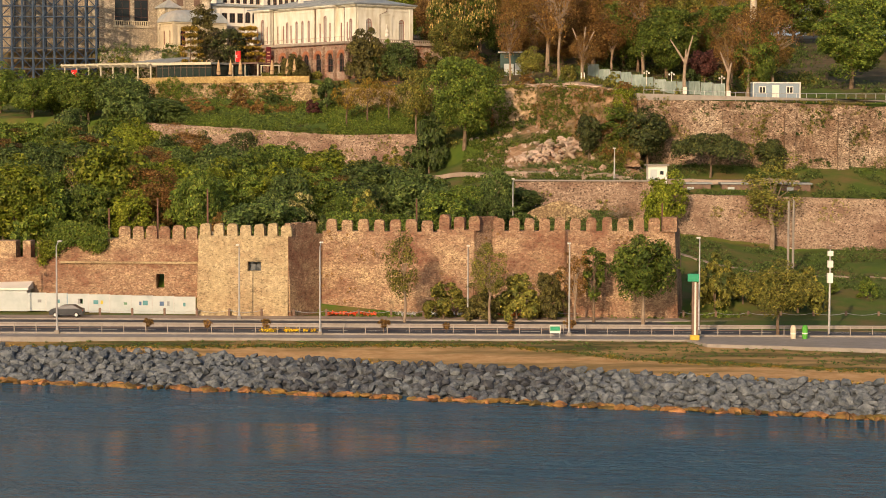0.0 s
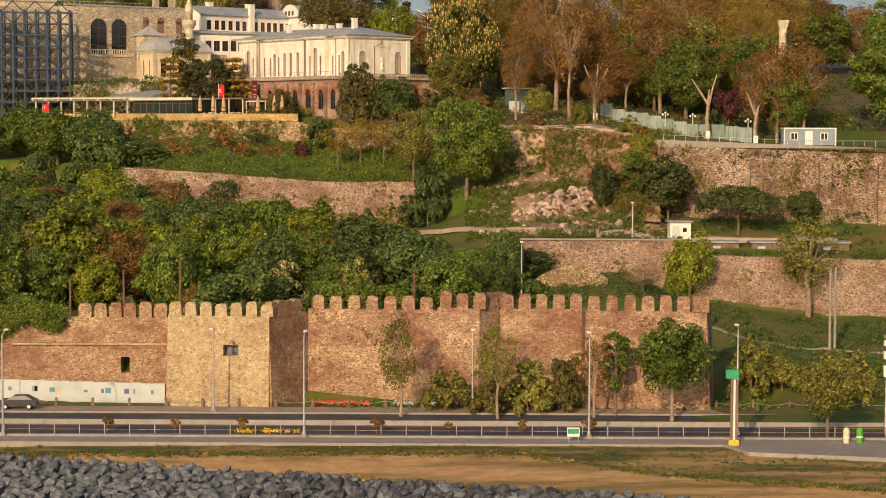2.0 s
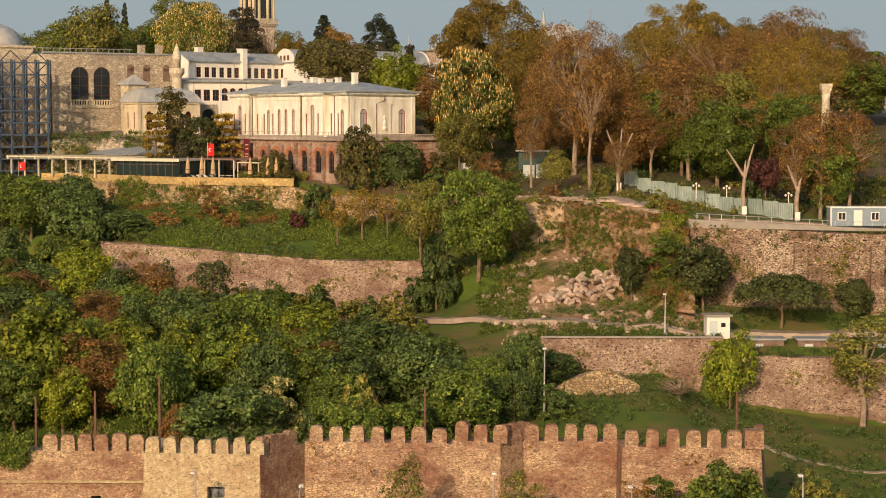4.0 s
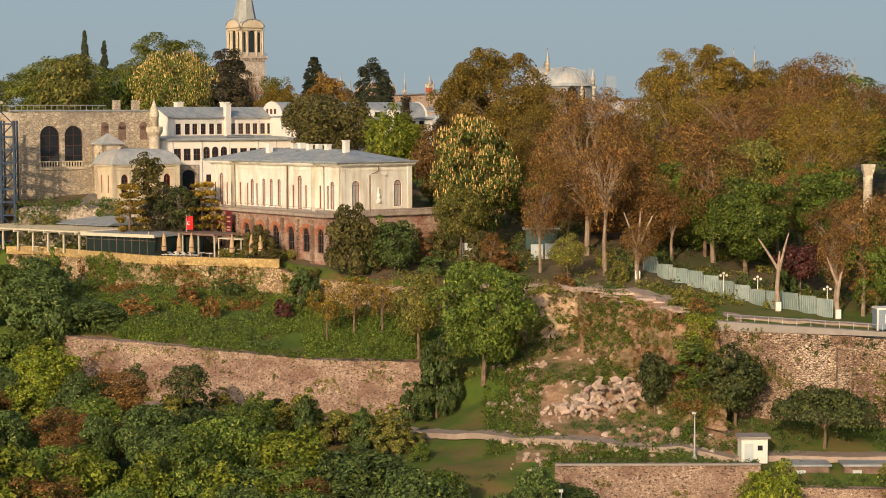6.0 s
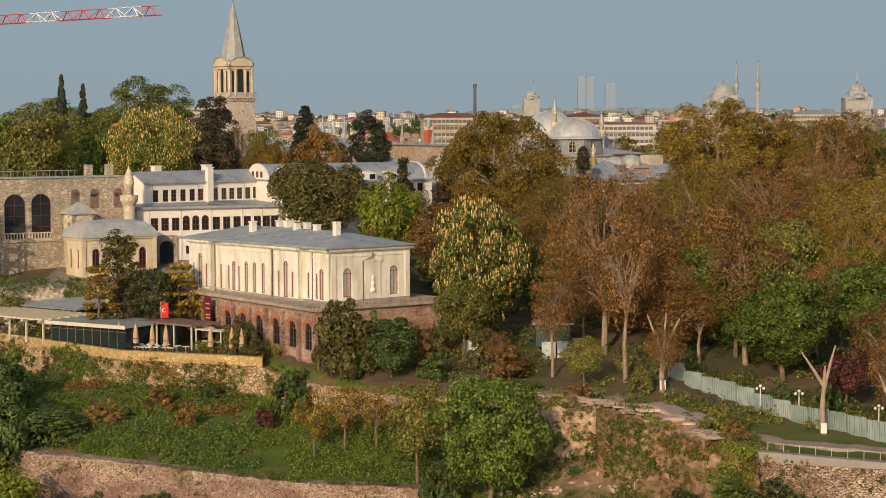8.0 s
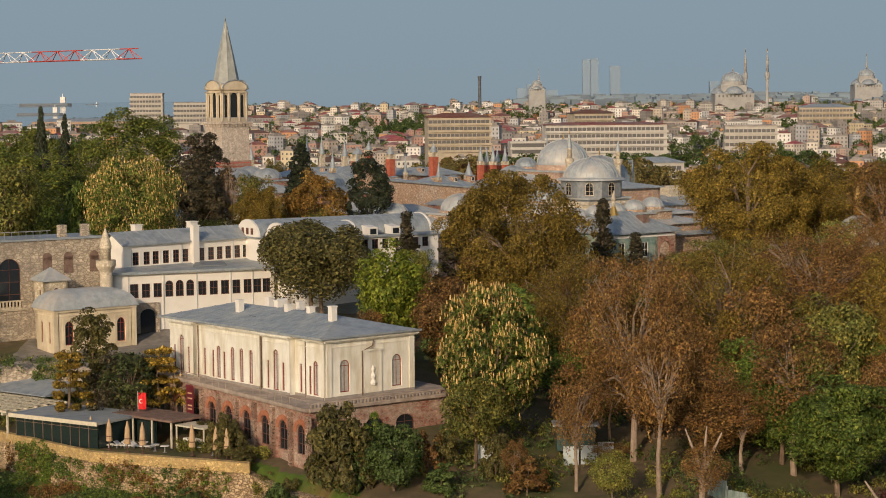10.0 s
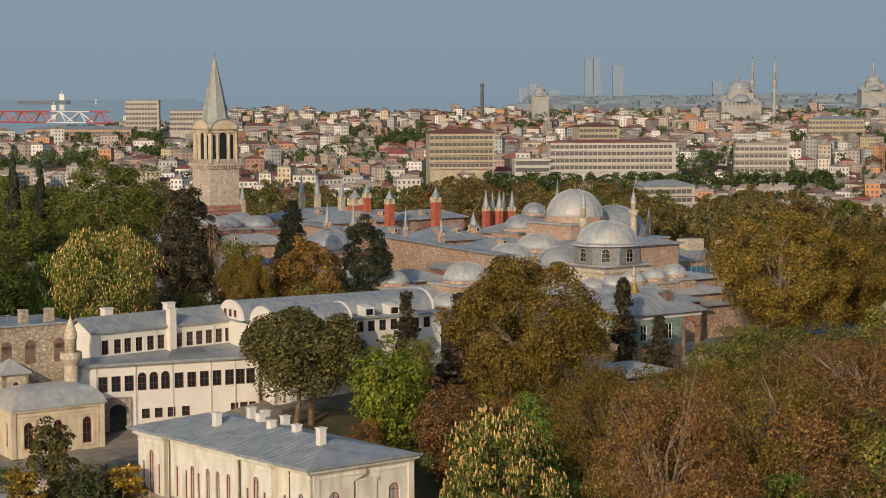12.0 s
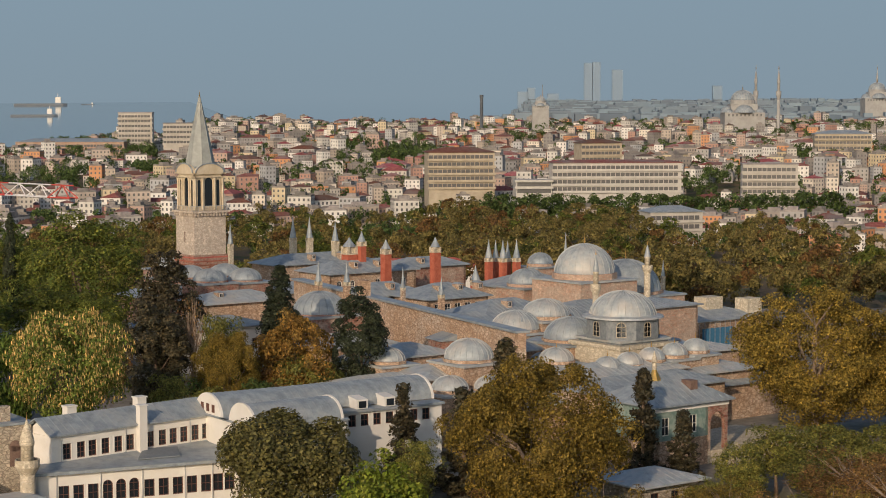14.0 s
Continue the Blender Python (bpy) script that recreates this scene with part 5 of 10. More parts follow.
# ---- trees ----
# kind: (label, leaf material, bark, shape, crown start, clumps, leaves per clump, leaf size, typical height, typical width, limbs)
KINDS = {
    "median": ("small round russet tree beside the guard rail", "russet", "bark", "round", 0.35, 26, 40, 0.08, 1.7, 1.2, 4),
    "olive_slim": ("slender tree with thin olive spring leaves", "olive", "bark_pale", "round", 0.25, 60, 40, 0.12, 9.5, 5.0, 12),
    "gold_slim": ("slim tree with sparse golden spring leaves", "gold", "bark", "round", 0.35, 40, 34, 0.13, 7.5, 5.0, 12),
    "russet_slim": ("leaning bare-limbed tree with sparse russet leaves", "russet", "bark_pale", "round", 0.3, 30, 50, 0.11, 8.7, 3.4, 10),
    "green_slim": ("small slender tree with fresh green leaves", "green", "bark", "round", 0.3, 34, 44, 0.18, 8.7, 3.4, 6),
    "green_round": ("round-headed fresh green tree before the sea wall", "green", "bark_pale", "round", 0.28, 80, 80, 0.2, 9.9, 7.8, 8),
    "bush_deep": ("dense dark green bush on the bank", "deep", "bark", "bush", 0.0, 46, 75, 0.2, 5.0, 5.0, 3),
    "bush_olive": ("olive green bush on the bank", "olive", "bark", "bush", 0.0, 44, 70, 0.19, 5.0, 5.0, 3),
    "bush_green": ("fresh green leafy bush on the bank", "green", "bark", "bush", 0.0, 44, 75, 0.19, 5.0, 4.5, 3),
    "dusky_bush": ("dusky olive brown bush against old masonry", "stonepine", "bark", "bush", 0.0, 64, 110, 0.16, 6.0, 6.0, 4),
    "bush_russet": ("russet leafed shrub on the bank", "russet", "bark", "bush", 0.05, 30, 46, 0.17, 3.6, 4.4, 5),
    "bush_plum": ("plum coloured shrub on the bank", "plum", "bark", "bush", 0.2, 30, 50, 0.17, 3.7, 3.2, 4),
    "olive_tree": ("spreading tree with thin olive spring leaves", "olive", "bark", "round", 0.25, 70, 66, 0.16, 9.0, 7.5, 12),
    "russet_tall": ("tall half-bare tree with russet spring buds", "russet", "bark_pale", "round", 0.3, 70, 60, 0.12, 11.0, 7.5, 18),
    "green_tree": ("full green tree on the hillside", "green", "bark", "round", 0.1, 70, 68, 0.215, 8.5, 8.0, 5),
    "yellow_tree": ("yellow-green leafy tree behind the wall", "yellow", "bark", "round", 0.1, 70, 68, 0.215, 9.1, 7.5, 5),
    "deep_tree": ("dark green tree on the hillside", "deep", "bark", "round", 0.08, 70, 68, 0.215, 7.5, 8.0, 5),
    "blossom_bush": ("bush with pale spring blossom", "pale", "bark", "bush", 0.0, 60, 60, 0.2, 7.9, 6.3, 4),
    "russet_tree": ("rounded tree with rusty brown leaves", "russet", "bark", "round", 0.12, 80, 96, 0.155, 12.0, 8.5, 6),
    "bare": ("bare grey-branched tree without leaves", "russet", "bark_pale", "bare", 0.2, 60, 5, 0.14, 9.0, 6.0, 46),
    "green_big": ("large fresh green broadleaf tree", "green", "bark", "round", 0.15, 130, 130, 0.19, 13.0, 12.0, 8),
    "scraggy": ("scraggy dark tree with thin foliage", "pine", "bark", "round", 0.2, 46, 30, 0.2, 7.5, 5.5, 12),
    "pine_low": ("low dark spreading pine on the bank", "pine", "bark", "round", 0.2, 80, 56, 0.2, 7.0, 6.0, 6),
    "umbrella_low": ("wide dark ragged pine above a low wall", "pine", "bark", "umbrella", 0.25, 90, 90, 0.17, 6.2, 11.5, 8),
    "chestnut": ("tall horse chestnut covered with cream candles", "chestnut", "bark", "full", 0.1, 170, 90, 0.2, 17.0, 11.0, 6),
    "green_tall": ("tall green broadleaf garden tree", "green", "bark", "round", 0.15, 90, 110, 0.19, 11.5, 9.0, 8),
    "russet_big": ("great plane tree with russet spring foliage", "russet", "bark_pale", "round", 0.22, 200, 110, 0.125, 17.0, 16.5, 36),
    "olive_big": ("great plane tree with olive green spring foliage", "oliveplane", "bark_pale", "round", 0.2, 200, 110, 0.13, 17.0, 16.5, 30),
    "plum_round": ("round plum-leafed tree in the garden", "plum", "bark", "round", 0.3, 60, 60, 0.18, 6.4, 5.1, 8),
    "pine_umbrella": ("broad round-headed stone pine on bare trunks", "stonepine", "bark", "full", 0.36, 64, 260, 0.21, 12.0, 11.5, 8),
    "conifer": ("dark broken conifer in the palace garden", "plumdark", "bark", "cone", 0.08, 90, 60, 0.2, 10.0, 5.0, 0),
    "plane_big": ("huge olive-leafed plane tree in the palace", "oliveplane", "bark_pale", "round", 0.08, 230, 230, 0.175, 21.0, 22.0, 22),
    "chestnut_low": ("broad horse chestnut thick with cream blossom", "chestnut", "bark", "full", 0.34, 110, 130, 0.2, 18.0, 14.4, 8),
    "deep_big": ("large golden-green tree in the palace park", "park", "bark", "full", 0.12, 110, 170, 0.2, 23.0, 14.0, 6),
    "cypress": ("dark columnar cypress in the palace park", "cypress", "bark", "column", 0.05, 260, 66, 0.17, 19.0, 4.4, 0),
    "stone_cypress": ("old dark cypress with a spreading top", "cypress", "bark", "full", 0.28, 90, 170, 0.18, 18.4, 7.1, 4),
    "rust_tree": ("broad tree with rusty gold leaves in the palace", "rust", "bark", "round", 0.12, 100, 120, 0.2, 14.0, 12.0, 8),
    "dusky_cypress": ("broad old cypress with dusky brown foliage", "plumdark", "bark", "egg", 0.08, 130, 110, 0.19, 17.0, 8.0, 3),
    "cedar_dark": ("dark upright cedar on the terrace", "stonepine", "bark", "egg", 0.22, 60, 90, 0.17, 13.9, 4.4, 0),
    "cedar_spread": ("dusky spreading cedar on the terrace", "plumdark", "bark", "layers", 0.3, 70, 56, 0.17, 9.0, 8.6, 0),
    "cedar_gold": ("golden layered cedar on the terrace", "gold", "bark", "layers", 0.3, 70, 50, 0.2, 10.0, 5.6, 0),
}
M["park"] = leafage("park_tree_leaves", (0.085, 0.095, 0.014), (0.045, 0.065, 0.012), (0.13, 0.125, 0.02))
M["stonepine"] = leafage("stone_pine_needles", (0.058, 0.052, 0.014), (0.036, 0.035, 0.011), (0.088, 0.072, 0.019), 0.15)
M["rust"] = leafage("rusty_gold_leaves", (0.125, 0.068, 0.013), (0.08, 0.055, 0.013), (0.18, 0.10, 0.018))
M["parkwood"] = leafage("park_wood_leaves", (0.155, 0.122, 0.034), (0.105, 0.092, 0.028), (0.20, 0.15, 0.042))
M["yellow"] = leafage("yellow_green_leaves", (0.12, 0.14, 0.012), (0.075, 0.105, 0.012), (0.17, 0.17, 0.02))
M["pale"] = leafage("pale_blossom_leaves", (0.20, 0.18, 0.06), (0.12, 0.12, 0.03), (0.36, 0.32, 0.16))
M["chestnut"] = leafage("chestnut_leaves", (0.075, 0.095, 0.015), (0.045, 0.065, 0.012), (0.12, 0.125, 0.025))
M["oliveplane"] = leafage("plane_leaves", (0.124, 0.086, 0.013), (0.078, 0.060, 0.011), (0.182, 0.122, 0.018))
M["plumdark"] = leafage("dusky_conifer", (0.036, 0.030, 0.015), (0.022, 0.022, 0.012), (0.058, 0.043, 0.02), 0.1)
M["gold"] = leafage("golden_cedar", (0.16, 0.10, 0.012), (0.08, 0.06, 0.012), (0.26, 0.17, 0.02), 0.2)
TREES = {}
TREES["olive_slim"] = [(42.7, 262, 12.4, 9.3), (-4.4, 214, 10.5, 4.6), (4.9, 213, 9.4, 4.5)]
TREES["gold_slim"] = [(-16.4, 312.5, 7.4, 4.8), (-13.2, 313.5, 7.8, 5.2), (-9.9, 312.5, 6.6, 4.4)]
TREES["dusky_bush"] = [(3.9, 216, 4.3, 4.9), (11.2, 217, 6.2, 4.6), (-13.9, 326.0, 10.6, 8.4), (-24.8, 336.5, 3.6, 3.6), (-30.5, 346, 3.4, 3.4), (-28, 342.2, 3.0, 3.2), (-22.4, 333.4, 3.6, 3.6), (-19.6, 329.8, 4.2, 4.0), (-26.5, 339.4, 2.8, 3.0), (-3.5, 331, 6.0, 5.0), (1.5, 327, 5.0, 5.0)]
TREES["bush_deep"] = [(-5, 240, 7.2, 4.6), (-13.9, 236, 6, 3.9), (9.2, 250, 3.7, 4.8), (-17.1, 287, 5.1, 3.3), (-44.9, 320, 1.8, 6.4), (-30.2, 333, 4.3, 4.2), (-20.5, 326, 5, 5.7), (-3.3, 298, 8.8, 8.1), (-5.8, 297, 6.7, 4.4), (30.6, 228, -0.4, 4.8), (-13.2, 325, 4.6, 4.6), (-3.9, 324, 4.2, 4.1), (36.7, 306, 3, 3.8)]
TREES["russet_slim"] = [(14.1, 214, 8.7, 3.4)]
TREES["green_slim"] = [(24.6, 283.5, 8.0, 6.0), (16.2, 215, 8.7, 3.4)]
TREES["green_round"] = [(21.3, 212, 9.9, 7.8)]
TREES["bush_olive"] = [(-0.2, 217, 5, 5.3), (7.9, 217, 6.5, 6.2), (30.4, 224, 6.3, 5.1), (33.9, 226, 4.4, 4.5), (39.6, 222, 4.9, 5.7), (-9.5, 238, 6.3, 5.1), (-34.8, 236, 5.7, 3.4), (18.4, 312, 2.5, 2.6), (24, 295, -0.1, 3)]
TREES["olive_tree"] = [(34.3, 203, 7.7, 7.2), (-5.3, 306, 10.8, 7.6), (-0.5, 330, 9.4, 7.7), (12.5, 316, 6.8, 5.3), (-34.5, 445, 13, 7.7)]
TREES["bush_green"] = [(48.9, 230, 2.6, 2.6), (45, 232, 1, 2.6), (-43.4, 230.5, 5.9, 3.9), (-40.6, 230.5, 6.1, 3.9), (-38.9, 231, 6.1, 3.3), (-50.1, 231, 5.0, 4.5), (-21.9, 287, 5.1, 2.5), (-41, 236, 6.5, 4.5), (-56.1, 345, 5.4, 4.4), (28.5, 289, 1.5, 2.1), (41.7, 236, 3.7, 3.4), (-11.0, 330, 5.2, 5.6), (-7.2, 329, 6.0, 5.6)]
TREES["russet_tall"] = [(44.2, 296.5, 13.8, 8), (47.8, 297.5, 14.5, 8.5), (41.4, 297.5, 10, 6), (9.4, 322, 10.5, 5.8), (17.2, 318, 13.9, 7.4), (20.6, 311, 8, 7.1), (43.1, 308, 9.1, 7), (45.9, 305, 10.4, 6.3), (3.3, 324, 5.8, 4.1), (13.3, 330, 1.9, 4.2), (26.1, 325, 7.2, 6.2)]
TREES["green_tree"] = [(-44.3, 246, 8.1, 7.7), (-40.7, 252, 8.6, 8.5), (-25.4, 262, 7.6, 8.3), (-50.3, 262, 7, 8.3), (-30.5, 243, 9.8, 6.4), (-0.1, 244, 8.3, 7.9), (-45.3, 236, 5.9, 4.5), (-60.1, 322, 7.6, 8.9), (-53, 312, 10.3, 7.8), (-57.9, 296, 9.7, 6.6), (24.9, 288, 7.1, 7.1), (-57.9, 424, 18.6, 7.2), (-68.8, 440, 13.2, 10.1)]
TREES["yellow_tree"] = [(-10.6, 374, 12.6, 9.4), (-35.9, 258, 9.1, 8.1), (-29.5, 255, 9.2, 6.8)]
TREES["deep_tree"] = [(-8.6, 324.5, 6.6, 6.6), (-21.6, 256, 5.8, 6.8), (-14.9, 258, 6.4, 6.9), (-10.1, 262, 7.5, 10.8), (-5.4, 256, 7.4, 8), (6, 256, 8, 6.8), (9.1, 262, 3.9, 5.7), (-32.4, 276, 6.8, 8.1), (-47.3, 276, 7.1, 8.1), (-54.5, 284, 7.6, 8.4), (-28.4, 282, 6.1, 6.2), (-24.9, 282, 4.8, 5.5), (-51.7, 318, 9.7, 10.3), (-66.4, 330, 5.6, 7.5), (-48, 322, 3.9, 8.9), (-59.1, 308, 10.3, 7.7), (-51.2, 292, 7.9, 8.7), (28.5, 262, 8.5, 6.7), (-53, 470, 17.5, 5.6)]
TREES["blossom_bush"] = [(-17.6, 240, 7.9, 6.3)]
TREES["russet_tree"] = [(-41.2, 278, 6.5, 7.5), (-3.9, 362, 12.5, 9.3), (-13.1, 358, 9.9, 4.9), (-27.2, 440, 14.2, 9.3)]
TREES["bare"] = [(-47.4, 255, 10.9, 4.9), (-8.7, 240, 6.7, 5.2), (22.5, 256, 2.8, 6.8), (-39, 450, 15.8, 6.1)]
TREES["bush_russet"] = [(-41.3, 326, 3.1, 4.9), (-35.8, 331, 3.4, 5), (-31.7, 324, 3.5, 3.2), (5.4, 308, 5.1, 3.1), (25.8, 294, 0.7, 2.9), (-5.4, 328, 5.4, 5.6), (4.6, 322, 4.8, 5.4), (11.6, 312, 2.3, 3.3)]
TREES["bush_plum"] = [(-22.6, 322, 3.7, 3.2)]
TREES["green_big"] = [(45.5, 324, 12.4, 12.0), (30.5, 328, 11.0, 10.5), (2.0, 299.6, 14.6, 12.4), (34.3, 318, 12.9, 12.7), (46.9, 316, 9.4, 8.6), (46.3, 340, 9.7, 8.8)]
TREES["scraggy"] = [(-37.7, 298, 7.3, 4.4), (-31.4, 298, 7.5, 5.9), (-40, 356, 9.7, 6.7)]
TREES["pine_low"] = [(19.8, 284, 6.8, 4.2), (28.1, 282, 8.1, 6.9), (44.9, 278, 4.6, 5.1)]
TREES["umbrella_low"] = [(36.2, 276, 6.2, 11.5)]
TREES["chestnut"] = [(1.4, 335, 18, 11.5)]
TREES["green_tall"] = [(45.8, 297, 11.5, 7.5), (8.8, 352, 8.6, 8.4), (28.9, 335, 11.1, 9.3), (42.4, 345, 11, 10.4), (4.9, 362, 14, 9.3)]
TREES["russet_big"] = [(15.7, 330, 21.2, 16.2), (27.5, 345, 19.4, 16.4), (40.4, 362, 17.5, 19.1), (50, 350, 18, 18.2), (11.3, 365, 13.3, 13.6), (25.4, 380, 9.2, 14.5), (61.4, 375, 15.2, 16.6), (22.9, 372, 11.0, 16.0), (38.6, 380, 11.6, 16.5), (48.4, 388, 12.3, 13.9), (12.2, 350, 17.3, 11.8)]
TREES["plum_round"] = [(38.9, 306, 6.4, 5.1)]
TREES["pine_umbrella"] = [(-20.8, 388, 12.6, 14.6)]
TREES["conifer"] = [(-9.3, 410, 11.5, 6.8), (18.6, 411, 13.5, 7.0), (23.2, 411, 8.5, 6.0), (-2.5, 405, 10.5, 7.0), (3.0, 428, 11, 7)]
TREES["plane_big"] = [(5.2, 382, 21.5, 21.1), (42.5, 433, 20.8, 24.0), (57, 440, 18.5, 24.0), (-33.0, 441, 14.0, 12.0)]
TREES["chestnut_low"] = [(-49.3, 416, 18.8, 14.4)]
TREES["deep_big"] = [(-63, 500, 25.9, 18.3), (-85.3, 520, 21.7, 17), (-76.6, 520, 19.4, 13.7), (-79.3, 470, 17.4, 15.8), (-89.9, 480, 18, 13.9), (-58.5, 478, 17.5, 11.5)]
TREES["cypress"] = [(-29, 471, 19.5, 6.6), (-19.4, 446, 11.1, 2.2), (-78.4, 515, 24.3, 3.2), (-79.9, 500, 25.2, 2.2)]
TREES["stone_cypress"] = [(-16, 447, 18.4, 7.1)]
TREES["rust_tree"] = [(-24.5, 446, 16.5, 11.5)]
TREES["dusky_cypress"] = [(-43.8, 446, 17.5, 10.5), (-46.0, 474, 22.5, 11.0)]
TREES["cedar_dark"] = [(-45.1, 362, 14.3, 5.2)]
TREES["cedar_spread"] = [(-41.6, 358, 9.0, 8.6), (-38.6, 361, 7.2, 6.0)]
TREES["cedar_gold"] = [(-46.9, 355, 10.1, 5.4), (-36.8, 357, 9.9, 6.1)]
TREES["median"] = [(-30.6, 203.6, 1.7, 1.2), (-24.4, 203.6, 1.5, 1.0), (-18.3, 203.6, 1.7, 1.2), (-6.2, 203.6, 1.7, 1.3), (0.3, 203.6, 1.5, 1.1), (6.9, 203.6, 1.6, 1.1), (13.0, 203.6, 1.8, 1.3)]

belt = random.Random(31)


def more(kinds, count, x0, x1, y0, y1, h0, h1, wide, skip=None):
    """Further trees of a wood, spaced out."""
    done = []
    tries = 0
    while len(done) < count and tries < 4000:
        tries += 1
        x, y = belt.uniform(x0, x1), belt.uniform(y0, y1)
        if (skip and skip(x, y)) or any((x - a) ** 2 + (y - b) ** 2 < (0.45 * wide * h0) ** 2 for a, b in done):
            continue
        h = belt.uniform(h0, h1)
        done.append((x, y))
        TREES[belt.choice(kinds)].append((round(x, 1), round(y, 1), round(h, 1), round(h * wide * belt.uniform(0.85, 1.15), 1)))


more(["green_tree", "deep_tree", "deep_tree", "green_tree", "yellow_tree"], 38, -70, -14, 235, 270, 6.5, 9.0, 0.95)
more(["deep_tree", "green_tree", "deep_tree"], 14, -14, 6, 232, 264, 5.5, 7.5, 0.95)
more(["deep_tree", "deep_tree", "russet_tree", "green_tree"], 34, -74, -38, 262, 310, 5.2, 7.4, 1.05)
more(["deep_tree", "green_tree", "deep_tree"], 9, -38, -20, 268, 284, 4.5, 6.5, 1.0)
more(["deep_tree", "green_tree", "green_tree"], 16, -80, -50, 312, 340, 6.5, 9.0, 1.0)
more(["russet_big", "russet_big", "green_tall", "russet_tall"], 20, 44, 92, 305, 440, 12.0, 17.0, 0.95)
more(["russet_tall", "green_tall", "russet_tall", "olive_tree"], 16, 4, 46, 322, 360, 8.0, 13.0, 0.7)
more(["deep_big", "russet_tree", "deep_tree", "olive_tree"], 10, -120, -64, 410, 540, 12.0, 18.0, 0.75, lambda x, y: -90 < x < -60 and y > 490)
more(["russet_tree", "olive_tree", "deep_tree"], 10, -44, -22, 428, 462, 7.0, 10.0, 0.9)
more(["green_tall", "russet_tree", "olive_tree"], 12, -4, 40, 352, 408, 8.0, 11.0, 0.85, lambda x, y: x < 4 and y < 356)
# shrubs on the bank below the hill path
for x in np.arange(-34, -3, 3.1):
    foot = float(np.interp(x, [-34, -18.8, -7.7, 0], [309.5, 303.5, 294.9, 286.5]))
    TREES[belt.choice(["bush_green", "bush_olive", "bush_deep"])].append((round(float(x), 1), round(foot - belt.uniform(5, 7), 1), round(belt.uniform(2.2, 2.8), 1), round(belt.uniform(3.6, 4.8), 1)))
    TREES[belt.choice(["bush_green", "bush_deep", "bush_olive"])].append((round(float(x) + 1.4, 1), round(foot - belt.uniform(11, 14), 1), round(belt.uniform(3.2, 4.4), 1), round(belt.uniform(4.4, 5.6), 1)))


more(["olive_tree", "russet_tree", "olive_tree", "russet_tree"], 17, 42, 80, 384, 428, 5.5, 8.5, 1.0)
more(["olive_tree", "russet_tree", "green_tall"], 16, 8, 44, 340, 372, 7.0, 10.0, 0.9)
more(["deep_tree", "olive_tree", "russet_tree"], 12, -14, 6, 362, 404, 6.0, 8.0, 0.9)
# the paved court below the tiled kiosk stays clear of trees
for kind in ("green_tall", "olive_tree", "russet_tree", "russet_big", "russet_tall"):
    TREES[kind] = [s for s in TREES[kind] if not (17 < s[0] < 56 and 380.5 < s[1] < 430)]
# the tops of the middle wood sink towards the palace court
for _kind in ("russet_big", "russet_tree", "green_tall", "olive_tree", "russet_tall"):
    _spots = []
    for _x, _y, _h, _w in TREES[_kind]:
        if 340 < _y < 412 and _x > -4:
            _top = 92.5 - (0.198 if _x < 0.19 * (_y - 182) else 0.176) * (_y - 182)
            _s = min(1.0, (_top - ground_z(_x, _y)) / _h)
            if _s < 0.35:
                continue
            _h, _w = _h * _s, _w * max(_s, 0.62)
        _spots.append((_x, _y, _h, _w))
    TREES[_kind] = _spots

TREES["yellow_tree"] += TREES["deep_tree"][1::8]
TREES["russet_tree"] += TREES["deep_tree"][2::8]
TREES["deep_tree"] = [q for i, q in enumerate(TREES["deep_tree"]) if i % 8 not in (1, 2)]
TREES["russet_tree"] += [(10.5, 334, 9.5, 9.0), (18.5, 336, 11.0, 10.0), (23.0, 326, 9.0, 8.5), (36.5, 334, 11.5, 10.0), (45.5, 298.5, 9.5, 6.5)]
TREES["olive_big"], TREES["russet_big"] = TREES["russet_big"][1::2], TREES["russet_big"][::2]
TREES["olive_tree"] += [(33, 404, 7, 8.5), (39, 407, 7.5, 9), (46.5, 411, 8, 9), (28, 399, 6.2, 7), (36, 399, 6.5, 8), (24, 395, 5.5, 6.5), (13.5, 385, 4.6, 5), (18.5, 384.5, 4.2, 5), (23, 386.5, 4.6, 5.5), (29, 398, 4.4, 5), (44, 400, 7.2, 8), (38, 396, 4.8, 7), (51, 404, 9, 9), (60, 398, 9, 9), (33, 391, 4.6, 6), (47, 392, 8.5, 8), (55, 388, 9.5, 9), (27, 386, 6.0, 6)]


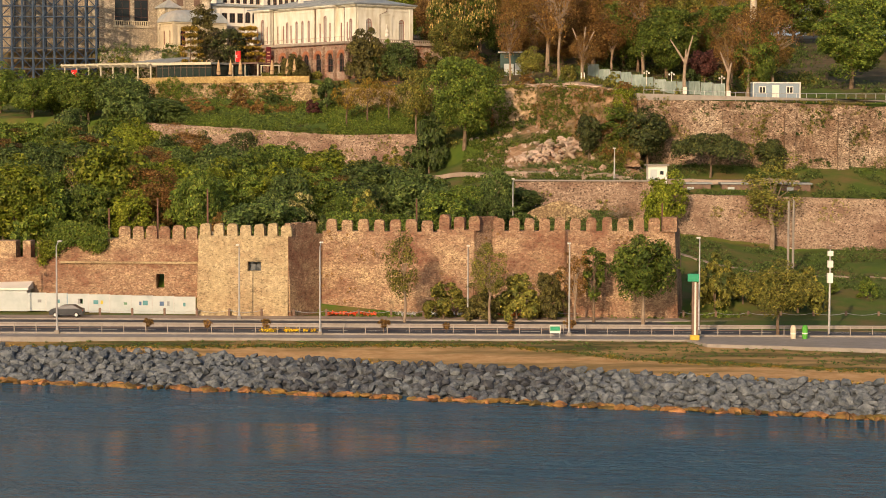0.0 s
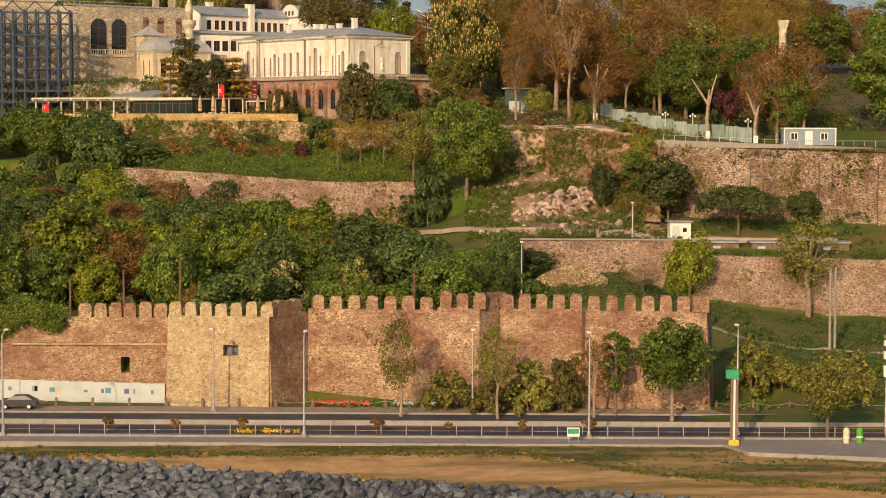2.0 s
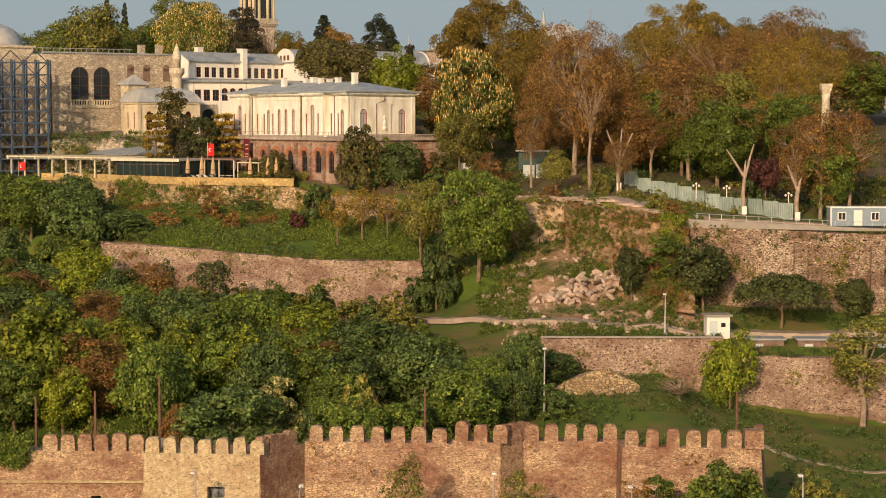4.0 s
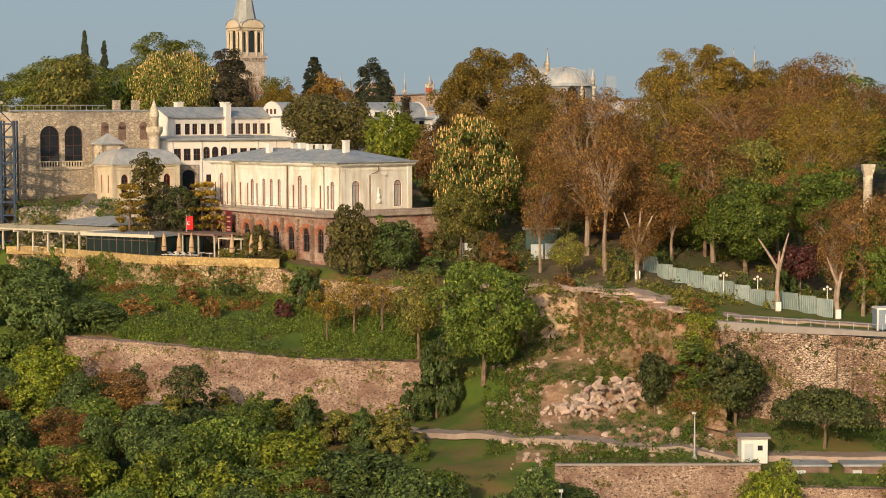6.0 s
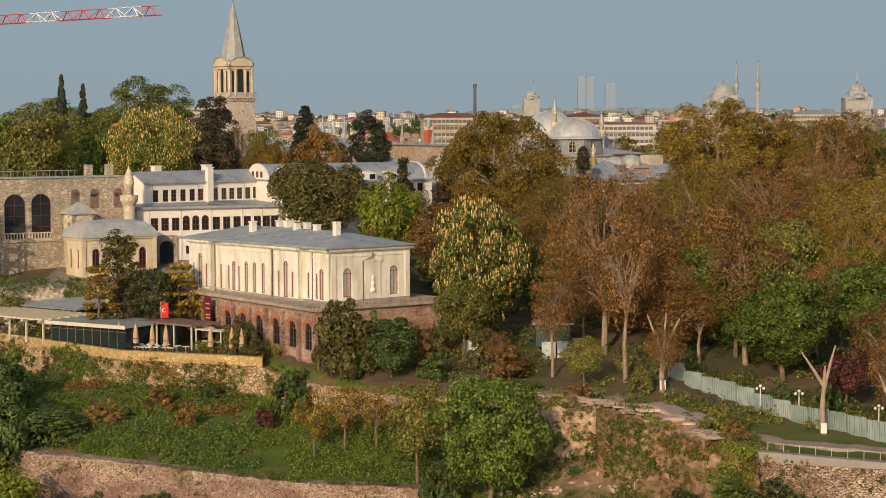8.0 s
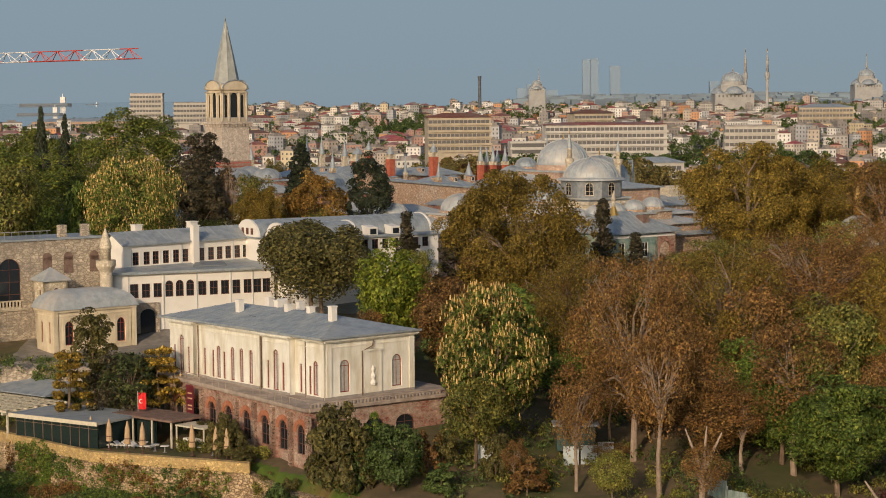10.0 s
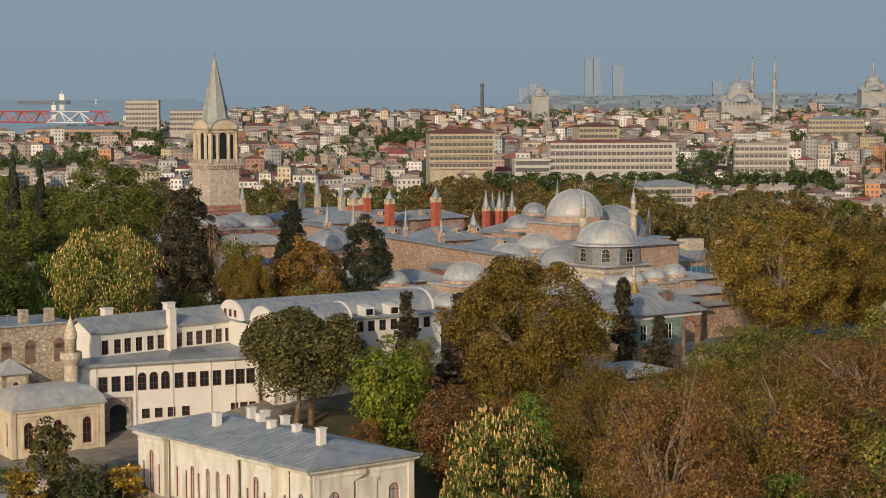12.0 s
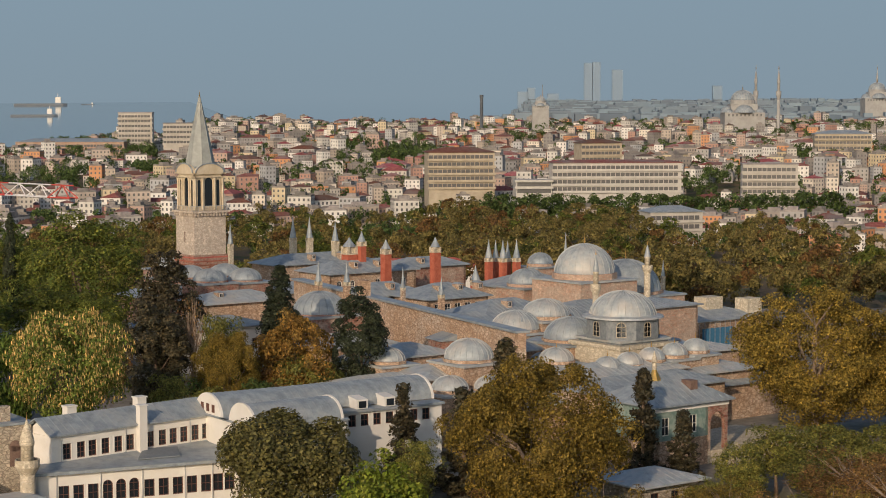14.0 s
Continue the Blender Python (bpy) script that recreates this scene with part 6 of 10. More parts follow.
def clump_points(rng, shape, lo, n, H, W):
    """Centres and radii of the clumps of a crown."""
    pts, rad = [], []
    lobes = rng.uniform(0.72, 1.12, 12)
    while len(pts) < n:
        if shape in ("round", "bare", "egg", "full"):
            d = rng.normal(size=3)
            d /= np.linalg.norm(d)
            a = (math.atan2(d[1], d[0]) + math.pi) / (2 * math.pi) * 6
            k = lobes[int(a) % 6] * (1 - a % 1) + lobes[(int(a) + 1) % 6] * (a % 1)
            k *= lobes[6 + int((d[2] + 1) * 2.99)] ** 0.5
            k = 0.5 + 0.5 * k if shape == "full" else k
            k *= 1.0 if shape in ("egg", "full") else 0.9 + 0.42 * noise.noise((d[0] * 1.9 + lobes[0] * 40, d[1] * 1.9, d[2] * 1.9 + lobes[1] * 40))
            r = rng.uniform(0.2, 1.0) ** 0.3 * k
            zc, zr = H * (lo + (1 - lo) * 0.5), H * (1 - lo) * 0.47
            sx = W * 0.47 * (1.0 if d[2] > -0.2 else 0.85)
            if shape == "egg":
                sx *= 0.55 + 0.45 * (d[2] * 0.5 + 0.6)
            p = np.array([d[0] * r * sx, d[1] * r * sx, zc + d[2] * r * zr])
            rr = W * rng.uniform(0.75, 1.3) * min(0.15, 1.18 / math.sqrt(n)) * (1.2 if shape in ("full", "egg") else 1.0)
        elif shape == "bush":
            d = rng.normal(size=3)
            d /= np.linalg.norm(d)
            d[2] = abs(d[2])
            r = rng.uniform(0.2, 1.0) ** 0.4 * lobes[int((math.atan2(d[1], d[0]) + math.pi) * 1.9)]
            p = np.array([d[0] * r * W * 0.42, d[1] * r * W * 0.42, H * lo + d[2] * r * H * (1 - lo) * 0.82 + 0.1 * H])
            rr = W * rng.uniform(0.08, 0.14)
        elif shape == "umbrella":
            a, q = rng.uniform(0, 2 * math.pi), rng.uniform() ** 0.55
            k = lobes[int(a / (2 * math.pi) * 5.99)]
            top = math.sqrt(max(0, 1 - q * q))
            p = np.array([math.cos(a) * q * W * 0.45 * k, math.sin(a) * q * W * 0.45 * k, H * (lo + (1 - lo) * (0.25 + 0.62 * top * rng.uniform(0.5, 1)))])
            rr = W * rng.uniform(0.07, 0.12)
        elif shape == "column":
            z = rng.uniform(0.03, 1.0)
            wid = W * 0.4 * min(1.0, (z / 0.25) ** 0.5, ((1.02 - z) / 0.55) ** 0.7)
            a, q = rng.uniform(0, 2 * math.pi), rng.uniform(0.3, 1)
            p = np.array([math.cos(a) * wid * q, math.sin(a) * wid * q, H * z])
            rr = W * rng.uniform(0.17, 0.23) * (0.45 + 0.55 * wid / (W * 0.4))
        elif shape == "cone":
            z = lo + (1 - lo) * rng.uniform() ** 1.3
            wid = W * 0.48 * (1 - (z - lo) / (1 - lo)) ** 0.8 * rng.choice(lobes)
            a, q = rng.uniform(0, 2 * math.pi), rng.uniform(0.2, 1)
            p = np.array([math.cos(a) * wid * q, math.sin(a) * wid * q, H * (z - 0.06 * q)])
            rr = W * rng.uniform(0.06, 0.12)
        else:
            lev = rng.integers(0, 6)
            z = lo + (1 - lo) * (lev + 0.5) / 6
            wid = W * 0.55 * (1 - 0.72 * lev / 6) * (lobes[lev] + 0.1)
            a, q = rng.uniform(0, 2 * math.pi), rng.uniform() ** 0.5
            p = np.array([math.cos(a) * wid * q, math.sin(a) * wid * q, H * (z + rng.uniform(-0.015, 0.015))])
            rr = W * rng.uniform(0.07, 0.12)
        pts.append(p)
        rad.append(rr)
    return np.array(pts), np.array(rad)


def trunk_geo(rng, pts, H, W, lo, limbs, shape):
    g = Geo()
    r0 = 0.0135 * H + 0.008 * W
    heads = [(-0.6, 0), (0.9, 0.3)] if shape == "full" and lo > 0.35 else [(0, 0)]
    top = {"cone": 0.98, "column": 0.9, "layers": 0.97, "umbrella": lo + 0.35 * (1 - lo)}.get(shape, lo + (1 - lo) * 0.5)
    for hx, hy in heads:
        px = [(hx * (1 - 0.3 * k) + rng.uniform(-0.02, 0.02) * H * (k > 0), hy + rng.uniform(-0.02, 0.02) * H * (k > 0), H * top * k / 3 - (0.8 if k == 0 else 0)) for k in range(4)]
        g.tube(px, [r0 * 1.25, r0 * 0.9, r0 * 0.7, r0 * 0.35], 7)
    pick = rng.permutation(len(pts))[:limbs]
    for i in pick:
        e = pts[i]
        s = H * (lo * 0.7 + 0.1) + (e[2] - H * lo) * rng.uniform(0.15, 0.4)
        s = max(0.05 * H, min(s, H * top))
        mid = (e[0] * 0.45 + rng.uniform(-0.04, 0.04) * W, e[1] * 0.45 + rng.uniform(-0.04, 0.04) * W, s + (e[2] - s) * 0.62)
        g.tube([(0, 0, s), mid, tuple(e)], [r0 * 0.5, r0 * 0.3, r0 * 0.1], 5)
        if limbs > 14:
            for k in range(4):
                f = e * [0.95, 0.95, 1.0] + rng.normal(size=3) * W * 0.07
                g.tube([mid, tuple(f)], [r0 * 0.16, r0 * 0.05], 3)
    return g


tree_rng = np.random.default_rng(11)
for kind, spots in TREES.items():
    label, leaf_m, bark_m, shape, lo, n, per, size, H, W, limbs = KINDS[kind]
    variants = []
    for v in range(min(3, len(spots))):
        base = thing("bush" if "bush" in kind else "tree", Matrix(), label, "bush" if "bush" in kind else "tree", label.split(" with")[0] + "s" if len(spots) > 1 else "")
        c, r = clump_points(tree_rng, shape, lo, n, H, W)
        part("trunk", trunk_geo(tree_rng, c, H, W, lo, limbs, shape), M[bark_m], base)
        heart = None if shape in ("layers", "cone") else c * [0, 0, 1] - [0, 0, 0.1 * W] if shape == "column" else (0, 0, H * (lo + (1 - lo) * (0.05 if shape in ("bush", "umbrella") else 0.4)))
        crown = leaf_quads(tree_rng, c, r, int(per * 1.5), size * 0.98, 0.45 if shape == "layers" else 0.25 if shape == "umbrella" else 0.0, heart, 3)
        part("crown", quads_mesh("crown", crown, M[leaf_m]), None, base)
        if "chestnut" in kind:
            mid = crown.mean(axis=1)
            away = np.linalg.norm((mid - [0, 0, H * (lo + 0.5 * (1 - lo))]) / [W * 0.5, W * 0.5, H * (1 - lo) * 0.5], axis=1)
            skin = mid[(away > 0.66) & (mid[:, 2] > H * (lo + 0.1))]
            skin = skin[tree_rng.permutation(len(skin))[:3600 if "low" in kind else 3000]][:, None, :]
            tall = tree_rng.uniform(0.75, 1.25, (len(skin), 1, 1)) * (1.15 if "low" in kind else 1.3)
            spike = lambda q: skin + np.array(q)[None] * tall
            up_q = np.concatenate([spike([[-0.065, 0, -0.06], [0.065, 0, -0.06], [0.025, 0, 0.28], [-0.025, 0, 0.28]]), spike([[0, -0.06, -0.06], [0, 0.06, -0.06], [0, 0.025, 0.26], [0, -0.025, 0.26]])])
            part("blossom", quads_mesh("blossom", up_q, M["blossom"]), None, base, "cream flower candles")
        variants.append(base)
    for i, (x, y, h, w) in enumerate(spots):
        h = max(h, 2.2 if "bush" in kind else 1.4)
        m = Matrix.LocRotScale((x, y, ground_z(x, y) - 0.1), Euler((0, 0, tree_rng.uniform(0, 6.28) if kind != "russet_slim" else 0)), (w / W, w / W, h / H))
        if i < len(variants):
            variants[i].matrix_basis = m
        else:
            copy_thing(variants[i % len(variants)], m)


# undergrowth, thickest on the banks
def undergrowth(name, label, mat, count, x0, x1, y0, y1, size, tall, thresh, seed, skip=None, per=26):
    rng = np.random.default_rng(seed)
    cs, rs = [], []
    while len(cs) < count:
        x, y = rng.uniform(x0, x1), rng.uniform(y0, y1)
        if noise.noise((x * 0.12, y * 0.12, seed)) < thresh or (skip and skip(x, y)):
            continue
        r = rng.uniform(0.5, 1.0) * tall
        cs.append((x, y, ground_z(x, y) + r * 0.35))
        rs.append(r)
    tagged(part(name, quads_mesh(name, leaf_quads(rng, cs, rs, int(per * 1.4), size * 1.05, 0.0, None, 3), mat), None), label, "undergrowth", "", "stuff")


def off_edge(x, y):
    return y > on(EDGE_Y, x) - 0.5 or y < on(MID_Y, x) + 1


undergrowth("undergrowth", "low green weeds covering the upper bank", M["green"], 3600, -52, -4, 303, 352, 0.12, 0.8, -0.12, 3, off_edge)
undergrowth("undergrowth", "rank dark scrub at the foot of the terrace wall", M["deep"], 620, -56, -4, 305, 350, 0.14, 1.1, 0.05, 5, off_edge)
undergrowth("undergrowth", "dry russet scrub below the terrace wall", M["russet"], 300, -56, 4, 318, 345, 0.13, 0.7, 0.0, 7, lambda x, y: not (on(EDGE_Y, x) - 9 < y < on(EDGE_Y, x) - 0.5))
undergrowth("undergrowth", "tangled green scrub inside the sea wall", M["green"], 700, -62, 12, 229, 262, 0.15, 1.0, -0.2, 9)
undergrowth("undergrowth", "tangled dark scrub inside the sea wall", M["deep"], 700, -62, 14, 229, 300, 0.15, 1.1, -0.1, 11, lambda x, y: 272 < y < on(MID_Y, x) and x > -32)
undergrowth("undergrowth", "weeds and grass on the open bank", M["deep"], 2200, 10, 62, 228, 284, 0.11, 0.5, -0.12, 13)
undergrowth("undergrowth", "weeds among the rubble of the bank", M["green"], 1300, 2, 28, 272, 308, 0.11, 0.6, 0.0, 15)
undergrowth("undergrowth", "low garden shrubs under the plane trees", M["olive"], 800, -2, 58, 300, 350, 0.16, 0.8, 0.0, 17)
undergrowth("undergrowth", "dusky scrub under the plane trees", M["deep"], 760, -4, 66, 304, 372, 0.2, 1.2, -0.05, 19)
undergrowth("undergrowth", "grass verge at the foot of the sea wall", M["green"], 380, -14, 34, 218, 223, 0.1, 0.3, -0.4, 21)


# the wooded park behind the palace
def woods(name, label, mat, count, seed, per=110):
    rng = np.random.default_rng(seed)
    cs, rs, hs = [], [], []
    while len(cs) < count * 8:
        y = rng.uniform(600, 1010)
        x = rng.uniform(-0.21 * y, 0.21 * y)
        far = np.interp(x / y, [-0.2, -0.1, 0.0, 0.08, 0.16, 0.22], [850, 930, 1010, 930, 850, 800])
        if y > far or noise.noise((x * 0.02, y * 0.02, seed)) < -0.25 or (y < 640 and x < 0):
            continue
        h, w = rng.uniform(10, 17), rng.uniform(8, 13)
        z = ground_z(x, y)
        for k in range(8):
            d = rng.normal(size=3)
            d[2] = abs(d[2]) - 0.3
            d /= np.linalg.norm(d)
            cs.append((x + d[0] * w * 0.36, y + d[1] * w * 0.36, z + h * 0.6 + d[2] * h * 0.26))
            rs.append(w * rng.uniform(0.13, 0.22))
            hs.append((x, y, z + h * 0.5))
    tagged(part(name, quads_mesh(name, leaf_quads(rng, cs, rs, per, 0.42, 0.0, hs, 3), mat), None), label, "woods", "", "stuff")


woods("park_woods", "dense olive-brown spring woods behind the palace", M["parkwood"], 420, 41)
woods("park_woods", "green trees of the park behind the palace", M["park"], 110, 43)
woods("park_woods", "russet trees of the park behind the palace", M["russet"], 90, 47)
undergrowth("undergrowth", "dark scrub on the bank below the prayer hall", M["deep"], 110, -68, -40, 362, 377, 0.16, 0.9, -0.25, 27)
undergrowth("undergrowth", "olive scrub on the bank below the prayer hall", M["olive"], 90, -68, -40, 362, 377, 0.15, 0.8, -0.1, 29)


# ---- the inner palace ----
GROUND = 48.5
LEAD, PALE = M["lead"], M["lead_pale"]
M["wall_pink"] = masonry("pinkish_court_wall", (0.42, 0.275, 0.175), (0.58, 0.42, 0.285), (0.30, 0.20, 0.13), 0.9, 0.4, stain=(0.56, 0.46, 0.36), stain_scale=0.12, bump=0.3)
M["red_stack"] = material("red_brick_stack", (0.36, 0.09, 0.05), (0.46, 0.14, 0.08), 1.5, 0.8, 0.2)
M["tile_green"] = material("turquoise_tiles", (0.14, 0.22, 0.19), (0.24, 0.32, 0.27), 2.0, 0.35, 0.05, stain=(0.40, 0.42, 0.34), stain_scale=0.5)
_domes = {}


def dome_meshes(r, h, mat, ribs):
    key = (round(r, 1), round(h, 1), mat.name, ribs)
    if key not in _domes:
        _domes[key] = (dome_geo(r, h).mesh("dome", mat, True), rib_geo(r, h, ribs, 0.035 + 0.006 * r).mesh("dome_ribs", mat) if ribs else None)
    return _domes[key]


def domed(x, y, top, r, h, label, mat=None, wall=None, drum=0.6, side=None, sides=8, fin=1.0, ribs=16, group="", wins=0):
    """A dome on a drum on a square hall that stands on the court."""
    mat, wall = mat or LEAD, wall or M["brick_band"]
    eave = top - h - drum
    ob = thing("domed_hall", pose(x, y, GROUND, 0, 0, ROT), label, "domed hall", group)
    s = side or r * 1.12
    z = eave - GROUND
    part("wall", Geo().box(-s, s, -s, s, -1, z - 0.3), wall, ob)
    part("eave", Geo().box(-s - 0.3, s + 0.3, -s - 0.3, s + 0.3, z - 0.3, z), mat, ob)
    if drum > 0:
        rr = r * 1.05 / math.cos(math.pi / sides)
        part("drum", Geo().lathe([(rr, z), (rr, z + drum)], sides, (0, 0, 0), None, math.pi / sides), wall, ob)
        if wins:
            for k in range(sides):
                m = pose(0, 0, 0, 0, 0, 360 / sides * k + 90) @ Matrix.Translation((0, -r * 1.05 - 0.06, z + drum * 0.12))
                window(ob, m, drum * 0.48, drum * 0.74, 1, M["pale_ashlar"], 2, 0.0)
    if drum > 1:
        part("eave_ring", Geo().lathe([(r * 1.02, z + drum - 0.12), (rr * 1.07, z + drum - 0.12), (rr * 1.05, z + drum + 0.12), (r * 1.0, z + drum + 0.3)], 24), mat, ob)
    dm, rb = dome_meshes(r, h, mat, ribs)
    d = part("dome", dm, None, ob)
    d.matrix_basis = Matrix.Translation((0, 0, z + drum))
    if rb:
        part("dome_ribs", rb, None, d)
    if fin:
        finial(ob, 0, 0, z + drum + h - 0.05, fin)
    return ob


def lead_roof(x, y, z, L, D, rise, label, wall=None, h=None, ridge=None, wins=(), rot=ROT, mat=None, left=()):
    """A hall under a hipped lead roof; x, y is its near corner, its front runs along the yard's axis."""
    ob = thing("palace_hall", pose(x, y, GROUND, 0, 0, rot), label, "palace hall")
    H = z - GROUND
    hall(ob, L, D, H, wall or M["brick_band"], list(wins), left=list(left), frame_mat=M["white"])
    hip_roof(ob, 0, L, 0, D, H, rise, mat or LEAD, ridge, 0.7)
    return ob


def stack(x, y, z0, z1, w, label, cone=True, mat=None, cap=None, group="red brick chimneys"):
    """A tall chimney: brick shaft, pale head with slots, lead cone or little dome."""
    ob = thing("chimney_stack", pose(x, y, z0, 0, 0, ROT), label, "chimney", group)
    h = z1 - z0
    ch = h * (0.38 if cone else 0.2)
    part("shaft", Geo().box(-w / 2, w / 2, -w / 2, w / 2, 0, h - ch - w * 0.7), mat or M["red_stack"], ob)
    g = Geo().box(-w * 0.56, w * 0.56, -w * 0.56, w * 0.56, h - ch - w * 0.7, h - ch - w * 0.6)
    for sx in (-1, 1):
        for sy in (-1, 1):
            g.box(sx * w * 0.42 - w * 0.12, sx * w * 0.42 + w * 0.12, sy * w * 0.42 - w * 0.12, sy * w * 0.42 + w * 0.12, h - ch - w * 0.6, h - ch)
    g.box(-w * 0.3, w * 0.3, -w * 0.3, w * 0.3, h - ch - w * 0.6, h - ch)
    part("head", g, M["pale_ashlar"], ob)
    part("cap", Geo().lathe([(w * 0.62, h - ch), (w * 0.5, h - ch * 0.8), (w * 0.22, h - ch * 0.4), (0.03, h)], 10), cap or LEAD, ob)
    return ob


# tower of justice
tw = thing("palace_tower", pose(-52.2, 561.5, 46.0, 0, 0, ROT), "tall pale stone palace tower with arched belfry and grey spire", "tower")
A = 3.45
TS = M["tower_pale"] = masonry("pale_tower_ashlar", (0.55, 0.47, 0.37), (0.66, 0.57, 0.46), (0.44, 0.36, 0.28), 0.9, 0.4, stain=(0.44, 0.36, 0.29), stain_scale=0.2, bump=0.2)
part("brick_base", Geo().prism([(-A * 1.08, -A * 1.08), (A * 1.08, -A * 1.08), (A * 1.08, A * 1.08), (-A * 1.08, A * 1.08)], 0, 17.2), M["rose_brick"], tw)
part("shaft", Geo().prism([(-A, -A), (A, -A), (A, A), (-A, A)], 17.2, 25.2), TS, tw)
for k in range(5):
    part("brick_course", Geo().box(-A * 1.09, A * 1.09, -A * 1.09, A * 1.09, 13.6 + k * 0.75, 13.85 + k * 0.75), M["red_tile"], tw)
g = Geo()
for k in range(4):
    for i in range(11):
        g.box(-0.14, 0.14, -A - 0.45, -A + 0.02, 24.6, 25.2, pose(0, 0, 0, 0, 0, 90 * k) @ Matrix.Translation((-A + 0.1 + i * (2 * A - 0.2) / 10, 0, 0)))
part("corbel_table", g, TS, tw)
part("balcony", Geo().box(-A - 0.6, A + 0.6, -A - 0.6, A + 0.6, 25.2, 25.6), TS, tw)
for k in range(4):
    m = pose(0, 0, 0, 0, 0, 90 * k)
    g = Geo().box(-A - 0.55, A + 0.55, -A - 0.55, -A - 0.49, 26.5, 26.58, m)
    for i in range(15):
        x = -A - 0.5 + i * (2 * A + 1.0) / 14
        g.box(x - 0.03, x + 0.03, -A - 0.55, -A - 0.49, 25.6, 26.5, m)
    part("railing", g, M["steel"], tw)
    b = A * 0.9
    mm = m @ Matrix.Translation((-b, -b, 25.6))
    facade(tw, mm, 2 * b, 7.2, [(1.05, 0.9, 0.75, 5.0, 1), (b, 0.9, 1.7, 5.4, 1), (2 * b - 1.05, 0.9, 0.75, 5.0, 1)], M["cream_stone"] if "cream_stone" in M else M.setdefault("cream_stone", material("cream_stone", (0.54, 0.45, 0.31), (0.64, 0.55, 0.40), 0.9, 0.8, 0.1, stain=(0.48, 0.38, 0.24), stain_scale=0.4)), 0.5, M["dark_glass"], "belfry_wall", 0)
    for x in (0.12, 1.75, 4.35, 2 * b - 0.12):
        part("column", Geo().lathe([(0.26, 0.2), (0.2, 0.5), (0.19, 5.6), (0.3, 6.2)], 10, (x, -0.12, 0), mm), M["cream_stone"], tw)
    part("entablature", Geo().box(-0.35, 2 * b + 0.35, -0.35, 0.3, 6.3, 6.55, mm).box(-0.45, 2 * b + 0.45, -0.45, 0.3, 6.95, 7.2, mm), M["cream_stone"], tw)
    # eyebrow gable
    n = 12
    arc = [(b - b * 1.0 * math.cos(i * math.pi / n), 7.2 + 1.75 * math.sin(i * math.pi / n)) for i in range(n + 1)]
    vs = [(p[0], -0.4, p[1]) for p in arc] + [(p[0], 0.25, p[1]) for p in arc]
    part("gable", Geo().add(vs, [tuple(range(n + 1)), tuple(reversed(range(n + 1, 2 * n + 2)))] + [(i, n + 1 + i, n + 2 + i, i + 1) for i in range(n)], mm), M["cream_stone"], tw)
    rim = [(p[0], -0.45, p[1] + 0.05) for p in arc]
    part("gable_lead", Geo().tube(rim, [0.13] * (n + 1), 6, mm), LEAD, tw)
part("belfry_floor", Geo().box(-A * 0.85, A * 0.85, -A * 0.85, A * 0.85, 25.6, 25.75).box(-1.0, 1.0, -1.0, 1.0, 25.6, 33), M["brown_stone"], tw)
part("roof_deck", Geo().prism([(-A * 0.9, -A * 0.9), (A * 0.9, -A * 0.9), (A * 0.9, A * 0.9), (-A * 0.9, A * 0.9)], 32.6, 34.0, None, [(-2.6, -2.6), (2.6, -2.6), (2.6, 2.6), (-2.6, 2.6)]), LEAD, tw)
M["spire"] = material("grey_green_spire_lead", (0.30, 0.31, 0.28), (0.40, 0.41, 0.37), 0.8, 0.6, 0.1, stain=(0.24, 0.25, 0.23), stain_scale=0.3)
part("spire", Geo().lathe([(3.0, 33.6), (2.6, 35.4), (1.65, 40.2), (0.78, 44.2), (0.12, 47.3)], 8, (0, 0, 0), None, math.pi / 8), M["spire"], tw)
g = Geo()
for k in range(8):
    a = math.pi / 8 + k * math.pi / 4
    g.tube([(r * math.cos(a), r * math.sin(a), z) for r, z in ((3.0, 33.6), (2.6, 35.4), (1.65, 40.2), (0.78, 44.2), (0.12, 47.3))], [0.05] * 5, 4)
part("spire_ribs", g, M["spire"], tw)
finial(tw, 0, 0, 47.1, 1.0)
window(tw, pose(0, 0, 0, 0, 0, -90) @ Matrix.Translation((0, -A - 0.05, 19.5)), 0.55, 2.0, 0, M["brown_wood"], 0, 0.0)

# great domes and the tiled kiosks
domed(18.9, 523, 67.9, 5.2, 4.9, "great pale lead dome with a gilded finial", PALE, None, 1.0, 6.4, 12, 1.3, 24)
domed(26.8, 533, 64.4, 6.2, 5.4, "broad grey lead dome with a gilded finial", LEAD, None, 0.5, 7.4, 12, 1.3, 24)
domed(20.1, 458, 66.2, 4.7, 3.5, "octagonal tiled kiosk under a pale ribbed dome", PALE, M["tile_dark"] if "tile_dark" in M else M.setdefault("tile_dark", material("blue_grey_tiles", (0.14, 0.16, 0.17), (0.24, 0.25, 0.25), 2.0, 0.4, 0.05)), 2.9, 4.4, 8, 0.0, 28, "", 1)
platform = thing("stone_platform", pose(20.1, 458, GROUND, 0, 0, ROT), "pale stone platform under the octagonal kiosk", "platform", "", "structure")
part("parapet", Geo().box(-5.1, 5.1, -5.1, 5.1, -1, 10.2).box(-5.4, 5.4, -5.4, 5.4, 10.2, 10.7), M["pale_ashlar"], platform)
domed(5.7, 478, 61.3, 3.7, 2.7, "low grey lead dome beside the court wall", PALE, M["wall_pink"], 0.4, 4.2, 12, 0, 24)
domed(13.3, 464, 61.9, 4.0, 3.0, "grey lead dome with an arched dormer", LEAD, M["wall_pink"], 0.4, 4.6, 12, 0, 24)
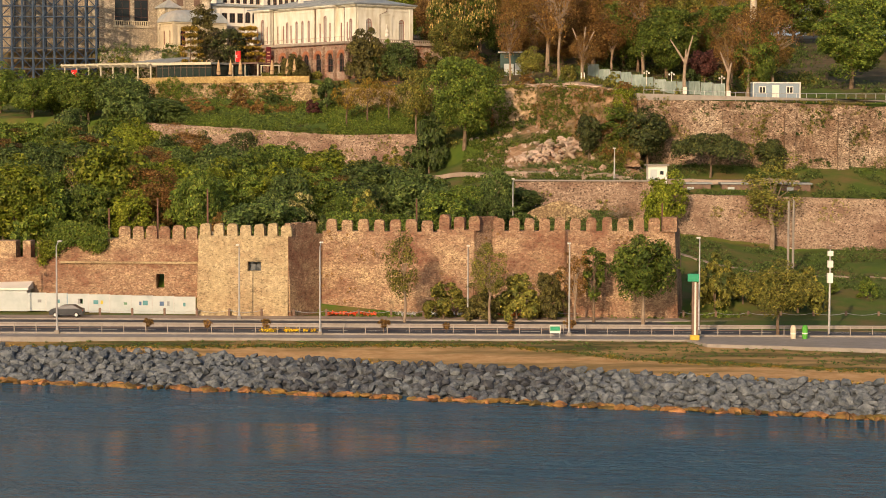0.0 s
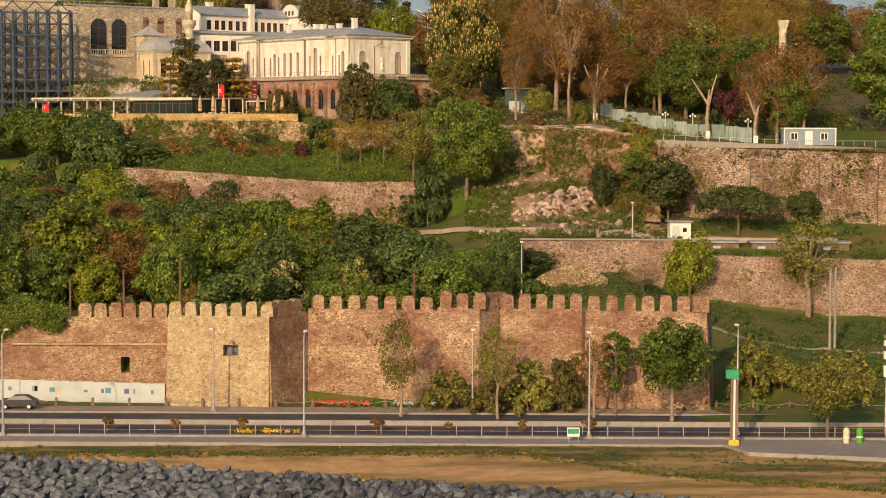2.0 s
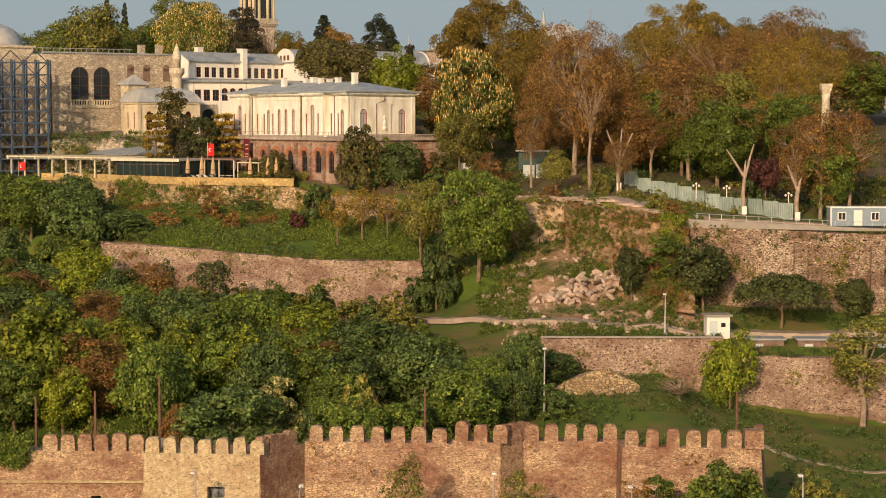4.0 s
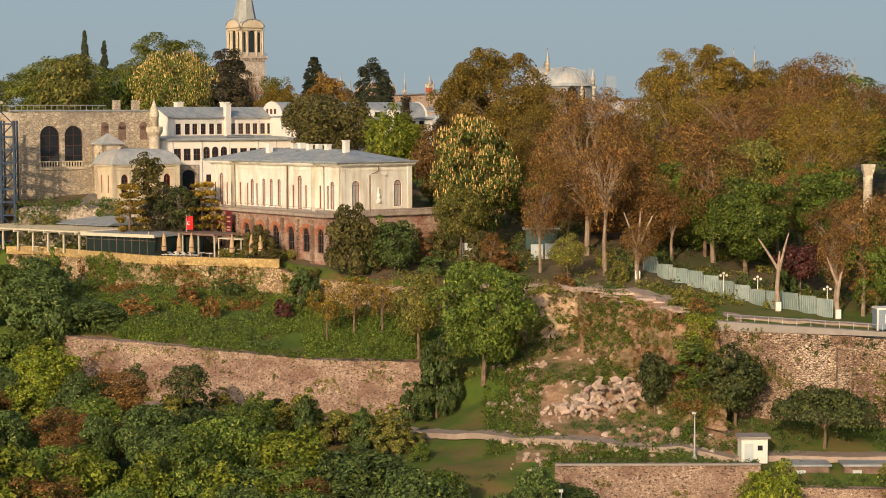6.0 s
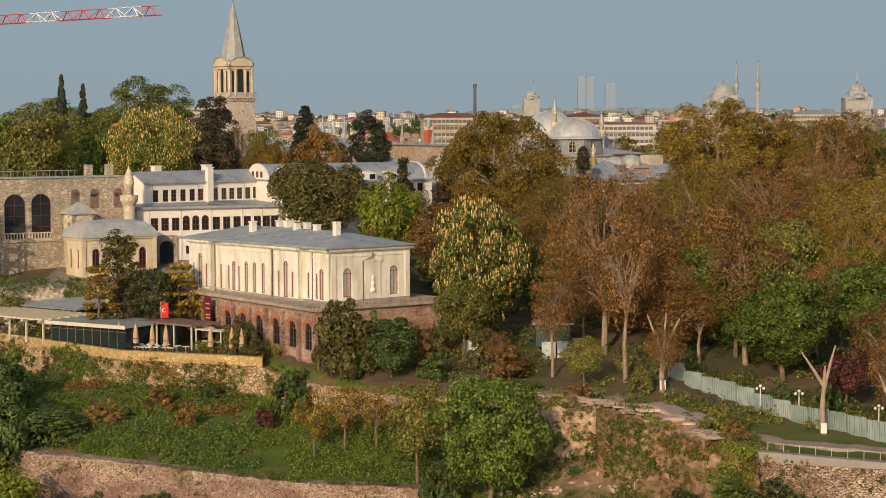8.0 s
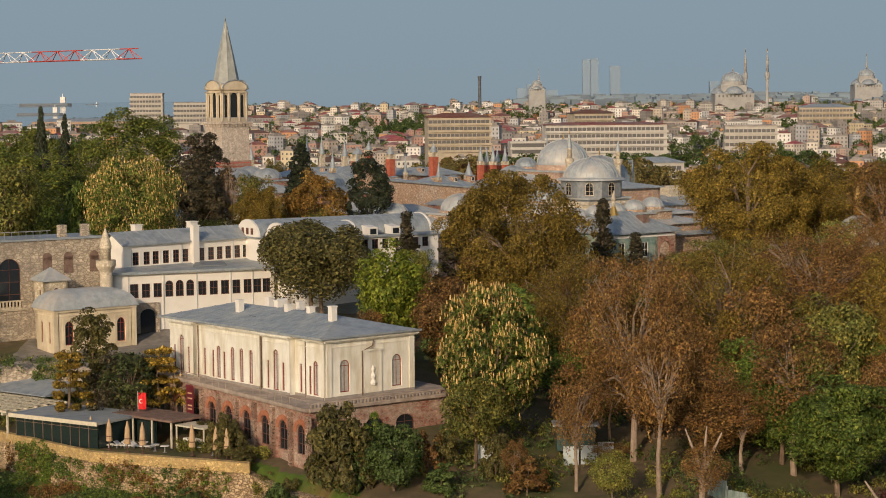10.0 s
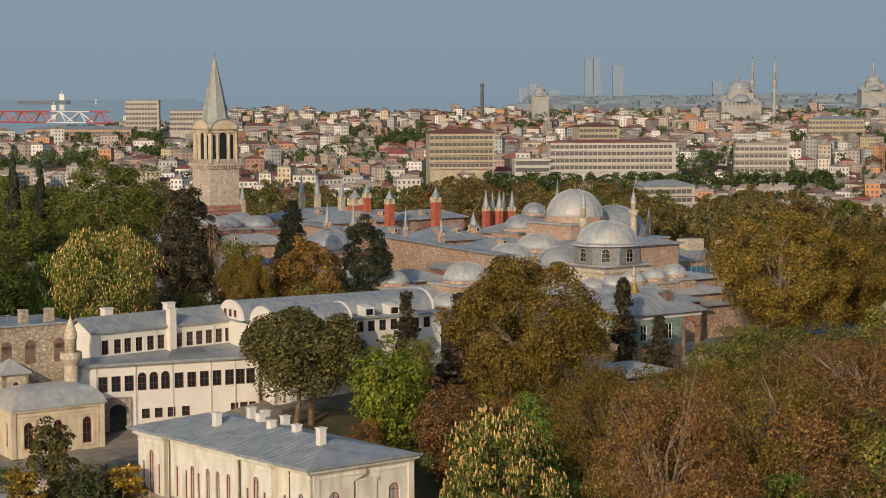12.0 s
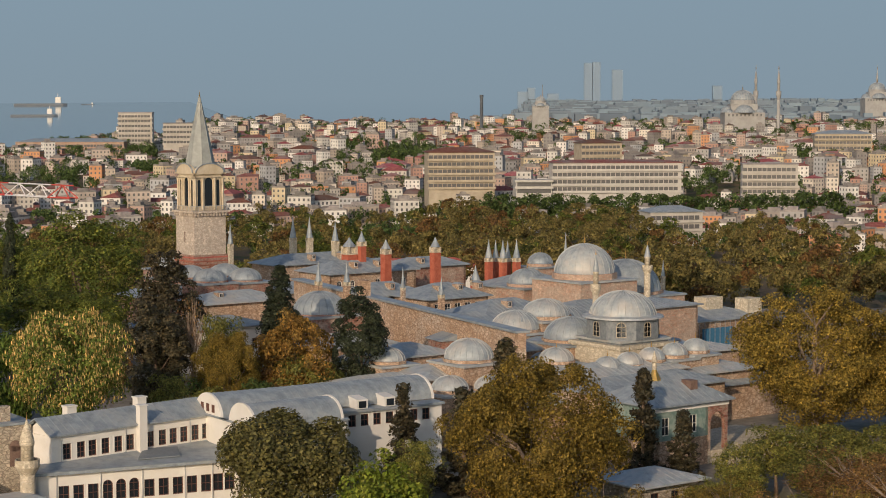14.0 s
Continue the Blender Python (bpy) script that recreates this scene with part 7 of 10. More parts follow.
domed(-1.5, 446, 61.0, 3.3, 2.6, "streaked pale lead dome over a low hall", PALE, M["wall_pink"], 0.4, 3.8, 12, 0.4, 24)
domed(10.4, 482, 62.6, 3.6, 2.4, "pale ribbed lead dome with a dark crown", PALE, M["wall_pink"], 0.5, 4.0, 12, 0, 24)
domed(13.2, 492, 60.6, 3.8, 2.6, "squat grey lead dome behind the kiosk", LEAD, None, 0.4, 4.4, 12, 0.5, 20)
domed(9.5, 537, 62.4, 3.4, 2.6, "grey lead dome near the brick chimneys", LEAD, None, 0.5, 4.0, 12, 0.9, 20)
domed(12.8, 560, 63.4, 2.4, 2.0, "small grey lead dome with a gilt finial", LEAD, None, 0.5, 2.9, 12, 0.9, 16)
domed(-24.6, 492, 62.8, 4.3, 3.3, "faceted grey lead dome on a red brick bath house", LEAD, M["rose_brick"], 0.2, 4.8, 12, 0.5, 20)
for i, (x, y) in enumerate(((17.0, 446), (20.2, 448.5), (23.4, 451), (26.8, 453.5), (30.0, 456))):
    domed(x, y, 58.5 + 0.3 * i, 1.85, 1.5, "small lead dome over the arcade", PALE, M["wall_pink"], 0.45, 2.3, 10, 0.7, 12, "arcade domes")
for i, (x, y) in enumerate(((5.4, 466.5), (-6.5, 462), (-10.5, 466), (-14, 470), (9.0, 459))):
    domed(x, y, 57.4, 2.0, 1.4, "small lead dome along the court wall", LEAD, M["wall_pink"], 0.4, 2.5, 10, 0.5, 12, "small court domes")
for i, (x, y) in enumerate(((-59, 566), (-52.8, 549), (-50.6, 562), (-46.2, 549), (-41.9, 543), (-56.4, 553), (-47.6, 538))):
    domed(x, y, 62.3 - 0.3 * (i % 3), 3.1, 2.0, "lead dome on a red brick council hall", LEAD, M["rose_brick"], 0.3, 3.7, 12, 0, 16, "council hall domes")
lead_roof(-60.0, 535, 57.4, 24, 8, 1.6, "red brick hall with pale arched windows", M["rose_brick"], None, None, [(2 + 2.6 * i, 5.8, 1.1, 1.9, 1) for i in range(8)])
# court wall running away from the camera
cw0, cw1 = (-31.6, 527.0), (5.2, 449.0)
court_wall = thing("court_wall", frame_on(cw0, cw1, GROUND - 1), "long pinkish stone court wall with a lead coping", "court wall", "", "structure")
clen = dist(cw0, cw1)
part("wall_body", Geo().wall(clen, 13.8, 1.2, []), M["wall_pink"], court_wall)
part("coping", Geo().box(-0.2, clen, -0.4, 1.8, 13.8, 14.1), LEAD, court_wall)
part("brick_house", Geo().box(clen * 0.72, clen * 0.72 + 4.4, -2.4, 0.0, 7.5, 10.6), M["rose_brick"], court_wall, "small brick bay built on the wall")
part("brick_house_roof", Geo().prism([(clen * 0.72 - 0.4, -2.8), (clen * 0.72 + 4.8, -2.8), (clen * 0.72 + 4.8, 0), (clen * 0.72 - 0.4, 0)], 10.6, [10.7, 10.7, 11.5, 11.5]), LEAD, court_wall)
part("brick_pier", Geo().box(clen * 0.36, clen * 0.36 + 2.4, -0.9, 0.5, 6, 16.5), M["wall_pink"], court_wall)
# lead roofs behind and before the wall
lead_roof(-27, 556, 59.5, 20, 11, 2.2, "brick hall with a broad grey lead roof", M["wall_pink"], None, 5, [(2 + 3 * i, 8.2, 1.2, 1.6, 1) for i in range(6)])
lead_roof(-19, 526, 58.2, 13, 9, 2.2, "low hall with a bulging lead roof", M["wall_pink"])
lead_roof(-8, 520, 58.4, 13, 10, 2.4, "hall with a faceted lead roof and dormers", M["wall_pink"], None, None, [(2 + 2.2 * i, 7.6, 1.3, 1.5, 0) for i in range(5)])
lead_roof(1.5, 500, 57.8, 15, 10, 2.2, "pale hall with a faded lead roof", M["white"])
lead_roof(-40, 588, 58.4, 24, 10, 2.0, "long stable range with a lead roof", M["wall_pink"])
lead_roof(-14, 578, 58.8, 16, 8, 1.8, "brick range under a pale lead roof", M["rose_brick"])
lead_roof(6, 545, 58.0, 16, 9, 2.0, "range under a sagging lead roof", M["wall_pink"])
lead_roof(27, 500, 59.0, 12, 10, 1.2, "brown stone block with a flat lead roof", M["brick_band"])
lead_roof(26, 473, 55.2, 12, 9, 1.5, "ochre hall with a sloping lead roof", M["wall_pink"])
lead_roof(-15, 452, 54.8, 17, 11, 2.0, "arcaded hall with a lead roof", M["wall_pink"], None, None, [(2.2 + 3.6 * i, 1.0, 2.4, 3.8, 1) for i in range(4)])
lead_roof(-3, 462, 56.0, 12, 9, 1.8, "low hall with a streaked lead roof", M["wall_pink"])
lead_roof(-26.5, 474, 53.6, 9.5, 6, 1.2, "red brick bath house porch with arched windows", M["rose_brick"], None, None, [(1.6 + 2.1 * i, 0.9, 1.2, 2.6, 1) for i in range(4)])
lead_roof(-47, 497, 55.8, 16, 9, 1.6, "white house with dark windows and a lead roof", M["white"], None, None, [(1.6 + 2.4 * i, 3.4, 1.1, 1.9, 0) for i in range(6)])
lead_roof(-86, 498, 54.2, 24, 12, 1.6, "long range with a broad pale lead roof", M["white"], None, None, (), ROT, M["lead_pale"])
lead_roof(-66, 508, 53.6, 18, 10, 1.4, "low range with a dark lead roof", M["white"])
lead_roof(-22, 622, 55.0, 24, 9, 1.8, "long white range with a red tiled roof", M["white"], None, None, (), 10, M["red_tile"])
for _a in ((-12, 441, 53.6, 15, 8, 1.4), (-2, 450, 54.4, 10, 7, 1.4), (2, 433, 53.2, 14, 8, 1.5), (-20, 458, 53.8, 12, 8, 1.5), (8, 470, 56.6, 9, 6, 1.2), (33, 452, 53.6, 14, 8, 1.4), (-4, 492, 57.0, 12, 8, 1.8), (-36, 540, 57.4, 14, 8, 1.8), (16, 505, 57.6, 12, 9, 1.8)):
    lead_roof(*_a, "low palace range under a grey lead roof", M["wall_pink"])
for _a in ((-17, 434, 55.2, 15, 9, 1.6), (-7, 441, 56.0, 13, 9, 1.6), (5, 444, 56.0, 12, 8, 1.4), (1, 456, 57.4, 11, 8, 1.6), (-12, 455, 57.0, 10, 8, 1.6), (14.2, 440, 56.4, 17, 7, 1.5), (29, 450, 55.4, 12, 9, 1.4), (31, 468, 56.0, 10, 9, 1.2), (-22, 470, 56.4, 12, 9, 1.8), (-46, 520, 57.6, 16, 9, 1.8)):
    lead_roof(*_a, "low palace range under a pale lead roof", M["wall_pink"], None, None, (), ROT, PALE)
for _x, _y, _t in ((-12.5, 449, 59.4), (-4, 436, 57.4), (1.5, 438, 57.2), (10.5, 452, 59.0), (-18, 452, 58.0), (26, 466, 59.0)):
    domed(_x, _y, _t, 2.4, 1.7, "streaked lead dome over a palace room", PALE, M["wall_pink"], 0.4, 2.9, 10, 0.6, 16, "streaked domes")
# tiled kiosk on the terrace
tk = thing("palace_hall", pose(20.6, 416.5, GROUND, 0, 0, ROT), "tiled garden kiosk with wide lead eaves and an arched porch", "palace hall")
hall(tk, 8.6, 9.5, 7.7, M["tile_green"], [(1.6, 4.2, 1.2, 2.2, 0), (3.9, 4.2, 1.2, 2.2, 0), (6.2, 4.2, 1.2, 2.2, 0)], frame_mat=M["white"])
hip_roof(tk, 0, 12, 0, 9.5, 7.7, 3.0, LEAD, 5, 0.7)


def porch_arch(x0, x1, y0, y1, z0, z1, pier, spring):
    """An arched wall on two piers, open between them."""
    g = Geo().box(x0, x0 + pier, y0, y1, z0, z1).box(x1 - pier, x1, y0, y1, z0, z1)
    a, b, n = x0 + pier, x1 - pier, 12
    mid, r = (a + b) / 2, (b - a) / 2
    base = len(g.v)
    for i in range(n + 1):
        t = math.pi * i / n
        x = mid - r * math.cos(t)
        for y in (y0, y1):
            g.v += [(x, y, spring + 1.15 * r * math.sin(t)), (x, y, z1)]
    for i in range(n):
        p, q = base + 4 * i, base + 4 * i + 4
        g.f += [(p, q, q + 1, p + 1), (p + 2, p + 3, q + 3, q + 2), (p, p + 2, q + 2, q), (p + 1, q + 1, q + 3, p + 3)]
    return g


part("porch_floor", Geo().box(8.6, 12.0, 0.0, 9.5, -1, 1.6), M["pale_ashlar"], tk)
part("porch_arch", porch_arch(8.66, 12.0, 0.0, 0.6, 1.6, 7.6, 0.42, 4.9), M["rose_brick"], tk, "rose stone porch arch")
part("porch_pier", Geo().box(11.4, 12.0, 8.9, 9.5, 1.6, 7.6), M["rose_brick"], tk)
part("porch_beam", Geo().box(11.45, 11.95, 0.6, 8.9, 6.7, 7.6), M["rose_brick"], tk)
part("stone_base", Geo().box(-0.06, 8.56, -0.06, 0.4, -1, 3.6).box(-0.06, 0.4, -0.06, 9.5, -1, 3.6), M["wall_pink"], tk, "pale plastered lower wall")
part("tile_band", Geo().box(-0.1, 12.1, -0.1, 0.02, 7.1, 7.5), M["white"], tk, "white cornice under the eaves")
part("gilt_lantern", Geo().lathe([(0.9, 10.2), (0.6, 10.8), (0.25, 11.6)], 10, (4, 4.6, 0)), M["gilt"], tk, "gilded lantern foot")
part("lantern", Geo().lathe([(0.28, 11.4), (0.28, 12.4), (0.4, 12.5), (0.05, 13.8)], 8, (4, 4.6, 0)), M["pale_ashlar"], tk)
part("dormer", Geo().box(7.2, 8.4, 1.6, 3.2, 8.8, 10.2), M["brown_stone"], tk)
lead_roof(15.5, 434, 55.0, 22, 9, 1.6, "range behind the tiled kiosk with a lead roof", M["wall_pink"])
terrace = thing("marble_terrace", pose(31.2, 422.4, 44, 0, 0, 46), "pale marble terrace with a low parapet and steps", "terrace", "", "structure")
part("terrace_wall", Geo().box(0, 16, 0, 12, 0, 6.0), M["pale_ashlar"], terrace)
part("parapet", Geo().box(0, 16, 0.05, 0.3, 6.0, 6.62).box(-0.06, 16.06, 0, 0.36, 6.62, 6.74), M["pale_ashlar"], terrace)
for i in range(5):
    part("parapet_post", Geo().box(i * 3.9, i * 3.9 + 0.3, -0.02, 0.4, 6.0, 7.0), M["pale_ashlar"], terrace)
for i in range(9):
    part("step", Geo().box(-2.7 + 0.3 * i, -2.4 + 0.3 * i, 0, 1.3, 0, 4.5 + 0.17 * i), M["pale_ashlar"], terrace)
red_box = thing("red_sign_board", pose(38.87, 430.2, 48.8, 0, 0, 46), "small red sign board on the terrace wall", "sign")
part("board", Geo().box(-0.4, 0.4, -0.1, 0.0, 0, 1.3), plain("sign_red", (0.5, 0.03, 0.03)), red_box)
pav = thing("garden_pavilion", pose(16.5, 391, 45.8, 0, 0, ROT), "low garden pavilion with a worn lead roof", "pavilion")
hall(pav, 8.5, 7, 5.9, M["palace_stone"], [(2, 3.6, 1.2, 1.5, 0), (5, 3.6, 1.2, 1.5, 0)], frame_mat=M["brown_wood"])
hip_roof(pav, 0, 8.5, 0, 7, 5.9, 1.3, PALE, None, 1.0)
# building under repair
rb = lead_roof(36, 515, 55.0, 18, 11, 1.8, "palace range under repair behind scaffolding", M["wall_pink"])
part("repair_box", Geo().box(8, 12, 4, 7, 7.5, 10.0).box(15, 18.5, 1, 4, 6.5, 9.6), M["pale_ashlar"], rb)
part("debris_net", Geo().box(2, 9, -1.3, -1.2, 1.5, 5.5), plain("blue_netting", (0.05, 0.16, 0.26), 0.8), rb, "blue scaffold netting")
for i in range(9):
    part("scaffold_pole", Geo().box(i * 1.2, i * 1.2 + 0.08, -1.4, -1.32, 0, 6.5), M["steel"], rb)
# chimneys and turrets
for x, y, z0, z1, w in ((0.2, 532, 56.5, 63.4, 1.35), (2.9, 556, 57, 66.3, 1.1), (4.3, 560, 57, 65.8, 1.0), (5.6, 556, 57, 66.2, 1.1), (6.6, 560, 57, 65.7, 1.0), (8.2, 557, 57, 66.2, 1.1)):
    stack(x, y, z0, z1, w, "red brick chimney with a pointed lead cap")
for x, y, z0, z1, w in ((-7.2, 556, 57, 66.8, 1.5), (-16.6, 558, 57, 66.2, 1.5), (-21.6, 566, 57, 67.2, 1.3), (-24, 566, 57, 66, 2.2)):
    stack(x, y, z0, z1, w, "red brick chimney with a small lead dome", False)
for x, y, z0, z1, w in ((-51.0, 600, 55, 66.6, 0.95), (-37.9, 602, 56, 67.8, 1.15), (-34.4, 602, 56, 67.8, 1.15), (-28.8, 600, 56, 67.0, 1.2)):
    stack(x, y, z0, z1, w, "pale kitchen turret with a grey lead cone", True, M["pale_ashlar"], None, "pale turrets")
for x, y, z0, z1, w in ((-25.6, 503, 58, 66.6, 0.9), (-21.0, 503, 58, 66.4, 0.9), (-11.8, 500, 57, 66, 0.6), (-5.6, 498, 57, 64.5, 0.8), (6.5, 475, 56, 60.6, 0.7)):
    stack(x, y, z0, z1, w, "slim pink chimney with a lead cone", True, M["wall_pink"], None, "pink chimneys")
minaret(17.4, 474, 56, 70.6, 0.5, "slender white stone minaret by the tiled kiosk", "", None, LEAD)
minaret(30.0, 526, 56, 68.0, 0.6, "white stone minaret with a lead cone", "", None, LEAD)
stack(15.9, 528, 60, 69.5, 0.5, "thin lead-capped stone finial turret", True, M["pale_ashlar"], None, "pale turrets")
stack(34.2, 540, 56, 63.6, 0.6, "thin lead-capped stone finial turret", True, M["pale_ashlar"], None, "pale turrets")
gk = thing("gilded_kiosk", pose(57.4, 424, 45), "small pavilion with a gilded pointed roof", "pavilion")
part("gilt_roof", Geo().lathe([(1.0, 15.0), (0.7, 15.6), (0.5, 16.6), (0.05, 18.2)], 10).box(-0.6, 0.6, -0.6, 0.6, 13.4, 15.0), M["gilt"], gk)
part("body", Geo().box(-2.6, 2.6, -2.6, 2.6, 0, 11.4), M["pale_ashlar"], gk)
part("dome", dome_geo(2.6, 2.0).mesh("dome", PALE, True), None, gk).matrix_basis = Matrix.Translation((0, 0, 11.4))
column_mark = thing("marble_column", pose(45.5, 300.9, 36), "lone pale marble column with a capital", "column")
part("shaft", Geo().lathe([(1.0, 0), (0.9, 0.8), (0.62, 1.0), (0.5, 13.4), (0.6, 13.8)], 16), M["pale_ashlar"], column_mark, "", True)
part("capital", Geo().lathe([(0.55, 13.7), (0.95, 14.8), (1.0, 15.2)], 4, (0, 0, 0), None, math.pi / 4), M["pale_ashlar"], column_mark)


# small dormers and roof lights on the lead roofs
def roof_dormer(x, y, z):
    ob = thing("roof_dormer", pose(x, y, z, 0, 0, ROT), "small brick roof dormer with a white window", "dormer", "roof dormers")
    part("body", Geo().box(-0.55, 0.55, 0, 1.6, -1.2, 1.0), M["wall_pink"], ob)
    part("window", Geo().box(-0.36, 0.36, -0.06, -0.005, 0.05, 0.85), M["white"], ob)
    part("pane", Geo().box(-0.28, -0.03, -0.075, -0.061, 0.12, 0.78).box(0.03, 0.28, -0.075, -0.061, 0.12, 0.78), M["dark_glass"], ob)
    part("cap", Geo().prism([(-0.75, -0.2), (0.75, -0.2), (0.75, 1.7), (-0.75, 1.7)], 1.0, 1.25, None, [(-0.3, 0.3), (0.3, 0.3), (0.3, 1.3), (-0.3, 1.3)]), LEAD, ob)


for _x, _y, _z in ((-22.5, 561, 60.6), (-18.0, 564.5, 60.6), (-14.5, 531, 59.4), (-6.0, 524, 59.6), (-2.5, 526.6, 59.6), (1.0, 529.4, 59.6), (5.5, 505, 58.9), (-33, 594, 59.4), (-27, 598, 59.4), (10, 550, 59.0), (-44, 524, 58.4), (-2.5, 446, 56.9), (30, 477, 55.9), (-10, 582, 59.6)):
    roof_dormer(_x, _y, _z)


# ---- the town beyond ----
def tint_walls(name, island):
    """Town render: each house takes one of the town's colours."""
    m = bpy.data.materials.new(name)
    m.use_nodes = True
    nt = m.node_tree
    bs = nt.nodes["Principled BSDF"]
    bs.inputs["Roughness"].default_value = 0.85
    info = nt.nodes.new("ShaderNodeObjectInfo")
    cr = nt.nodes.new("ShaderNodeValToRGB")
    cr.color_ramp.interpolation = "CONSTANT"
    tints = [(0.66, 0.63, 0.57), (0.31, 0.27, 0.23), (0.52, 0.48, 0.41), (0.42, 0.25, 0.19), (0.74, 0.71, 0.64), (0.38, 0.36, 0.33), (0.60, 0.50, 0.32), (0.50, 0.42, 0.34),
             (0.25, 0.23, 0.21), (0.68, 0.61, 0.50), (0.46, 0.33, 0.26), (0.42, 0.42, 0.41), (0.72, 0.68, 0.62), (0.56, 0.28, 0.13), (0.45, 0.38, 0.30), (0.60, 0.57, 0.50)]
    cr.color_ramp.elements[0].color = rgb(tints[0])
    cr.color_ramp.elements[1].position = (len(tints) - 1) / len(tints)
    cr.color_ramp.elements[1].color = rgb(tints[-1])
    for i in range(1, len(tints) - 1):
        cr.color_ramp.elements.new(i / len(tints)).color = rgb(tints[i])
    geo = nt.nodes.new("ShaderNodeNewGeometry")
    nt.links.new(geo.outputs["Random Per Island"] if island else info.outputs["Random"], cr.inputs["Fac"])
    n1 = node(nt, "ShaderNodeTexNoise", Scale=0.35, Detail=6.0)
    nt.links.new(geo.outputs["Position"], n1.inputs["Vector"])
    hs = nt.nodes.new("ShaderNodeHueSaturation")
    rv = nt.nodes.new("ShaderNodeMapRange")
    rv.inputs["To Min"].default_value, rv.inputs["To Max"].default_value = 0.7, 1.25
    nt.links.new(n1.outputs["Fac"], rv.inputs["Value"])
    nt.links.new(rv.outputs["Result"], hs.inputs["Value"])
    nt.links.new(cr.outputs["Color"], hs.inputs["Color"])
    nt.links.new(hs.outputs["Color"], bs.inputs["Base Color"])
    return m


M["town"] = tint_walls("town_render", False)
M["town_far"] = tint_walls("far_town_render", True)
M["town_tile"] = material("town_roof_tile", (0.15, 0.052, 0.034), (0.23, 0.10, 0.068), 0.6, 0.9, 0.0, stain=(0.17, 0.14, 0.12), stain_scale=0.06, stain_amt=0.9, random_amt=0.3, island=0.45)
M["town_flat"] = material("town_flat_roof", (0.20, 0.18, 0.165), (0.32, 0.29, 0.255), 0.4, 0.9, 0.0, random_amt=0.35)
M["town_pale"] = material("town_pale_render", (0.42, 0.39, 0.33), (0.52, 0.48, 0.42), 0.3, 0.85, 0.0)
M["town_white"] = material("town_white_render", (0.46, 0.43, 0.38), (0.56, 0.53, 0.47), 0.3, 0.85, 0.0)
M["town_ochre"] = material("town_ochre_render", (0.38, 0.32, 0.23), (0.48, 0.41, 0.30), 0.3, 0.85, 0.0)
M["far_stone"] = material("far_grey_stone", (0.30, 0.29, 0.27), (0.38, 0.37, 0.34), 0.2, 0.85, 0.0)
M["town_glass"] = plain("town_window", (0.12, 0.115, 0.11), 0.3)
city_rng = random.Random(77)


def house_template(L, D, floors, roof):
    """A town house: body with floor bands, roof, window rows."""
    H = floors * 2.9 + 0.6
    body = Geo().box(-L / 2, L / 2, -D / 2, D / 2, -6, H)
    for k in range(1, floors):
        body.box(-L / 2 - 0.12, L / 2 + 0.12, -D / 2 - 0.12, D / 2 + 0.12, k * 2.9 - 0.1, k * 2.9 + 0.08)
    w = Geo()
    for face, span, off in ((0, L, D), (1, D, L), (3, D, L)):
        m = pose(0, 0, 0, 0, 0, 90 * face)
        n = max(2, int(span / 2.6))
        for k in range(floors):
            for i in range(n):
                u = -span / 2 + span * (i + 0.5) / n
                w.box(u - 0.55, u + 0.55, -off / 2 - 0.1, -off / 2 + 0.1, k * 2.9 + 1.0, k * 2.9 + 2.5, m)
    wq = Geo()
    for face, span, off in ((0, L, D), (1, D, L), (3, D, L)):
        m = pose(0, 0, 0, 0, 0, 90 * face)
        n = max(2, int(span / 2.6))
        for k in range(floors):
            for i in range(n):
                u = -span / 2 + span * (i + 0.5) / n
                wq.add([(u - 0.5, -off / 2 - 0.05, k * 2.9 + 1.0), (u + 0.5, -off / 2 - 0.05, k * 2.9 + 1.0), (u + 0.5, -off / 2 - 0.05, k * 2.9 + 2.4), (u - 0.5, -off / 2 - 0.05, k * 2.9 + 2.4)], [(0, 1, 2, 3)], m)
    r = Geo()
    if roof == "hip":
        o = 0.5
        inset = min(L, D) / 2 * 0.98
        if L >= D:
            rid = [(-L / 2 + inset, 0), (L / 2 - inset, 0)]
        else:
            rid = [(0, -D / 2 + inset), (0, D / 2 - inset)]
        a, b, c, d = (-L / 2 - o, -D / 2 - o), (L / 2 + o, -D / 2 - o), (L / 2 + o, D / 2 + o), (-L / 2 - o, D / 2 + o)
        top = H + min(L, D) * 0.22
        vs = [(*p, H) for p in (a, b, c, d)] + [(*rid[0], top), (*rid[1], top)]
        fs = [(0, 1, 5, 4), (1, 2, 5), (2, 3, 4, 5), (3, 0, 4), (3, 2, 1, 0)] if L >= D else [(0, 1, 4), (1, 2, 5, 4), (2, 3, 5), (3, 0, 4, 5), (3, 2, 1, 0)]
        r.add(vs, fs)
        r.box(L * 0.2, L * 0.2 + 0.8, D * 0.1, D * 0.1 + 0.8, H, top + 0.8)
    else:
        r.box(-L / 2, L / 2, -D / 2, D / 2, H, H + 0.15)
        for x0, x1, y0, y1 in ((-L / 2, L / 2, -D / 2, -D / 2 + 0.25), (-L / 2, L / 2, D / 2 - 0.25, D / 2), (-L / 2, -L / 2 + 0.25, -D / 2, D / 2), (L / 2 - 0.25, L / 2, -D / 2, D / 2)):
            r.box(x0, x1, y0, y1, H, H + 0.9)
        r.box(-L * 0.25, L * 0.2, -D * 0.1, D * 0.3, H, H + 2.4)
    return (body.mesh("wall", M["town"]), r.mesh("roof", M["town_tile"] if roof == "hip" else M["town_flat"]), w.mesh("window_grid", M["town_glass"]), H, wq.mesh("far_window_grid", M["town_glass"]))


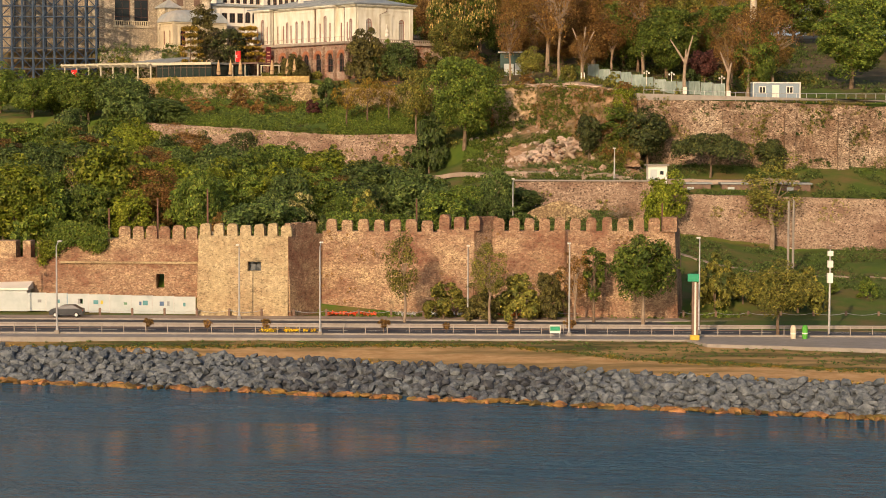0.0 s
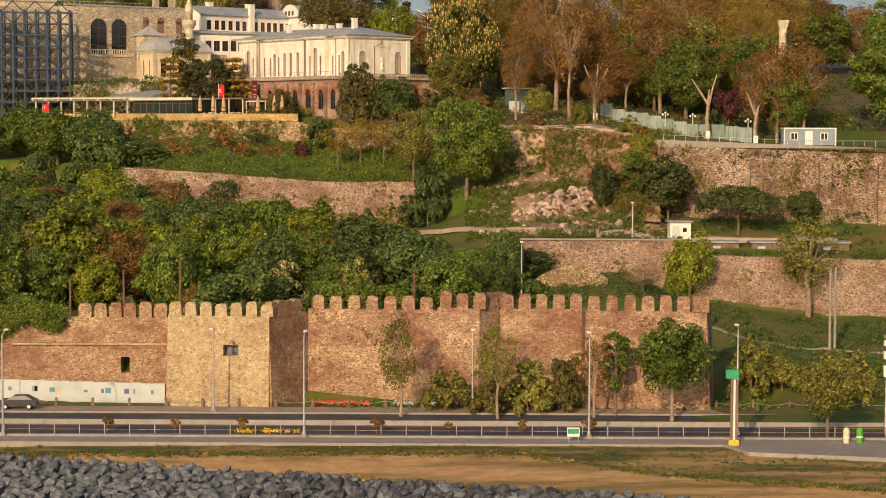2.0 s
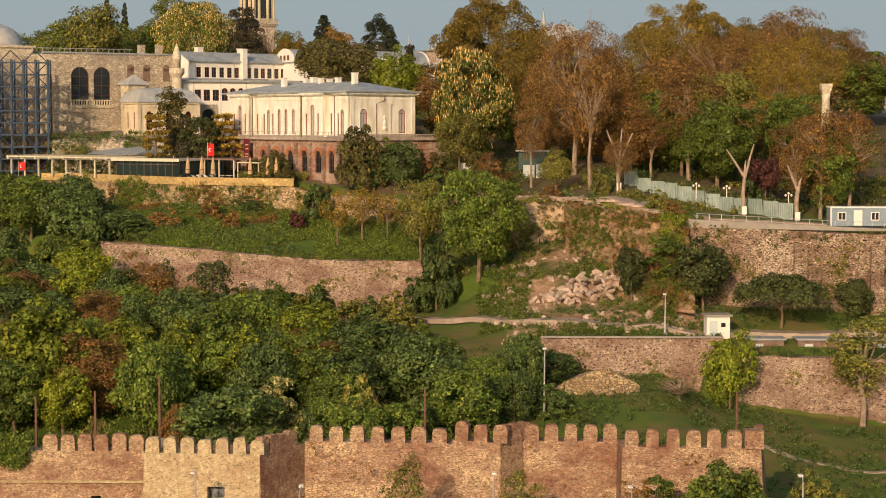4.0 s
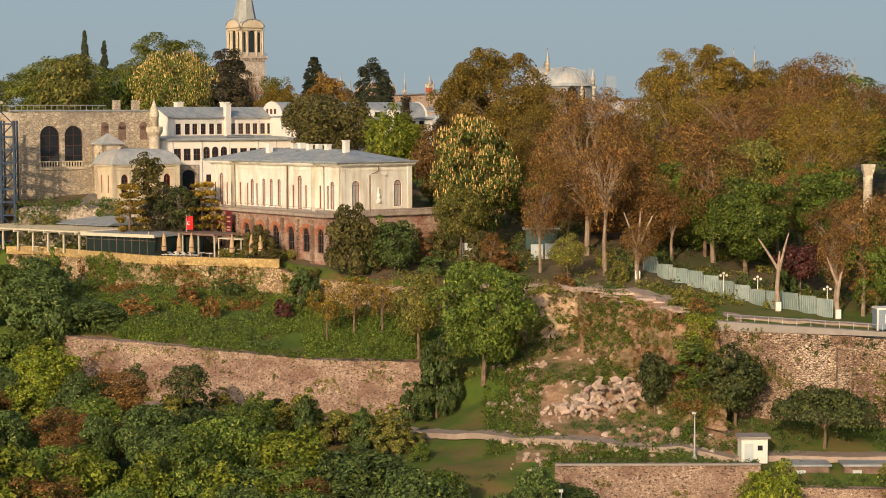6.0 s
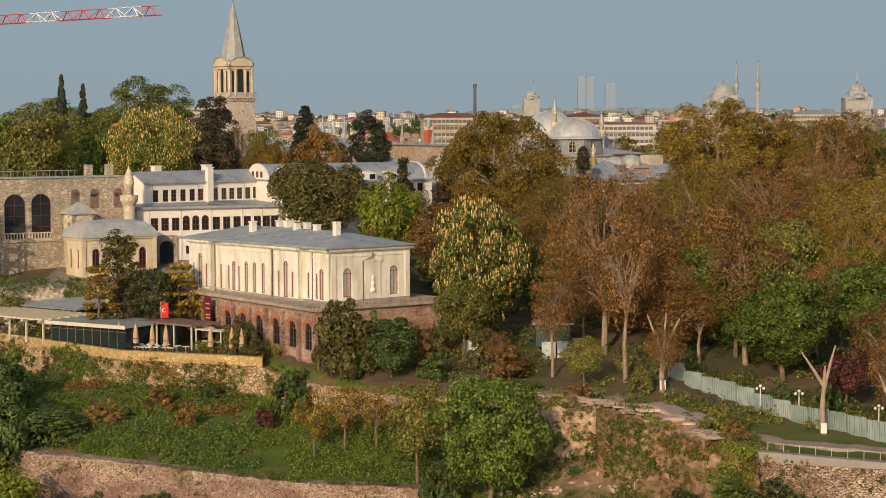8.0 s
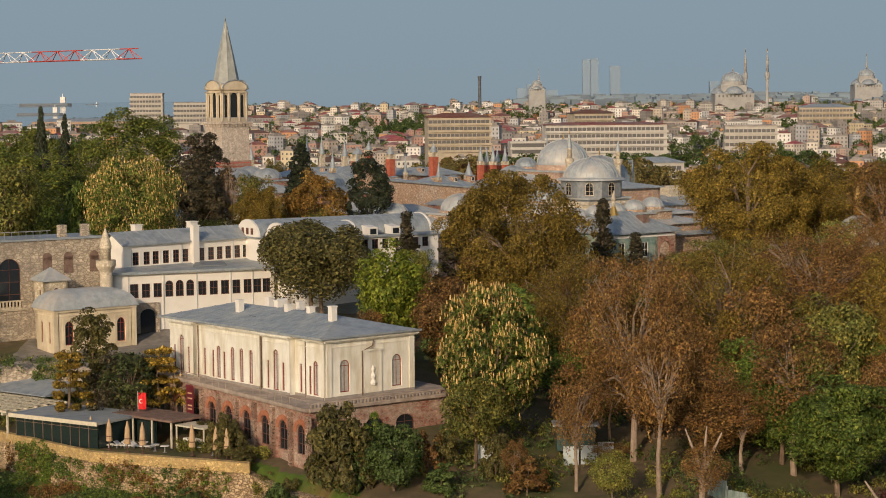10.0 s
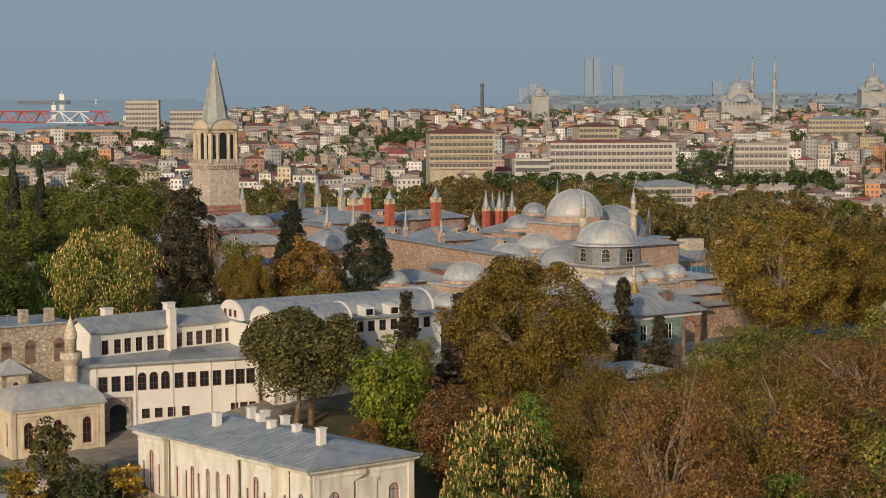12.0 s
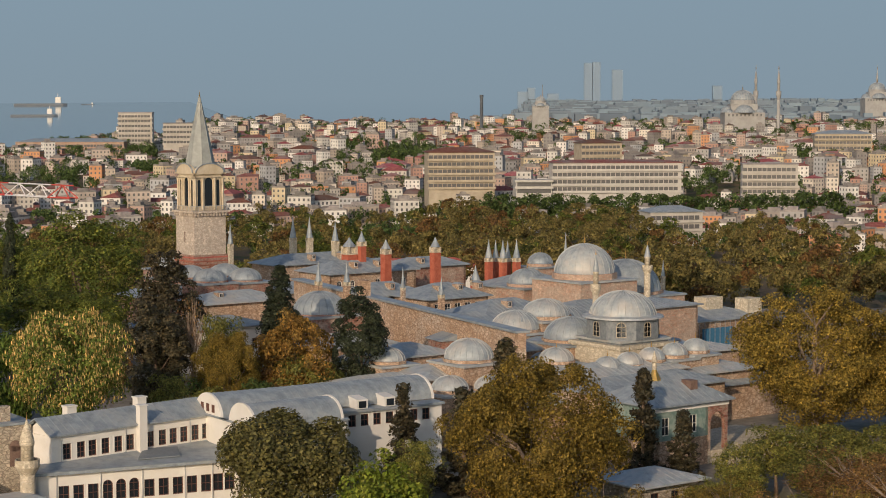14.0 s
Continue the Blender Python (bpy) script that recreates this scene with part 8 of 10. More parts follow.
HOUSES = [house_template(L, D, f, r) for L, D, f, r in ((8, 9, 6, "flat"), (10, 8, 2, "hip"), (26, 10, 3, "hip"), (11, 10, 4, "hip"), (14, 11, 4, "hip"), (9, 12, 3, "hip"), (18, 12, 3, "hip"), (12, 9, 5, "hip"), (10, 9, 3, "flat"), (13, 12, 5, "flat"),
                                                        (16, 10, 4, "flat"), (9, 9, 4, "flat"), (22, 12, 4, "hip"), (12, 12, 4, "flat"), (15, 9, 3, "hip"))]
FLAT_HOUSES = [h for h in HOUSES if h[1].materials[0] == M["town_flat"]]
TAKEN = [(64, 1050, 50), (-2, 1085, 34), (72, 1240, 30), (75, 905, 22), (-216, 1500, 36), (-176, 1455, 34), (233, 1400, 34), (-250, 1480, 48), (230, 1760, 60), (65, 1790, 30), (15, 1600, 12), (135, 1060, 24)]


built = 0
JOIN = {k: Geo() for k in ("wall", "tile", "flat", "win")}


def house(x, y, t, rz, s=1.0, label="town house with rows of small windows", group="town houses"):
    wall_me, roof_me, win_me, H, far_win = t
    global built
    built += 1
    if built > 290:
        m = Matrix.LocRotScale((x, y, ground_z(x, y)), Euler((0, 0, radians(rz))), (s, s, s))
        for me, g in ((wall_me, JOIN["wall"]), (roof_me, JOIN["tile" if roof_me.materials[0] == M["town_tile"] else "flat"]), (far_win, JOIN["win"])):
            if me is wall_me:
                b = wall_me.vertices
                g.add([b[i].co for i in range(8)], [tuple(p.vertices) for p in wall_me.polygons[:6]], m)
            else:
                g.add([v.co for v in me.vertices], [tuple(p.vertices) for p in me.polygons], m)
        return
    ob = thing("town_house", Matrix.LocRotScale((x, y, ground_z(x, y)), Euler((0, 0, radians(rz))), (s, s, s)), label, "house", group)
    new("wall", wall_me).parent = ob
    new("roof", roof_me).parent = ob
    w = new("window_grid", win_me)
    w.parent = ob
    w["kind"] = "stuff"


def park_edge(k):
    return float(np.interp(k, [-0.2, -0.1, 0.0, 0.08, 0.16, 0.22], [870, 950, 1030, 950, 870, 815]))


y = 880.0
while y < 2050:
    gap = 9.0 + (y - 880) * 0.006
    x = -0.215 * y
    while x < 0.235 * y:
        px, py = x + city_rng.uniform(-4, 4), y + city_rng.uniform(-6, 6)
        x += gap * city_rng.uniform(0.8, 1.35)
        if py < park_edge(px / py) or ground_z(px, py) < 9 or city_rng.random() < 0.1 or noise.noise((px * 0.011, py * 0.011, 2.0)) > 0.3:
            continue
        if any(abs(px - a) < c * 0.62 and abs(py - b) < 16 for a, b, c in TAKEN):
            continue
        t = city_rng.choice(HOUSES if city_rng.random() < 0.62 else FLAT_HOUSES)
        lab = "town house with a red hipped tile roof" if t[1].materials[0] == M["town_tile"] else "flat-roofed town house with rows of small windows"
        house(px, py, t, city_rng.choice((-18, -8, 12, 30, 42, 75)) + city_rng.uniform(-6, 6), city_rng.uniform(0.42, 0.82), lab, "red-roofed houses" if "red" in lab else "flat-roofed houses")
    y += gap * 1.5

for _k, _m, _n in (("wall", M["town_far"], "town_walls"), ("tile", M["town_tile"], "town_roofs"), ("flat", M["town_flat"], "town_roofs"), ("win", M["town_glass"], "town_windows")):
    tagged(part(_n, JOIN[_k], _m), "crowded houses of the town on the far hill", "town", "", "stuff")


def far_town():
    """What lies past the ridge: small blocks only."""
    g = Geo()
    rng = random.Random(5)
    for i in range(2400):
        y = rng.uniform(2050, 4300)
        x = rng.uniform(-0.02 * y, 0.24 * y)
        z = ground_z(x, y)
        if z < 12:
            continue
        w, h = rng.uniform(4, 13), rng.uniform(5, 15)
        g.box(x - w, x + w, y - w, y + w, z - 3, z + h)
    # these blocks take the colour that imitates distance haze
    tagged(part("far_town", g, M["far_haze"]), "distant blocks of the town, haze put into their colour", "town", "", "stuff")


far_town()


def slab_block(name, x, y, z, L, D, floors, mat, label, rz=0, roof=None, fh=3.2, rise=2.2):
    """A large building with ribbon windows or window rows."""
    ob = thing(name, pose(x, y, z, 0, 0, rz), label, "building")
    H = floors * fh + 0.6
    part("wall", Geo().box(-L / 2, L / 2, -D / 2, D / 2, -8, H), mat, ob)
    for k in range(floors):
        part("balcony_band", Geo().box(-L / 2 - 0.6, L / 2 + 0.6, -D / 2 - 0.8, -D / 2 + 0.01, k * fh, k * fh + 1.0), mat, ob)
        for i in range(int(L / 2.1)):
            u = -L / 2 + 1.0 + i * 2.1
            if u < L / 2 - 0.6:
                part("window", WINBOX, None, ob).matrix_basis = Matrix.Translation((u, -D / 2, k * fh + 1.05))
    if roof:
        hip_roof(ob, -L / 2, L / 2, -D / 2, D / 2, H, rise, roof, None, 0.6, "roof", False)
    else:
        part("roof", Geo().box(-L / 2 - 0.3, L / 2 + 0.3, -D / 2 - 0.3, D / 2 + 0.3, H, H + 0.6), M["town_flat"], ob)
    return ob


WINBOX = Geo().box(-0.9, 0.9, -0.12, 0.1, 0, 1.5).mesh("window", M["town_glass"])
hotel = slab_block("hotel", 66, 1050, 51.0, 56, 16, 4, M["town_white"], "long white hotel with ribbon balconies and a dark red roof", 3, M["town_tile"], 3.1, 1.2)
part("lower_wing", Geo().box(-44, -28.5, -10, 8, -10, 5.6).box(-44.6, -28.0, -10.8, -9.9, 2.0, 3.0).box(-44.6, -28.0, -10.8, -9.9, 4.9, 5.8), M["town_white"], hotel)
part("wing_window", Geo().box(-43.6, -29, -10.1, -9.98, 3.1, 4.7).box(-43.6, -29, -10.1, -9.98, 0.2, 1.8), M["town_glass"], hotel, "dark ribbon window")
slab_block("office_block", -2, 1085, 51, 30, 16, 5, M["town_ochre"], "beige office block with a red roof", 8, M["town_tile"])
slab_block("office_block", 72, 1240, 54.5, 22, 16, 4, M["town_ochre"], "square yellow stone building with a red roof", 12, M["town_tile"])
slab_block("low_house", 75, 905, 44, 20, 12, 2, M["town_pale"], "low white house with a grey roof by the park", 14, M["lead"])
slab_block("hotel", -216, 1500, 62, 22, 16, 6, M["town_pale"], "tall white hotel at the town's edge", 4)
slab_block("hotel", -176, 1455, 62, 30, 14, 4, M["town_pale"], "long cream hotel with many windows", 6)
slab_block("palace_block", 233, 1400, 56, 34, 18, 4, M["town_ochre"], "large yellow stone block with a grey roof", -6, M["lead"])
slab_block("station_hall", -255, 1480, 52, 70, 20, 3, M["brick_band"], "long low brown hall near the sea", 2, M["lead"], 3.6)
slab_block("apartment_block", 135, 1060, 46, 24, 14, 5, M["town_pale"], "pale apartment block with many balconies", -4)


def big_mosque(x, y, z, s, label, minarets):
    ob = thing("domed_mosque", pose(x, y, z), label, "mosque")
    st = M["far_stone"]
    part("hall", Geo().box(-15 * s, 15 * s, -13 * s, 13 * s, -30, 3.2 * s), st, ob)
    part("upper_hall", Geo().box(-10 * s, 10 * s, -9 * s, 9 * s, 3.2 * s, 9.6 * s), st, ob)
    for dx, dy, r in ((-11.5, -9.5, 3.4), (11.5, -9.5, 3.4), (0, -9.5, 7.2), (-10.5, 0, 6.4), (10.5, 0, 6.4), (-5.5, -11.5, 2.6), (5.5, -11.5, 2.6)):
        part("half_dome", dome_geo(r * s, r * 0.8 * s, 20).mesh("half_dome", LEAD, True), None, ob).matrix_basis = Matrix.Translation((dx * s, dy * s, 3.2 * s))
    part("drum", Geo().lathe([(9.2 * s, 9.6 * s), (9.2 * s, 12.5 * s)], 20), st, ob)
    part("dome", dome_geo(8.8 * s, 7.4 * s, 32).mesh("dome", LEAD, True), None, ob).matrix_basis = Matrix.Translation((0, 0, 12.5 * s))
    part("dome_ribs", rib_geo(8.8 * s, 7.4 * s, 24, 0.12).mesh("dome_ribs", M["lead_pale"]), None, ob).matrix_basis = Matrix.Translation((0, 0, 12.5 * s))
    finial(ob, 0, 0, 19.8 * s, 3.0 * s)
    for i in range(-4, 5):
        part("window", WINBOX, None, ob).matrix_basis = Matrix.LocRotScale((i * 3.0 * s, -13.05 * s, 0.4 * s), None, (0.6 * s, 1, 1.2 * s))
    for dx, dy, top in minarets:
        minaret(x + dx, y + dy, ground_z(x + dx, y + dy) - 1, top, 1.25 * s, "tall pale minaret of the domed mosque", "mosque minarets", M["far_stone"], M["far_stone"])


big_mosque(222.5, 1752, 76.0, 1.05, "grey domed mosque with two tall minarets on the ridge", [(13, 18, 116), (27, -8, 116)])
big_mosque(444, 2300, 86, 1.0, "distant pale domed mosque on the ridge", [(2, 10, 123)])
big_mosque(65, 1800, 83, 0.45, "small grey domed mosque above the roofs", [(2, 8, 102)])
burnt = thing("stone_column", pose(14.6, 1600, 70), "dark tall antique stone column above the roofs", "column")
part("shaft", Geo().lathe([(1.3, 0), (1.1, 20), (1.4, 22), (1.4, 23.5)], 12), M["rock"], burnt)
# far tower blocks, their pale blue base colour imitating haze
for x, w, zt in ((281, 17, 160), (299, 16, 162), (344, 22, 146), (560, 20, 112), (140, 22, 100), (158, 16, 108), (205, 24, 96)):
    ob = thing("far_tower_block", pose(x * 0.98, 4400, 30), "glass tower block on the horizon, haze put into its colour", "skyscraper", "tower blocks")
    part("shaft", Geo().box(-w / 2, w / 2, -8, 8, -10, zt - 30), M["haze_tower"] if "haze_tower" in M else M.setdefault("haze_tower", plain("haze_tinted_tower", (0.20, 0.27, 0.34), 0.5)), ob)
# town trees
town_c, town_r, town_h = [], [], []
_rng = np.random.default_rng(3)
while len(town_c) < 6000:
    y = _rng.uniform(860, 2000)
    x = _rng.uniform(-0.21 * y, 0.23 * y)
    if noise.noise((x * 0.011, y * 0.011, 2.0)) < (0.2 if _rng.uniform() < 0.8 else -0.4) or ground_z(x, y) < 9:
        continue
    h = _rng.uniform(6, 10)
    for k in range(5):
        town_c.append((x + _rng.normal() * 1.8, y + _rng.normal() * 1.8, ground_z(x, y) + h * 0.8 + _rng.normal() * 1.3))
        town_r.append(_rng.uniform(1.5, 2.8))
        town_h.append((x, y, ground_z(x, y) + h - 1))
for k in range(700):
    x, y = _rng.uniform(10, 165), _rng.uniform(1018, 1036)
    town_c.append((x, y, ground_z(x, y) + _rng.uniform(4, 13.5)))
    town_r.append(_rng.uniform(1.6, 2.8))
    town_h.append((x, y, ground_z(x, y)))
tagged(part("town_trees", quads_mesh("town_trees", leaf_quads(_rng, town_c, town_r, 42, 0.62, 0.0, town_h, 3), M["deep"]), None), "dark green trees among the town houses", "trees", "", "stuff")


M["ship_hull"] = plain("dark_ship_hull", (0.13, 0.15, 0.17), 0.6)


def ship(x, y, L, label):
    ob = thing("cargo_ship", pose(x, y, 5.8 + 0.0285 * (y - 2400), 0, 0, 4), label, "ship", "anchored ships")
    part("hull", Geo().prism([(-L / 2, -L * 0.05), (L * 0.42, -L * 0.05), (L / 2, 0), (L * 0.42, L * 0.05), (-L / 2, L * 0.05)], 0, L * 0.036), M["ship_hull"], ob, "dark hull")
    part("bridge_house", Geo().box(L * 0.28, L * 0.38, -L * 0.05, L * 0.05, L * 0.045, L * 0.16), M["white"], ob)
    part("mast", Geo().box(L * 0.32, L * 0.33, -1, 1, L * 0.16, L * 0.22), M["white"], ob)


ship(-831, 4070, 91, "long cargo ship lying at anchor")
ship(-950, 4700, 120, "second cargo ship lying at anchor behind")
ship(-850, 4740, 30, "small ship at anchor in the haze")
# tower crane with a red and white jib
crane = thing("tower_crane", pose(-103.4, 454, 40, 0, 0, -41), "tower crane with a red and white lattice jib", "crane")
M["crane_red"], M["crane_white"] = plain("crane_red", (0.5, 0.07, 0.05)), plain("crane_white", (0.7, 0.68, 0.66))
part("mast", Geo().box(-0.8, 0.8, -0.8, 0.8, -10, 42.5), M["crane_white"], crane)
for i in range(19):
    x0 = i * 4.0
    g = Geo()
    zs = 42.0
    for a, b in (((x0, -0.6, zs), (x0 + 4, -0.6, zs)), ((x0, 0.6, zs), (x0 + 4, 0.6, zs)), ((x0, 0, zs + 1.4), (x0 + 4, 0, zs + 1.4)), ((x0, -0.6, zs), (x0 + 2, 0, zs + 1.4)), ((x0 + 2, 0, zs + 1.4), (x0 + 4, -0.6, zs)), ((x0, 0.6, zs), (x0 + 2, 0, zs + 1.4)), ((x0 + 2, 0, zs + 1.4), (x0 + 4, 0.6, zs))):
        g.tube([a, b], [0.075, 0.075], 4)
    part("jib_section", g, M["crane_red"] if i in (3, 4, 5, 8, 9, 10, 13, 14, 15, 18) else M["crane_white"], crane)


# ---- retaining walls and banks ----
def ragged_wall(name, label, xs, fy, fb, ft, mat, thick=1.4, rough=0.15, top_rough=0.15, kind="retaining wall", seed=0, parent=None, lean=0.0, rows=9):
    """A rough wall that follows y = fy(x), uneven on its face and along its top."""
    g = Geo()
    for j in range(rows + 1):
        for x in xs:
            zb, zt = fb(x), ft(x) + top_rough * noise.noise((x * 0.9, seed, 1.5)) * 1.6
            f = j / rows
            z = zb + (zt - zb) * f
            d = rough * (noise.noise((x * 0.55, z * 0.55, seed)) + 0.6 * noise.noise((x * 1.7, z * 1.7, seed + 3)) + (0.35 * noise.noise((x * 4.1, z * 4.1, seed + 5)) if rows > 9 else 0))
            g.v.append((x, fy(x) - lean * (1 - f) + d, z))
    n = len(xs)
    for j in range(rows):
        for i in range(n - 1):
            g.f.append((j * n + i, j * n + i + 1, (j + 1) * n + i + 1, (j + 1) * n + i))
    k = len(g.v)
    for x in xs:
        g.v.append((x, fy(x) + thick, ft(x)))
    for i in range(n - 1):
        g.f.append((rows * n + i, rows * n + i + 1, k + i + 1, k + i))
    k2 = len(g.v)
    for x in xs:
        g.v.append((x, fy(x) + thick, fb(x)))
    for i in range(n - 1):
        g.f.append((k + i, k + i + 1, k2 + i + 1, k2 + i))
    g.f.append(tuple([j * n for j in range(rows + 1)] + [k, k2]))
    g.f.append(tuple([k2 + n - 1, k + n - 1] + [j * n + n - 1 for j in reversed(range(rows + 1))]))
    if parent:
        return part(name, g, mat, parent)
    return structure(name, g, mat, label, kind)


def span(a, b, step=0.6):
    return list(np.linspace(a, b, int((b - a) / step) + 2))


ragged_wall("middle_retaining_wall", "weathered pinkish stone retaining wall along the hill path", span(-50, -5.0), lambda x: on(MID_Y, x) - 1.5, lambda x: 20.5,
            lambda x: float(np.interp(x, [-50, -42, -17, -5], [30.4, 30.0, 28.6, 28.8])), M["retaining"], 2.6, 0.16, 0.12, seed=2)
ragged_wall("wall_return", "end of the weathered retaining wall turning into the hill", span(-5.1, -3.9, 0.4), lambda x: on(MID_Y, x) - 1.4 + (x + 5.1) * 2.2, lambda x: 20.5, lambda x: 28.7 - (x + 5.1) * 0.6, M["retaining"], 3.0, 0.1, 0.1, seed=4)
ragged_wall("low_retaining_wall", "low pale stone retaining wall under the hut", span(8.6, 28.6), lambda x: 268.3, lambda x: 16.5, lambda x: 22.75, M["retaining"], 1.6, 0.08, 0.05, seed=6)
ragged_wall("outer_retaining_wall", "long low weathered stone retaining wall above the meadow", span(29.5, 66), lambda x: 264.8 - 0.02 * (x - 30), lambda x: 11.0, lambda x: 21.2 - 0.022 * (x - 30), M["retaining"], 1.6, 0.12, 0.08, seed=8)
structure("wall_coping", Geo().box(8.6, 28.6, 268.0, 268.5, 22.75, 22.95), M["concrete"], "pale concrete coping of the low wall", "coping")
cliff_y = lambda x: on(EDGE_Y, x) - 1.5
ragged_wall("cliff_wall", "tall crumbling masonry cliff below the garden fence", span(26.5, 66), cliff_y, lambda x: 21.5, lambda x: 34.2 - 0.035 * (x - 27), M["cliff"], 2.2, 0.4, 0.1, seed=10, lean=0.6)
structure("cliff_coping", Geo().prism([(x, cliff_y(x) - 0.25) for x in (26.5, 36, 45, 66)] + [(x, cliff_y(x) + 0.9) for x in (66, 45, 36, 26.5)], 33.9, [34.9, 34.6, 34.3, 33.6, 33.6, 34.3, 34.6, 34.9]), M["concrete"], "pale stone parapet along the cliff top", "parapet")
for _x in (38.6, 47.0, 54.5):
    structure("buttress", Geo().box(_x, _x + 1.5, cliff_y(_x) - 1.1, cliff_y(_x) + 0.5, 21.5, 32.4 - 0.03 * (_x - 38)), M["cliff"], "worn masonry buttress of the cliff wall", "buttress")
ragged_wall("broken_cliff", "broken rock and masonry face of the hill", span(2.6, 13.6, 0.35), lambda x: on(EDGE_Y, x) - 1.6, lambda x: 25.5, lambda x: 35.9 + 0.3 * noise.noise((x, 2, 2)), M["rockface"], 2.4, 0.9, 0.4, seed=12, lean=1.6, rows=34)
ragged_wall("broken_cliff", "broken earth and masonry face of the bank", span(13.2, 26.8, 0.3), lambda x: on(EDGE_Y, x) - 2.0, lambda x: 24.5, lambda x: on(BROW1, x) - 0.1, M["rubble"], 2.6, 1.7, 0.5, seed=14, lean=7.5, rows=36)
ragged_wall("terrace_wall", "rough stone wall below the restaurant terrace", span(-66, -24.2), lambda x: on(EDGE_Y, x) - 1.4, lambda x: 31.0, lambda x: 37.3, M["terrace_rubble"] if "terrace_rubble" in M else M.setdefault("terrace_rubble", masonry("terrace_rubble", (0.44, 0.31, 0.18), (0.62, 0.47, 0.28), (0.22, 0.15, 0.09), 0.5, 0.28, stain=(0.26, 0.17, 0.09), stain_scale=0.25, stain2=(0.62, 0.48, 0.26))), 1.8, 0.35, 0.05, seed=16, lean=0.8)
structure("terrace_parapet", Geo().prism([(x, on(EDGE_Y, x) - 1.75) for x in (-66, -62, -52, -42, -33, -24.0)] + [(x, on(EDGE_Y, x) - 0.8) for x in (-24.0, -33, -42, -52, -62, -66)], 37.2, 38.3), M["yellow_coping"], "ochre rendered parapet of the restaurant terrace", "parapet")
ragged_wall("garden_wall", "low stone wall below the kiosk garden", span(-24.4, 3.0), lambda x: on(EDGE_Y, x) - 1.4, lambda x: 30.5, lambda x: float(np.interp(x, [-24.4, -20, 3], [37.2, 36.2, 35.9])), M["terrace_rubble"], 1.8, 0.3, 0.15, seed=18, lean=0.8)
ragged_wall("ruined_wall", "ruined curved stone wall inside the sea wall", span(9.4, 18.6, 0.4), lambda x: 258.5 - 1.2 * math.sin((x - 9.4) / 3), lambda x: 14.5, lambda x: 18.2 + 2.2 * math.sin((x - 9.4) / 9.2 * 2.9), M["terrace_rubble"], 1.2, 0.25, 0.2, seed=20)


def strip(name, label, pts, width, lift, mat, category):
    """A path draped over the ground."""
    fine = []
    for (x0, y0), (x1, y1) in zip(pts, pts[1:]):
        k = max(2, int(dist((x0, y0), (x1, y1)) / 1.0))
        fine += [(x0 + (x1 - x0) * i / k, y0 + (y1 - y0) * i / k) for i in range(k)]
    fine.append(pts[-1])
    g = Geo()
    for i, p in enumerate(fine):
        q = fine[min(i + 1, len(fine) - 1)]
        o = fine[max(i - 1, 0)]
        d = Vector((q[0] - o[0], q[1] - o[1])).normalized()
        zc = max(surf_z(p[0] + d.y * s * width, p[1] - d.x * s * width) for s in (-0.5, 0, 0.5)) + lift
        for s in (-0.5, 0.5):
            x, y = p[0] + d.y * s * width, p[1] - d.x * s * width
            g.v.append((x, y, zc))
        for s in (-0.5, 0.5):
            x, y = p[0] + d.y * s * width, p[1] - d.x * s * width
            g.v.append((x, y, zc - 0.6))
    for i in range(len(fine) - 1):
        a, b = 4 * i, 4 * i + 4
        g.f += [(a + 1, a, b, b + 1), (a, a + 2, b + 2, b), (a + 3, a + 1, b + 1, b + 3)]
    return structure(name, g, mat, label, category)


strip("hill_path", "pale grey paved path along the retaining wall", [(-46, 312.3), (-38, 310.8), (-31.6, 308.8), (-18.8, 303.4), (-7.7, 294.9), (0, 286.5), (9.8, 278.9), (20.5, 275), (30, 274), (48, 273)], 3.0, 0.03, M["paving"], "path")
strip("garden_path", "dusty garden path along the cliff top", [(2, 317), (9, 315.5), (16, 309.5), (24, 299), (30, 294), (44, 289.5), (60, 286)], 2.6, 0.04, M["paving"], "path")
strip("meadow_path", "trodden earth path across the meadow", [(27, 252), (33, 246), (40, 243), (58, 242)], 0.9, 0.0, M["paving"], "path")

# ---- shore ----
def rock_mesh(rng, mat, name="rock"):
    """A quarried boulder: a squashed, cut cube with blunt corners."""
    bm = bmesh.new()
    bmesh.ops.create_icosphere(bm, subdivisions=1, radius=1.0)
    cuts = [Vector((rng.gauss(0, 1), rng.gauss(0, 1), rng.gauss(0, 1))).normalized() for _ in range(8)]
    for v in bm.verts:
        p = v.co * rng.uniform(0.85, 1.12)
        for c in cuts:
            d = p.dot(c) - 0.56
            if d > 0:
                p -= c * d
        v.co = Vector((p.x * 1.15, p.y * 0.95, p.z * 0.8))
    me = bpy.data.meshes.new(name)
    bm.to_mesh(me)
    bm.free()
    me.materials.append(mat)
    return me


rock_rng = random.Random(21)
ROCKS = [rock_mesh(rock_rng, M["rock"]) for _ in range(9)]
WET = [rock_mesh(rock_rng, M["rock_wet"]) for _ in range(5)]
M["pale_block"] = material("pale_fallen_masonry", (0.32, 0.24, 0.18), (0.54, 0.43, 0.34), 1.3, 0.95, 0.8, stain=(0.30, 0.20, 0.14), stain_scale=0.5, island=0.25)
PALE_ROCKS = [rock_mesh(rock_rng, M["pale_block"]) for _ in range(5)]
armour = thing("rock_armour", Matrix(), "dark grey quarried boulders piled along the shore", "rock armour", "", "structure")
rest = Geo()
laid = 0


